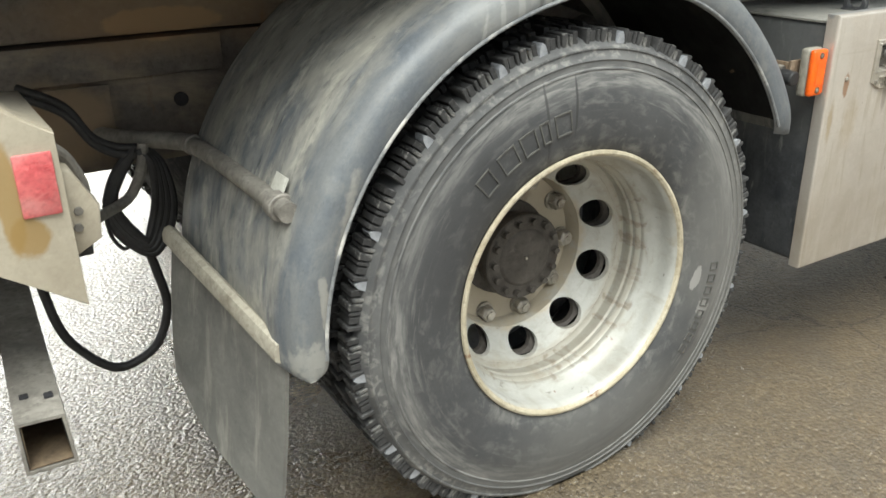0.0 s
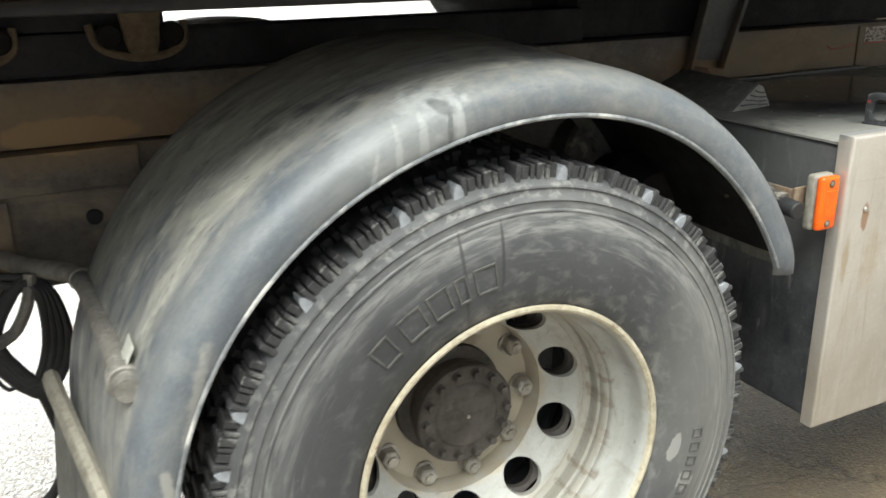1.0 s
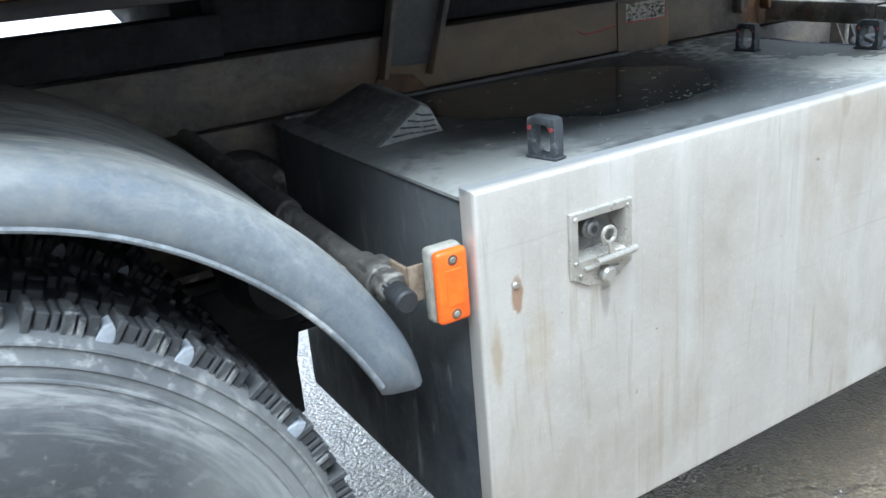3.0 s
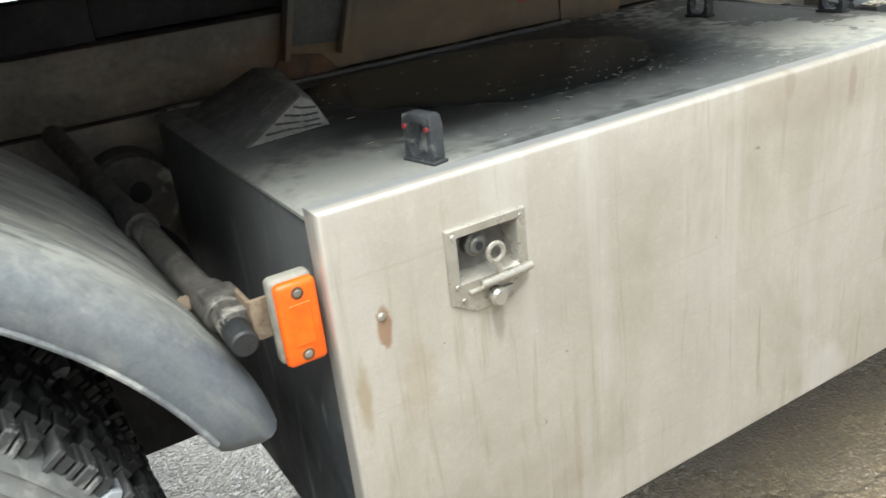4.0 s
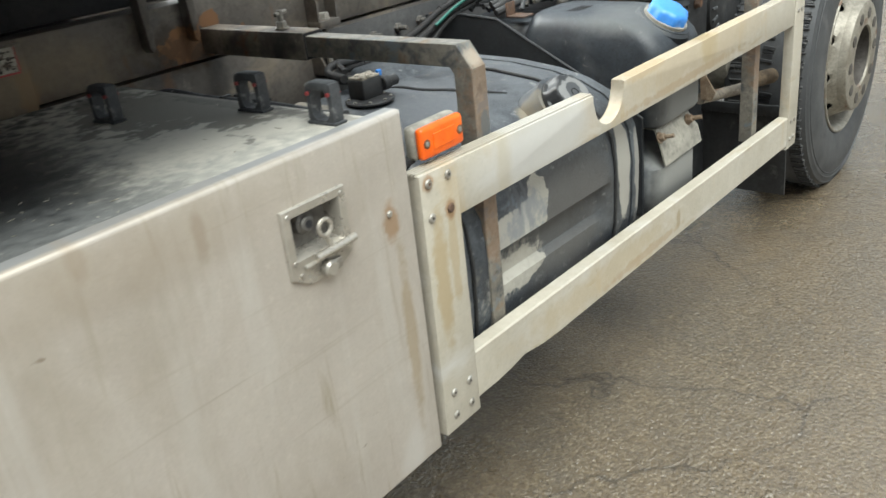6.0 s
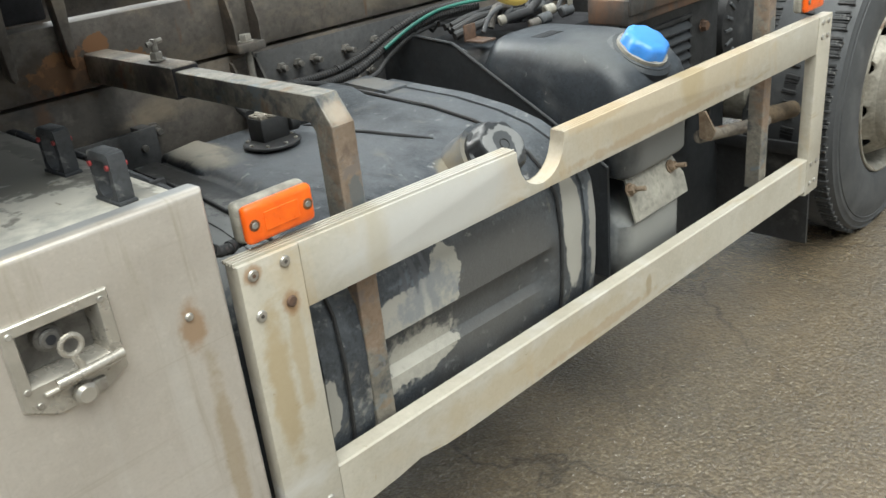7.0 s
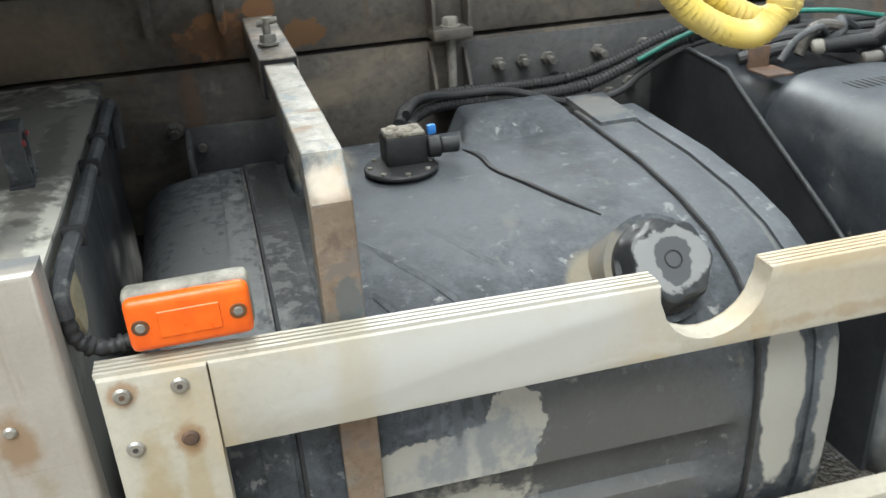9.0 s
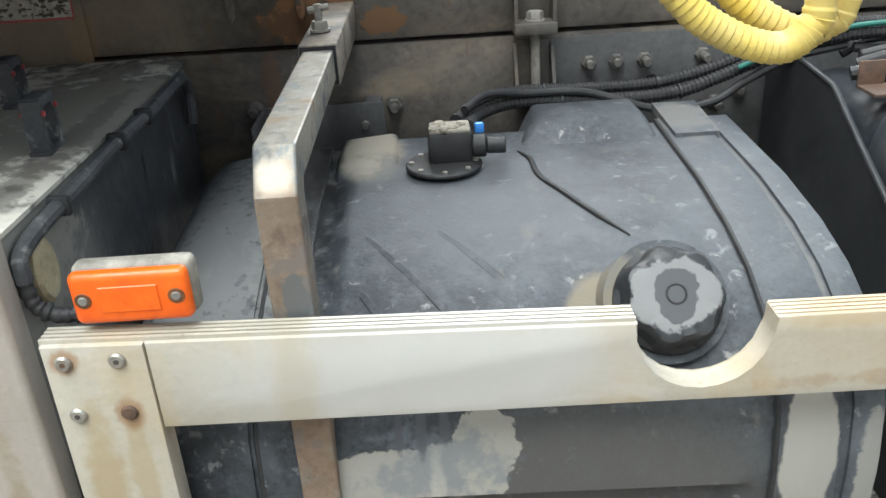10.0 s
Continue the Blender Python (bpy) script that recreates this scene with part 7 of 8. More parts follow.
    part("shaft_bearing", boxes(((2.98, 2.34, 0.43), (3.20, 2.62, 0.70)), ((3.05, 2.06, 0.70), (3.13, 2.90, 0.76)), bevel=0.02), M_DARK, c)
    part("prop_shaft", rod(bmesh.new(), (1.25, 2.48, 0.52), (4.9, 2.48, 0.72), 0.05, 20), M_GREASE, c)
    b = bmesh.new()
    loft(b, [[(1.775 + r * math.cos(q), y, 0.85 + r * math.sin(q)) for q in [2 * math.pi * j / 36 for j in range(36)]] for y, r in ((2.046, 0.088), (1.985, 0.088), (1.975, 0.080), (1.972, 0.03))])
    part("round_bracket", b, M_GREASE, c, "greasy round bracket bolted to the rail")
    part("bracket_hole", rod(bmesh.new(), (1.785, 1.973, 0.862), (1.785, 1.968, 0.862), 0.02, 18), M_DARK, c)
    part("spring_shield", box(bmesh.new(), (1.50, 1.905, 0.36), (1.79, 1.918, 0.72), 0.006), M_NEARBLACK, c, "black plate beside the inner wheel")
    part("spring_hanger", prism(bmesh.new(), [(1.60, 0.70), (1.81, 0.70), (1.815, 0.62), (1.79, 0.50), (1.72, 0.46), (1.66, 0.56)], "y", 1.90, 1.99, 0.006), M_DARK, c)
    # bracket work ahead of the urea tank
    b = box(bmesh.new(), (4.56, 1.512, 0.60), (5.06, 1.522, 0.93), 0.002)
    plate = part("bulkhead", b, M_BLACK, c, "black bracket plate with a louvred vent")
    part("lower_guard", box(bmesh.new(), (4.498, 1.60, 0.16), (5.30, 1.615, 0.61), 0.004), M_SHIELD, c, "black lower guard plate")
    part("bulkhead_web", box(bmesh.new(), (5.05, 1.522, 0.56), (5.062, 2.04, 0.93), 0.002), M_BLACK, c)
    part("vent_frame", boxes(((4.68, 1.504, 0.885), (4.90, 1.513, 0.897)), ((4.68, 1.504, 0.735), (4.90, 1.513, 0.747)), ((4.68, 1.504, 0.747), (4.692, 1.513, 0.885)), ((4.888, 1.504, 0.747), (4.90, 1.513, 0.885)), bevel=0.002), M_BLACK, plate)
    for k in range(5):
        z = 0.757 + 0.027 * k
        part("louvre", prism(bmesh.new(), [(1.512, z), (1.497, z - 0.006), (1.497, z - 0.002), (1.512, z + 0.016)], "x", 4.694, 4.886, 0.0), M_SHIELD, plate)
    part("rusty_beam", boxes(((4.54, 1.48, 0.930), (5.08, 1.60, 0.992)), ((4.54, 1.472, 0.955), (4.80, 1.48, 1.0)), bevel=0.005), M_FRAME, c, "black beam blotched with rust")
    for x, z in ((4.97, 0.849), (4.62, 0.90), (4.98, 0.63)):
        part("frame_bolt", hexagon(bmesh.new(), (x, 1.512, z), (0, -1, 0), 0.015, 0.014, 0.018), M_RUSTY, c)
    # ribbed bellows and dusty drum behind the far arm
    b = bmesh.new()
    rings = []
    for k, (y, r) in enumerate(((1.60, 0.03), (1.60, 0.115), (1.605, 0.125), (1.63, 0.128), (1.64, 0.118), (1.66, 0.118), (1.67, 0.128), (1.70, 0.128), (1.72, 0.10))):
        rings.append([(5.26 + 1.15 * r * math.cos(q), y - 0.08, 0.80 + 1.15 * r * math.sin(q)) for q in [2 * math.pi * j / 40 for j in range(40)]])
    loft(b, rings)
    drum = part("bellows", b, M_BLACK, c, "ribbed black rubber bellows")
    for j in range(20):
        q = 2 * math.pi * j / 20
        part("bellows_rib", box(bmesh.new(), (-0.004, -0.004, 0.085), (0.004, 0.002, 0.118), 0.001, 1, pose(5.26, 1.519, 0.80, 0, math.degrees(q), 0) @ Matrix.Scale(1.15, 4)), M_CLIP, drum)
    b = bmesh.new()
    loft(b, [[(5.44 + r * math.cos(q), y, 0.60 + r * math.sin(q)) for q in [2 * math.pi * j / 40 for j in range(40)]] for y, r in ((1.50, 0.06), (1.505, 0.12), (1.53, 0.15), (1.56, 0.158), (2.0, 0.158))])
    part("air_tank", b, M_LENSBACK, c, "dusty grey air tank")
    part("pressed_ear", prism(bmesh.new(), [(1.375, 0.585), (1.362, 0.612), (1.395, 0.665), (1.412, 0.660), (1.408, 0.588)], "x", 4.776, 4.784, 0.0), M_RUSTDUST, c)
    part("link_rod", tube(bmesh.new(), [(4.785, 1.415, 0.588), (4.86, 1.40, 0.580), (4.955, 1.365, 0.576), (5.05, 1.345, 0.572)], 0.018, 14), M_SLEEVE, c, "dusty brown link rod")
    part("link_end", tube(bmesh.new(), [(5.05, 1.36, 0.585), (5.10, 1.35, 0.575), (5.22, 1.34, 0.56)], 0.026, 14), M_MUD, c)
    part("pipe_end", tube(bmesh.new(), [(4.92, 1.44, 0.985), (4.92, 1.30, 0.985)], 0.02, 14), M_RUSTY, c)
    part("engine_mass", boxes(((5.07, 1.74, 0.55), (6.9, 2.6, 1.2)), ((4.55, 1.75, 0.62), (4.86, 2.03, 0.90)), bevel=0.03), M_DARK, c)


chassis()


# ---- tipper body above ----
def tipper_body():
    t = thing("tipper_body", (1.0, 2.48, 1.28), "orange tipper body with dark steel bottom beam", "truck body")
    part("side_wall", box(bmesh.new(), (-3.2, FACE, 1.312), (3.38, FACE + 0.05, 2.45), 0.006), M_BODY, t, "orange painted side wall")
    part("side_wall", box(bmesh.new(), (-3.2, 3.68, 1.312), (3.38, 3.73, 2.45), 0.006), M_BODY, t)
    part("head_wall", box(bmesh.new(), (3.33, FACE + 0.052, 1.365), (3.38, 3.678, 2.45), 0.006), M_BODY, t)
    for x in (1.043, 1.166):
        part("side_post", box(bmesh.new(), (x - 0.010, FACE - 0.010, 1.316), (x + 0.010, FACE - 0.001, 2.40), 0.003), M_BAR, t, "dirty white upright post")
    part("side_rib", box(bmesh.new(), (1.054, FACE - 0.006, 1.330), (1.155, FACE - 0.001, 1.337), 0.002), M_LENSBACK, t)
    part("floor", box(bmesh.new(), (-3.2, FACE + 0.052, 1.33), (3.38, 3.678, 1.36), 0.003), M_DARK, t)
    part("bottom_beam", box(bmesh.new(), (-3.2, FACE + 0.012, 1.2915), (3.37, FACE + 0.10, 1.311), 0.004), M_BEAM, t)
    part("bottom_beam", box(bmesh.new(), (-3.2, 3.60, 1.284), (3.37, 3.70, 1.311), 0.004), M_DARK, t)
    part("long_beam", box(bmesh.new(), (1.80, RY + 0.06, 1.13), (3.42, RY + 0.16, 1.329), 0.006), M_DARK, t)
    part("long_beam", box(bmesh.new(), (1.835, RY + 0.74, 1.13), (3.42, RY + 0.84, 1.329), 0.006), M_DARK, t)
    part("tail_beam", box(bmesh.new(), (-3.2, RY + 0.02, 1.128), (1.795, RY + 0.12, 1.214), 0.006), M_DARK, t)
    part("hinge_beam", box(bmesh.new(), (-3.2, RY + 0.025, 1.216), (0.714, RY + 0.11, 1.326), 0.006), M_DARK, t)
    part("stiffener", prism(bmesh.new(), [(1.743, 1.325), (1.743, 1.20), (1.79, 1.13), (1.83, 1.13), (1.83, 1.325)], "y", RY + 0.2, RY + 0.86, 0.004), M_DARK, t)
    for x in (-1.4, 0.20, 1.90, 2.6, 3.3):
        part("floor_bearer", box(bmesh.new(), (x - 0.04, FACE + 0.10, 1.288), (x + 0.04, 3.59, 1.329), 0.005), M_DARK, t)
    for x in (0.66, 0.33):
        lug = part("hinge_lug", loft(bmesh.new(), [[(x - w, y0, z), (x + w, y0, z), (x + w, 2.07, z), (x - w, 2.07, z)] for z, w, y0 in ((1.325, 0.044, 2.035), (1.25, 0.040, 2.030), (1.19, 0.032, 2.028), (1.168, 0.026, 2.034))]), M_MUD, t, "hinge lug caked with brown mud")
        for d in (-1, 1):
            part("boss", rod(bmesh.new(), (x + d * 0.062, 2.07, 1.205), (x + d * 0.062, 2.045, 1.205), 0.026, 20, 0.004), M_BEAM, lug)
        part("cradle", tube(bmesh.new(), curve([(x - 0.10, 2.062, 1.23), (x - 0.085, 2.058, 1.185), (x - 0.03, 2.055, 1.162), (x + 0.04, 2.055, 1.162), (x + 0.085, 2.058, 1.185), (x + 0.09, 2.062, 1.23)], 5), 0.009, 8), M_MUD, lug)
    part("cylinder", rod(bmesh.new(), (1.8, RY + 0.34, 1.06), (3.3, RY + 0.34, 1.12), 0.07, 24, 0.01), M_DARK, t)


tipper_body()


# ---- end panel, underrun tube and cables behind the wheel ----
def end_panel():
    e = thing("end_panel", (0.0, FACE, 0.72), "beige painted end panel with a faded red reflector", "panel")
    b = bmesh.new()
    prism(b, [(-0.30, 0.95), (-0.30, 1.10), (-0.02, 1.10), (0.095, 1.01), (0.137, 0.985), (0.140, 0.722), (0.03, 0.80), (-0.30, 0.86)], "y", FACE, FACE + 0.012, 0.002)
    part("panel", b, M_BEIGE, e)
    b = bmesh.new()
    sheet(b, [[(-0.30, y, 1.10 - 0.02 * k), (0.0, y, 1.095 - 0.02 * k), (0.10, y, 1.01 - 0.02 * k), (0.137, y, 0.988 - 0.01 * k)] for k, y in enumerate((FACE + 0.002, FACE + 0.2, FACE + 0.42))], lambda p: p + Vector((0, 0, -0.006)))
    part("lid", b, M_BEIGE, e, "dusty beige upper face")
    part("reflector", box(bmesh.new(), (0.078, FACE - 0.005, 0.872), (0.129, FACE + 0.001, 0.962), 0.003), M_RED, e, "faded red reflector")
    part("bracket", prism(bmesh.new(), [(0.120, 0.80), (0.144, 0.791), (0.179, 0.810), (0.184, 0.861), (0.174, 0.878), (0.152, 0.921), (0.120, 0.935)], "y", 1.270, 1.33, 0.005), M_BEIGE, e)
    part("bracket_arm", tube(bmesh.new(), curve([(0.135, 1.30, 0.95), (0.155, 1.32, 0.925), (0.172, 1.34, 0.88), (0.176, 1.36, 0.84)], 5), 0.010, 10), M_GALV, e)
    part("rubber_stop", box(bmesh.new(), (0.142, 1.30, 0.775), (0.168, 1.33, 0.795), 0.004), M_BLACK, e)
    for x, z in ((0.153, 0.859), (0.149, 0.834)):
        part("bolt", hexagon(bmesh.new(), (x, 1.27, z), (0, -1, 0), 0.007, 0.005), M_GALV, e)
    u = thing("underrun_tube", (0.04, 1.5, 0.50), "hollow grey square steel tube with an open end", "bar")
    b = bmesh.new()
    o = [(0.006, 0.492), (0.079, 0.490), (0.074, 0.578), (0.006, 0.581)]
    i = [(0.011, 0.497), (0.074, 0.495), (0.069, 0.573), (0.011, 0.576)]
    ro = [[b.verts.new((x + dx, y, z)) for x, z in p] for p, y, dx in ((o, 1.20, 0), (o, 2.02, 0.024), (i, 1.20, 0), (i, 1.60, 0.012))]
    for s, t in ((0, 1), (2, 3), (0, 2)):
        for k in range(4):
            b.faces.new((ro[s][k], ro[s][(k + 1) % 4], ro[t][(k + 1) % 4], ro[t][k]))
    b.faces.new(ro[1])
    b.faces.new(ro[3])
    tb = part("tube", b, M_GALV, u, smooth=0)
    part("lining", boxes(((0.0125, 1.203, 0.498), (0.073, 1.59, 0.500)), ((0.0125, 1.203, 0.500), (0.014, 1.59, 0.572)), ((0.0225, 1.595, 0.500), (0.078, 1.598, 0.570)), bevel=0.0003), M_MUD, tb, "brown mud inside the tube")
    for x, y in ((0.028, 1.275), (0.061, 1.262)):
        part("bolt_hole", box(bmesh.new(), (x - 0.007, y - 0.006, 0.577), (x + 0.006, y + 0.007, 0.5835), 0.001), M_DARK, tb)
    part("hanger", box(bmesh.new(), (0.0, 1.82, 0.580), (0.10, 1.99, 0.80), 0.006), M_DARK, u, "dark hanger plate")


end_panel()


def cable(name, pts, r, label, mat=M_CABLE, n=8, corrugated=False, cat="cable"):
    q = curve(pts, n)
    t = thing(name, q[0], label, cat)
    if corrugated:
        fine = []
        for a, b_ in zip(q, q[1:]):
            m = max(1, int((b_ - a).length / 0.0017))
            fine += [a.lerp(b_, k / m) for k in range(m)]
        fine.append(q[-1])
        L = len(fine) - 1
        part("conduit", tube(bmesh.new(), fine, lambda s: r * (1.0 if int(round(s * L)) % 4 < 2 else 0.86), 10), mat, t)
        for f in (0.28, 0.52, 0.76):
            k = int(f * L)
            part("cable_tie", tube(bmesh.new(), [fine[k], fine[k + 2]], r * 1.18, 12), mat, t)
    else:
        part("sheath", tube(bmesh.new(), q, r, 10), mat, t)
    return t


cable("hanging_cable", [(0.352, 1.885, 0.545), (0.369, 1.89, 0.468), (0.381, 1.90, 0.378), (0.352, 1.90, 0.295), (0.302, 1.90, 0.256), (0.242, 1.90, 0.251), (0.186, 1.91, 0.298), (0.144, 1.92, 0.368), (0.124, 1.93, 0.482), (0.115, 1.95, 0.60)], 0.0108, "black cable hanging in a loop behind the mud flap")
for k in range(4):
    d = 0.0125 * k
    cable("coiled_cable", [(0.375 - 0.004 * k, 1.885 - 0.006 * k, 0.775), (0.408 - 0.6 * d, 1.875 - 0.004 * k, 0.738), (0.424 - d, 1.872, 0.66), (0.412 - d, 1.872 + 0.004 * k, 0.588 + 0.3 * d), (0.368 - 0.4 * d, 1.87, 0.530 + 0.9 * d), (0.325 + 0.1 * d, 1.872, 0.552 + d), (0.290 + 0.3 * d, 1.88, 0.603 + d), (0.285 + 0.5 * d, 1.888, 0.66 + 0.5 * d), (0.315 + 0.4 * d, 1.892, 0.725), (0.362, 1.888, 0.772)], 0.0098, "black cables tied in a hanging bundle", n=7)
cable("thin_cable", [(0.278, 1.88, 0.66), (0.277, 1.878, 0.61), (0.285, 1.876, 0.575), (0.302, 1.874, 0.552), (0.322, 1.872, 0.560)], 0.0045, "thin black cable looped beside the bundle")
for k, (d, r) in enumerate(((0.0, 0.010), (0.017, 0.008))):
    cable("supply_cable", [(0.16, 1.96, 0.90 + d), (0.218, 1.91, 0.876 + d), (0.248, 1.90, 0.848 + d), (0.279, 1.90, 0.797 + 0.8 * d), (0.318, 1.895, 0.767 + d), (0.36, 1.89, 0.758 + d), (0.398, 1.885, 0.760 + d)], r, "black supply cable along the chassis")
cable("air_hose", [(0.13, 1.46, 0.755), (0.19, 1.62, 0.705), (0.258, 1.79, 0.668), (0.322, 1.86, 0.668), (0.350, 1.862, 0.702), (0.368, 1.865, 0.745), (0.376, 1.87, 0.785)], 0.012, "grey air hose with a tied bend", M_GALV)

# ---- conduits and hoses between the tanks ----
cable("wiring_conduit", [(3.672, 1.80, 0.900), (3.69, 1.88, 0.892), (3.74, 1.92, 0.897), (3.81, 1.935, 0.895), (3.93, 1.935, 0.889), (4.035, 1.935, 0.895), (4.105, 1.935, 0.916), (4.19, 1.93, 0.949), (4.30, 1.90, 0.982), (4.42, 1.86, 0.99)], 0.0115, "black corrugated wiring conduit", corrugated=True)
cable("wiring_conduit", [(3.655, 1.82, 0.905), (3.69, 1.91, 0.905), (3.76, 1.955, 0.908), (3.88, 1.965, 0.903), (4.0, 1.962, 0.905), (4.10, 1.96, 0.926), (4.20, 1.955, 0.962), (4.30, 1.93, 0.992), (4.40, 1.90, 0.998)], 0.0105, "black corrugated wiring conduit", corrugated=True)
cable("fuel_hose", [(3.67, 1.83, 0.918), (3.71, 1.89, 0.924), (3.78, 1.925, 0.912), (3.88, 1.93, 0.906), (4.0, 1.918, 0.872), (4.09, 1.92, 0.878), (4.15, 1.93, 0.908), (4.22, 1.92, 0.945), (4.30, 1.905, 0.965)], 0.007, "black rubber fuel hose")
cable("striped_hose", [(4.13, 1.918, 0.934), (4.22, 1.905, 0.974), (4.32, 1.885, 1.0), (4.45, 1.83, 1.005), (4.55, 1.80, 0.99)], 0.0045, "thin green-striped black rubber hose", M_GREEN)
for k in range(7):
    a = 0.37 * k
    cable("pipe", [(4.26 + 0.05 * math.sin(a), 1.80 + 0.02 * k, 0.945 + 0.008 * (k % 3)), (4.36, 1.77 + 0.025 * k, 0.965 + 0.012 * math.sin(3 * a)), (4.46 + 0.02 * k, 1.75 + 0.03 * k, 0.955 + 0.01 * (k % 2)), (4.62 + 0.03 * k, 1.78 + 0.02 * k, 0.96)], 0.011 - 0.0006 * k, "black air pipes above the urea tank", n=5, cat="pipe")

rnd = random.Random(9)
for k in range(7):
    x, y = 4.30 + 0.05 * k, 1.74 + 0.02 * (k % 3)
    cable("pipe", [(x, y, 0.95), (x + 0.03, y + rnd.uniform(-0.02, 0.03), 0.975 + rnd.uniform(0, 0.02)), (x + 0.08, y + rnd.uniform(0, 0.06), 0.985 + rnd.uniform(-0.01, 0.015)), (x + 0.13, y + 0.06, 0.96), (x + 0.15, y + 0.12, 0.95)], rnd.choice((0.006, 0.008, 0.010)), "small bent black pipe above the urea tank", rnd.choice((M_CABLE, M_CLIP, M_GREASE)), n=5, cat="pipe")


def pipe_fittings():
    f = thing("pipe_fittings", (4.42, 1.76, 0.93), "cluster of dusty pale pipe fittings above the urea tank", "fitting")
    for x, y, z, r, L, mat in ((4.36, 1.74, 0.965, 0.013, 0.016, M_LENSBACK), (4.378, 1.74, 0.966, 0.012, 0.10, M_CABLE), (4.52, 1.72, 0.962, 0.014, 0.03, M_LENSBACK), (4.55, 1.69, 0.955, 0.015, 0.035, M_CLIP), (4.47, 1.70, 0.95, 0.014, 0.035, M_CLIP), (4.43, 1.70, 0.945, 0.012, 0.03, M_GREASE), (4.50, 1.755, 0.97, 0.012, 0.05, M_CLIP)):
        part("union", rod(bmesh.new(), (x, y, z), (x + L, y - 0.01, z + 0.004), r, 14, 0.003), mat, f)
    part("eyelet", box(bmesh.new(), (4.565, 1.675, 0.97), (4.585, 1.68, 1.01), 0.002), M_LENSBACK, f)
    part("copper_bracket", boxes(((4.25, 1.70, 0.935), (4.30, 1.76, 0.94)), ((4.25, 1.755, 0.935), (4.29, 1.76, 0.975)), bevel=0.001), M_RUSTY, f, "copper-brown bracket")


pipe_fittings()


def yellow_hose():
    h = thing("spiral_hoses", (4.05, 1.5, 1.07), "pair of yellow spiral-wrapped hoses hanging in a loop", "hose")
    for pts in ([(3.80, 1.335, 1.30), (3.835, 1.335, 1.19), (3.862, 1.335, 1.150), (3.890, 1.335, 1.128), (3.925, 1.335, 1.111), (3.957, 1.335, 1.106), (3.980, 1.335, 1.122), (3.988, 1.337, 1.150), (3.99, 1.34, 1.30)],
                [(3.86, 1.372, 1.30), (3.885, 1.372, 1.20), (3.912, 1.372, 1.156), (3.945, 1.372, 1.130), (3.982, 1.370, 1.112), (4.010, 1.370, 1.118), (4.026, 1.37, 1.145), (4.03, 1.372, 1.30)]):
        path = curve(pts, 36)
        L = len(path) - 1
        part("hose", tube(bmesh.new(), path, lambda s: 0.0145 + 0.0016 * ((s * L / 8.0) % 1.0), 16), M_YELLOW, h, smooth=60)


yellow_hose()

# ---- wiring and oval stop beside the lamp, front flap ----
lc = cable("lamp_cable", [(3.218, 1.915, 0.90), (3.219, 1.925, 0.955), (3.220, 1.88, 0.981), (3.219, 1.74, 0.978), (3.219, 1.585, 0.981), (3.219, 1.41, 0.976), (3.216, 1.33, 0.972), (3.2115, 1.288, 0.960), (3.2115, 1.2825, 0.935)], 0.0092, "taped black cable to the marker lamp", M_CLIP)
for y, z in ((1.69, 0.979), (1.575, 0.981), (1.38, 0.975)):
    part("cable_tie", box(bmesh.new(), (3.207, y - 0.005, z - 0.011), (3.231, y + 0.005, z + 0.0125), 0.003), M_CABLE, lc)
cable("lamp_conduit", [(3.2115, 1.2825, 0.938), (3.215, 1.281, 0.915), (3.226, 1.281, 0.902), (3.248, 1.284, 0.896), (3.30, 1.30, 0.898)], 0.0085, "short black corrugated conduit under the marker lamp", corrugated=True)
b_ = thing("oval_pad", (3.225, 1.315, 0.93), "cream oval plastic pad on the end of the tool box", "pad")
bm = bmesh.new()
loft(bm, [[(x, 1.322 + 0.024 * s * math.cos(a), 0.930 + 0.037 * s * math.sin(a)) for a in [2 * math.pi * k / 24 for k in range(24)]] for x, s in ((3.20, 1.0), (3.216, 1.0), (3.220, 0.85))])
part("pad", bm, M_PAD, b_)
ff = thing("front_flap", (5.40, 1.4, 0.12), "black rubber flap behind the front wheel", "mud flap")
bm = bmesh.new()
sheet(bm, [[(5.26 + 0.02 * t, 1.29 + 0.36 * u, 0.44 - 0.34 * t) for u in (0, 0.25, 0.5, 0.75, 1)] for t in [k / 6 for k in range(7)]], lambda p: p + Vector((0.012, 0, 0)))
part("flap", bm, M_BLACK, ff)
part("clamp_strip", box(bmesh.new(), (5.246, 1.29, 0.405), (5.258, 1.65, 0.445), 0.002), M_BLACK, ff)

# ---- plain wall added out of view behind the camera to cut low sky light ----
M_WALL = material("rendered_wall", (0.36, 0.35, 0.33), (0.27, 0.26, 0.245), (0.7, 0.9), grain=30, coarse=1.5, bump=0.1)
wall = setting("sky_blocking_wall", box(bmesh.new(), (-22, -11.3, 0), (30, -11.0, 5.5)), M_WALL, "plain grey wall added out of view to cut sky light", "wall", smooth=0)

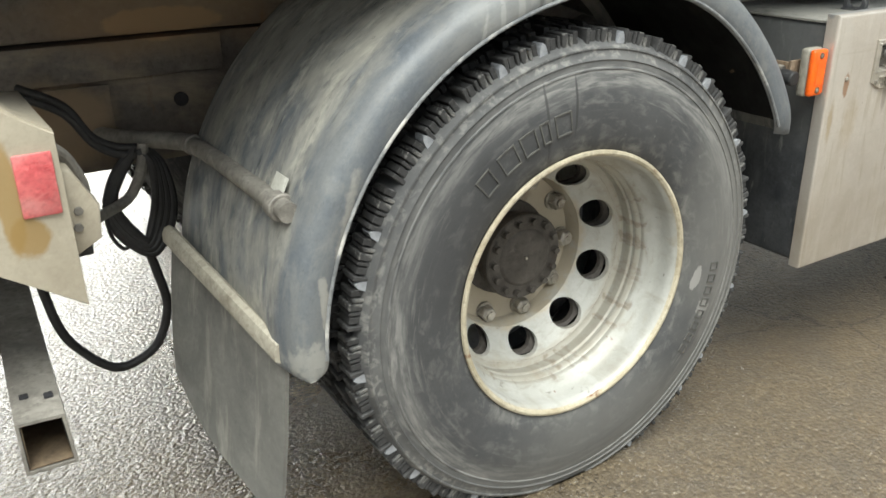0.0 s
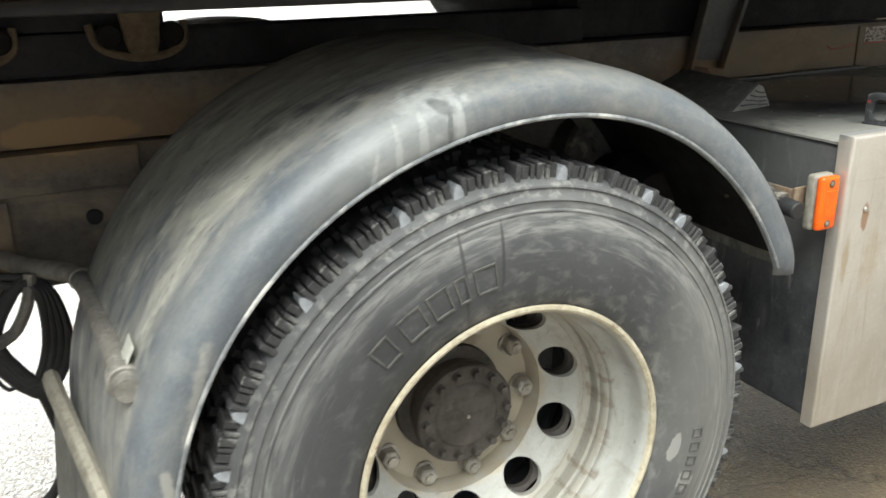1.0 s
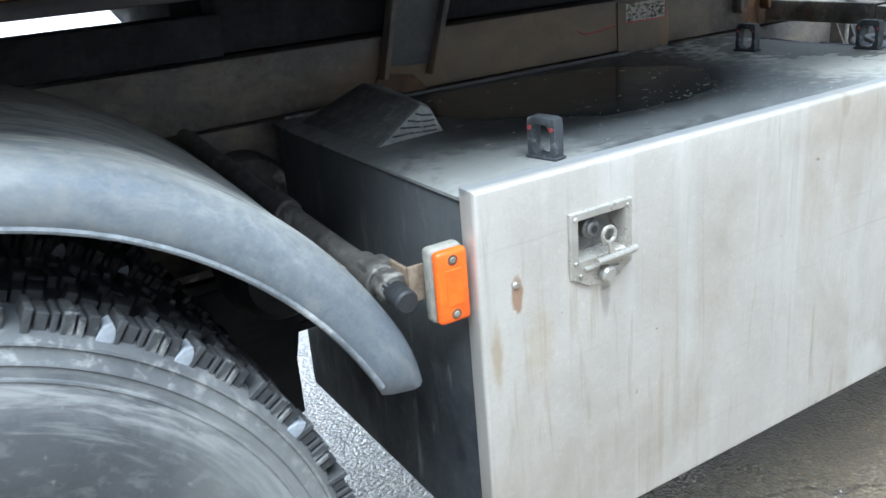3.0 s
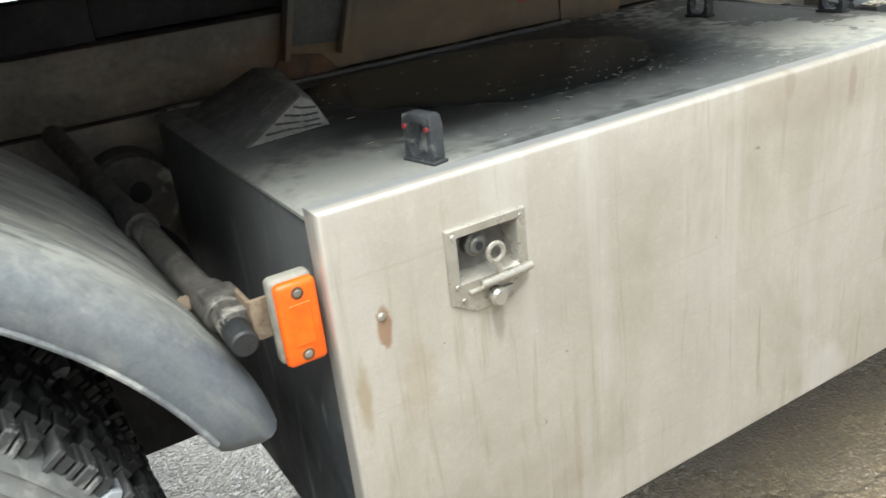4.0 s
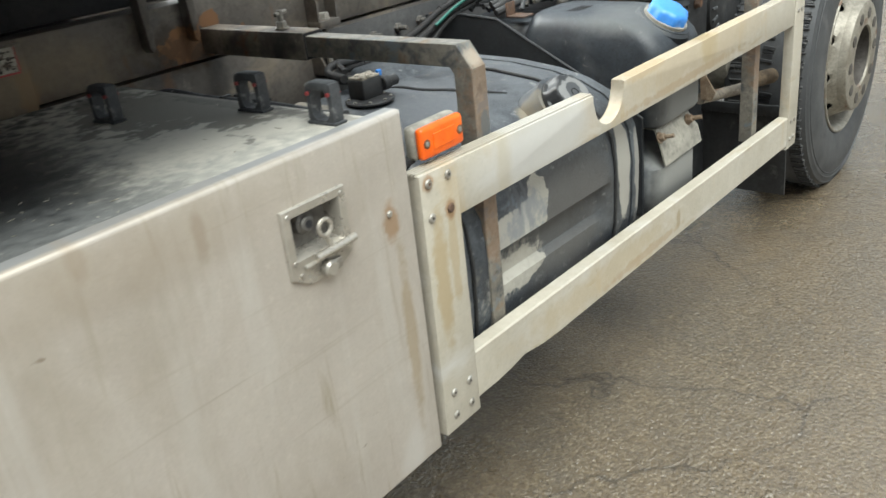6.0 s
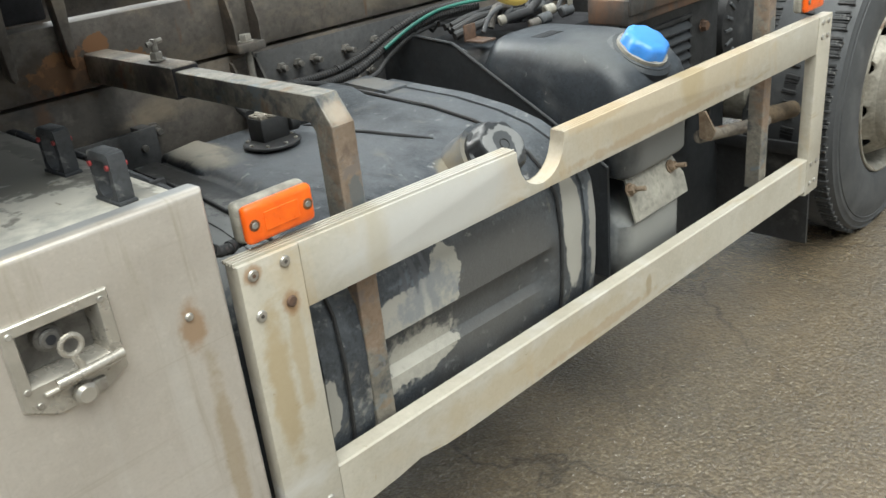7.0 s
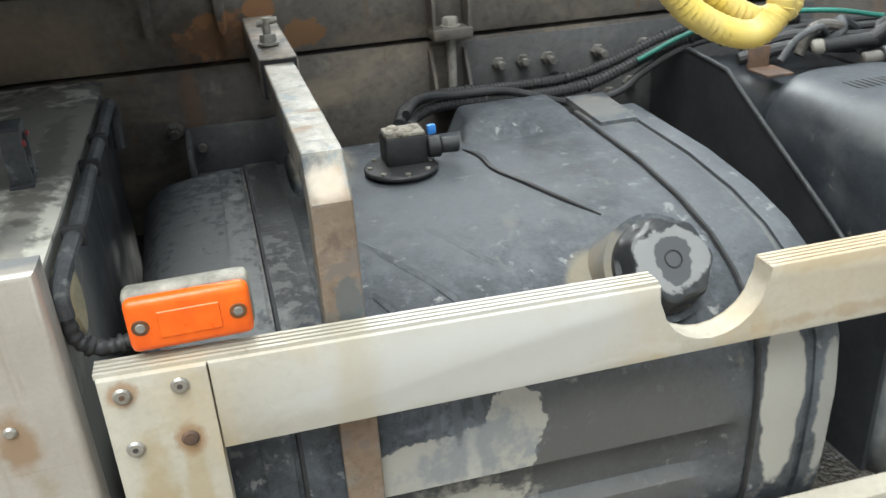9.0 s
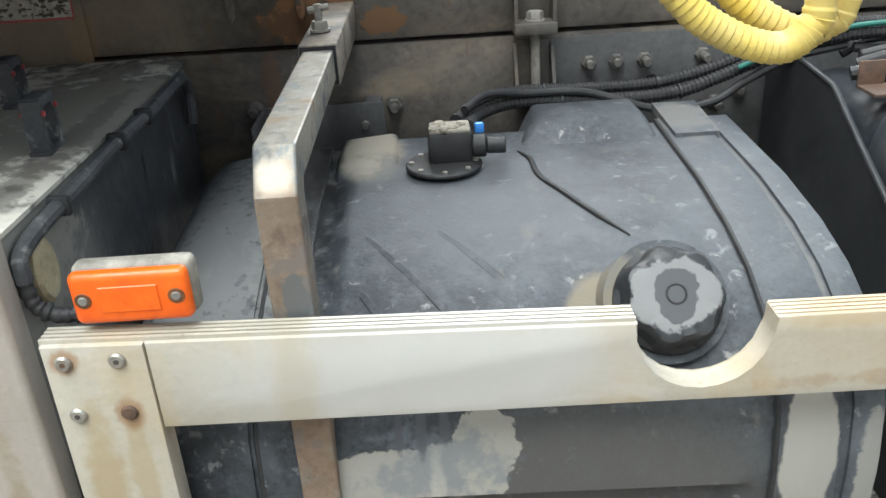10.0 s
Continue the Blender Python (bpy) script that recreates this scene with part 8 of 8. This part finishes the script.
# ---- rain water standing on the sagging lid ----
M_WATER = material("dirty_water", (0.032, 0.038, 0.038), (0.022, 0.028, 0.029), (0.16, 0.24), mottle=0.2, grain=30, coarse=7, bump=0.0)


def puddle():
    p = thing("puddle", (2.47, 1.72, ZL - 0.009), "dark puddle of rain water standing on the lid", "puddle")
    rim = []
    for k in range(160):
        a = 2 * math.pi * k / 160
        r = 1 - 0.10 * math.sin(2 * a) + 0.05 * math.sin(3 * a + 0.4) + 0.025 * math.sin(7 * a + 2) + 0.015 * math.sin(13 * a) + 0.012 * math.sin(23 * a + 1)
        x, y = 2.43 + 0.35 * r * math.cos(a), 1.745 + 0.25 * r * math.sin(a)
        rim.append((x, min(y, 1.985)))
    rings = [[(2.43 + (x - 2.43) * f, 1.745 + (y - 1.745) * f, lid_z_at(2.43 + (x - 2.43) * f, 1.745 + (y - 1.745) * f) + h) for x, y in rim] for f, h in ((1.0, -0.0006), (0.97, 0.0001), (0.93, 0.0006), (0.85, 0.0010), (0.7, 0.0010), (0.4, 0.0010), (0.15, 0.0010))]
    part("water", loft(bmesh.new(), rings), M_WATER, p, smooth=60)


puddle()

# ---- dry leaf bits and grit on the tool box lid ----
M_BIT = material("straw_bits", (0.5, 0.47, 0.39), (0.3, 0.27, 0.21), (0.6, 0.8))
bm = bmesh.new()
rnd = random.Random(4)
for k in range(230):
    x, y = rnd.uniform(X0 + 0.05, X1 - 0.05), rnd.uniform(FACE + 0.05, 1.95)
    if k > 150:                    # drifted together where the water ends
        x, y = rnd.gauss(2.62, 0.10), rnd.gauss(1.52, 0.06)
    L, w, a = rnd.choice((0.0012, 0.0016, 0.002, 0.003, 0.006)), rnd.uniform(0.0004, 0.0008), rnd.uniform(0, 180)
    box(bm, (-L, -w, 0), (L, w, 0.0008), 0, 1, pose(x, y, lid_z_at(x, y) + 0.0009, rnd.uniform(-4, 4), rnd.uniform(-4, 4), a))
bits = setting("straw_bits", bm, M_BIT, "pale straw bits scattered on the tool box lid", "debris", "stuff", 0)
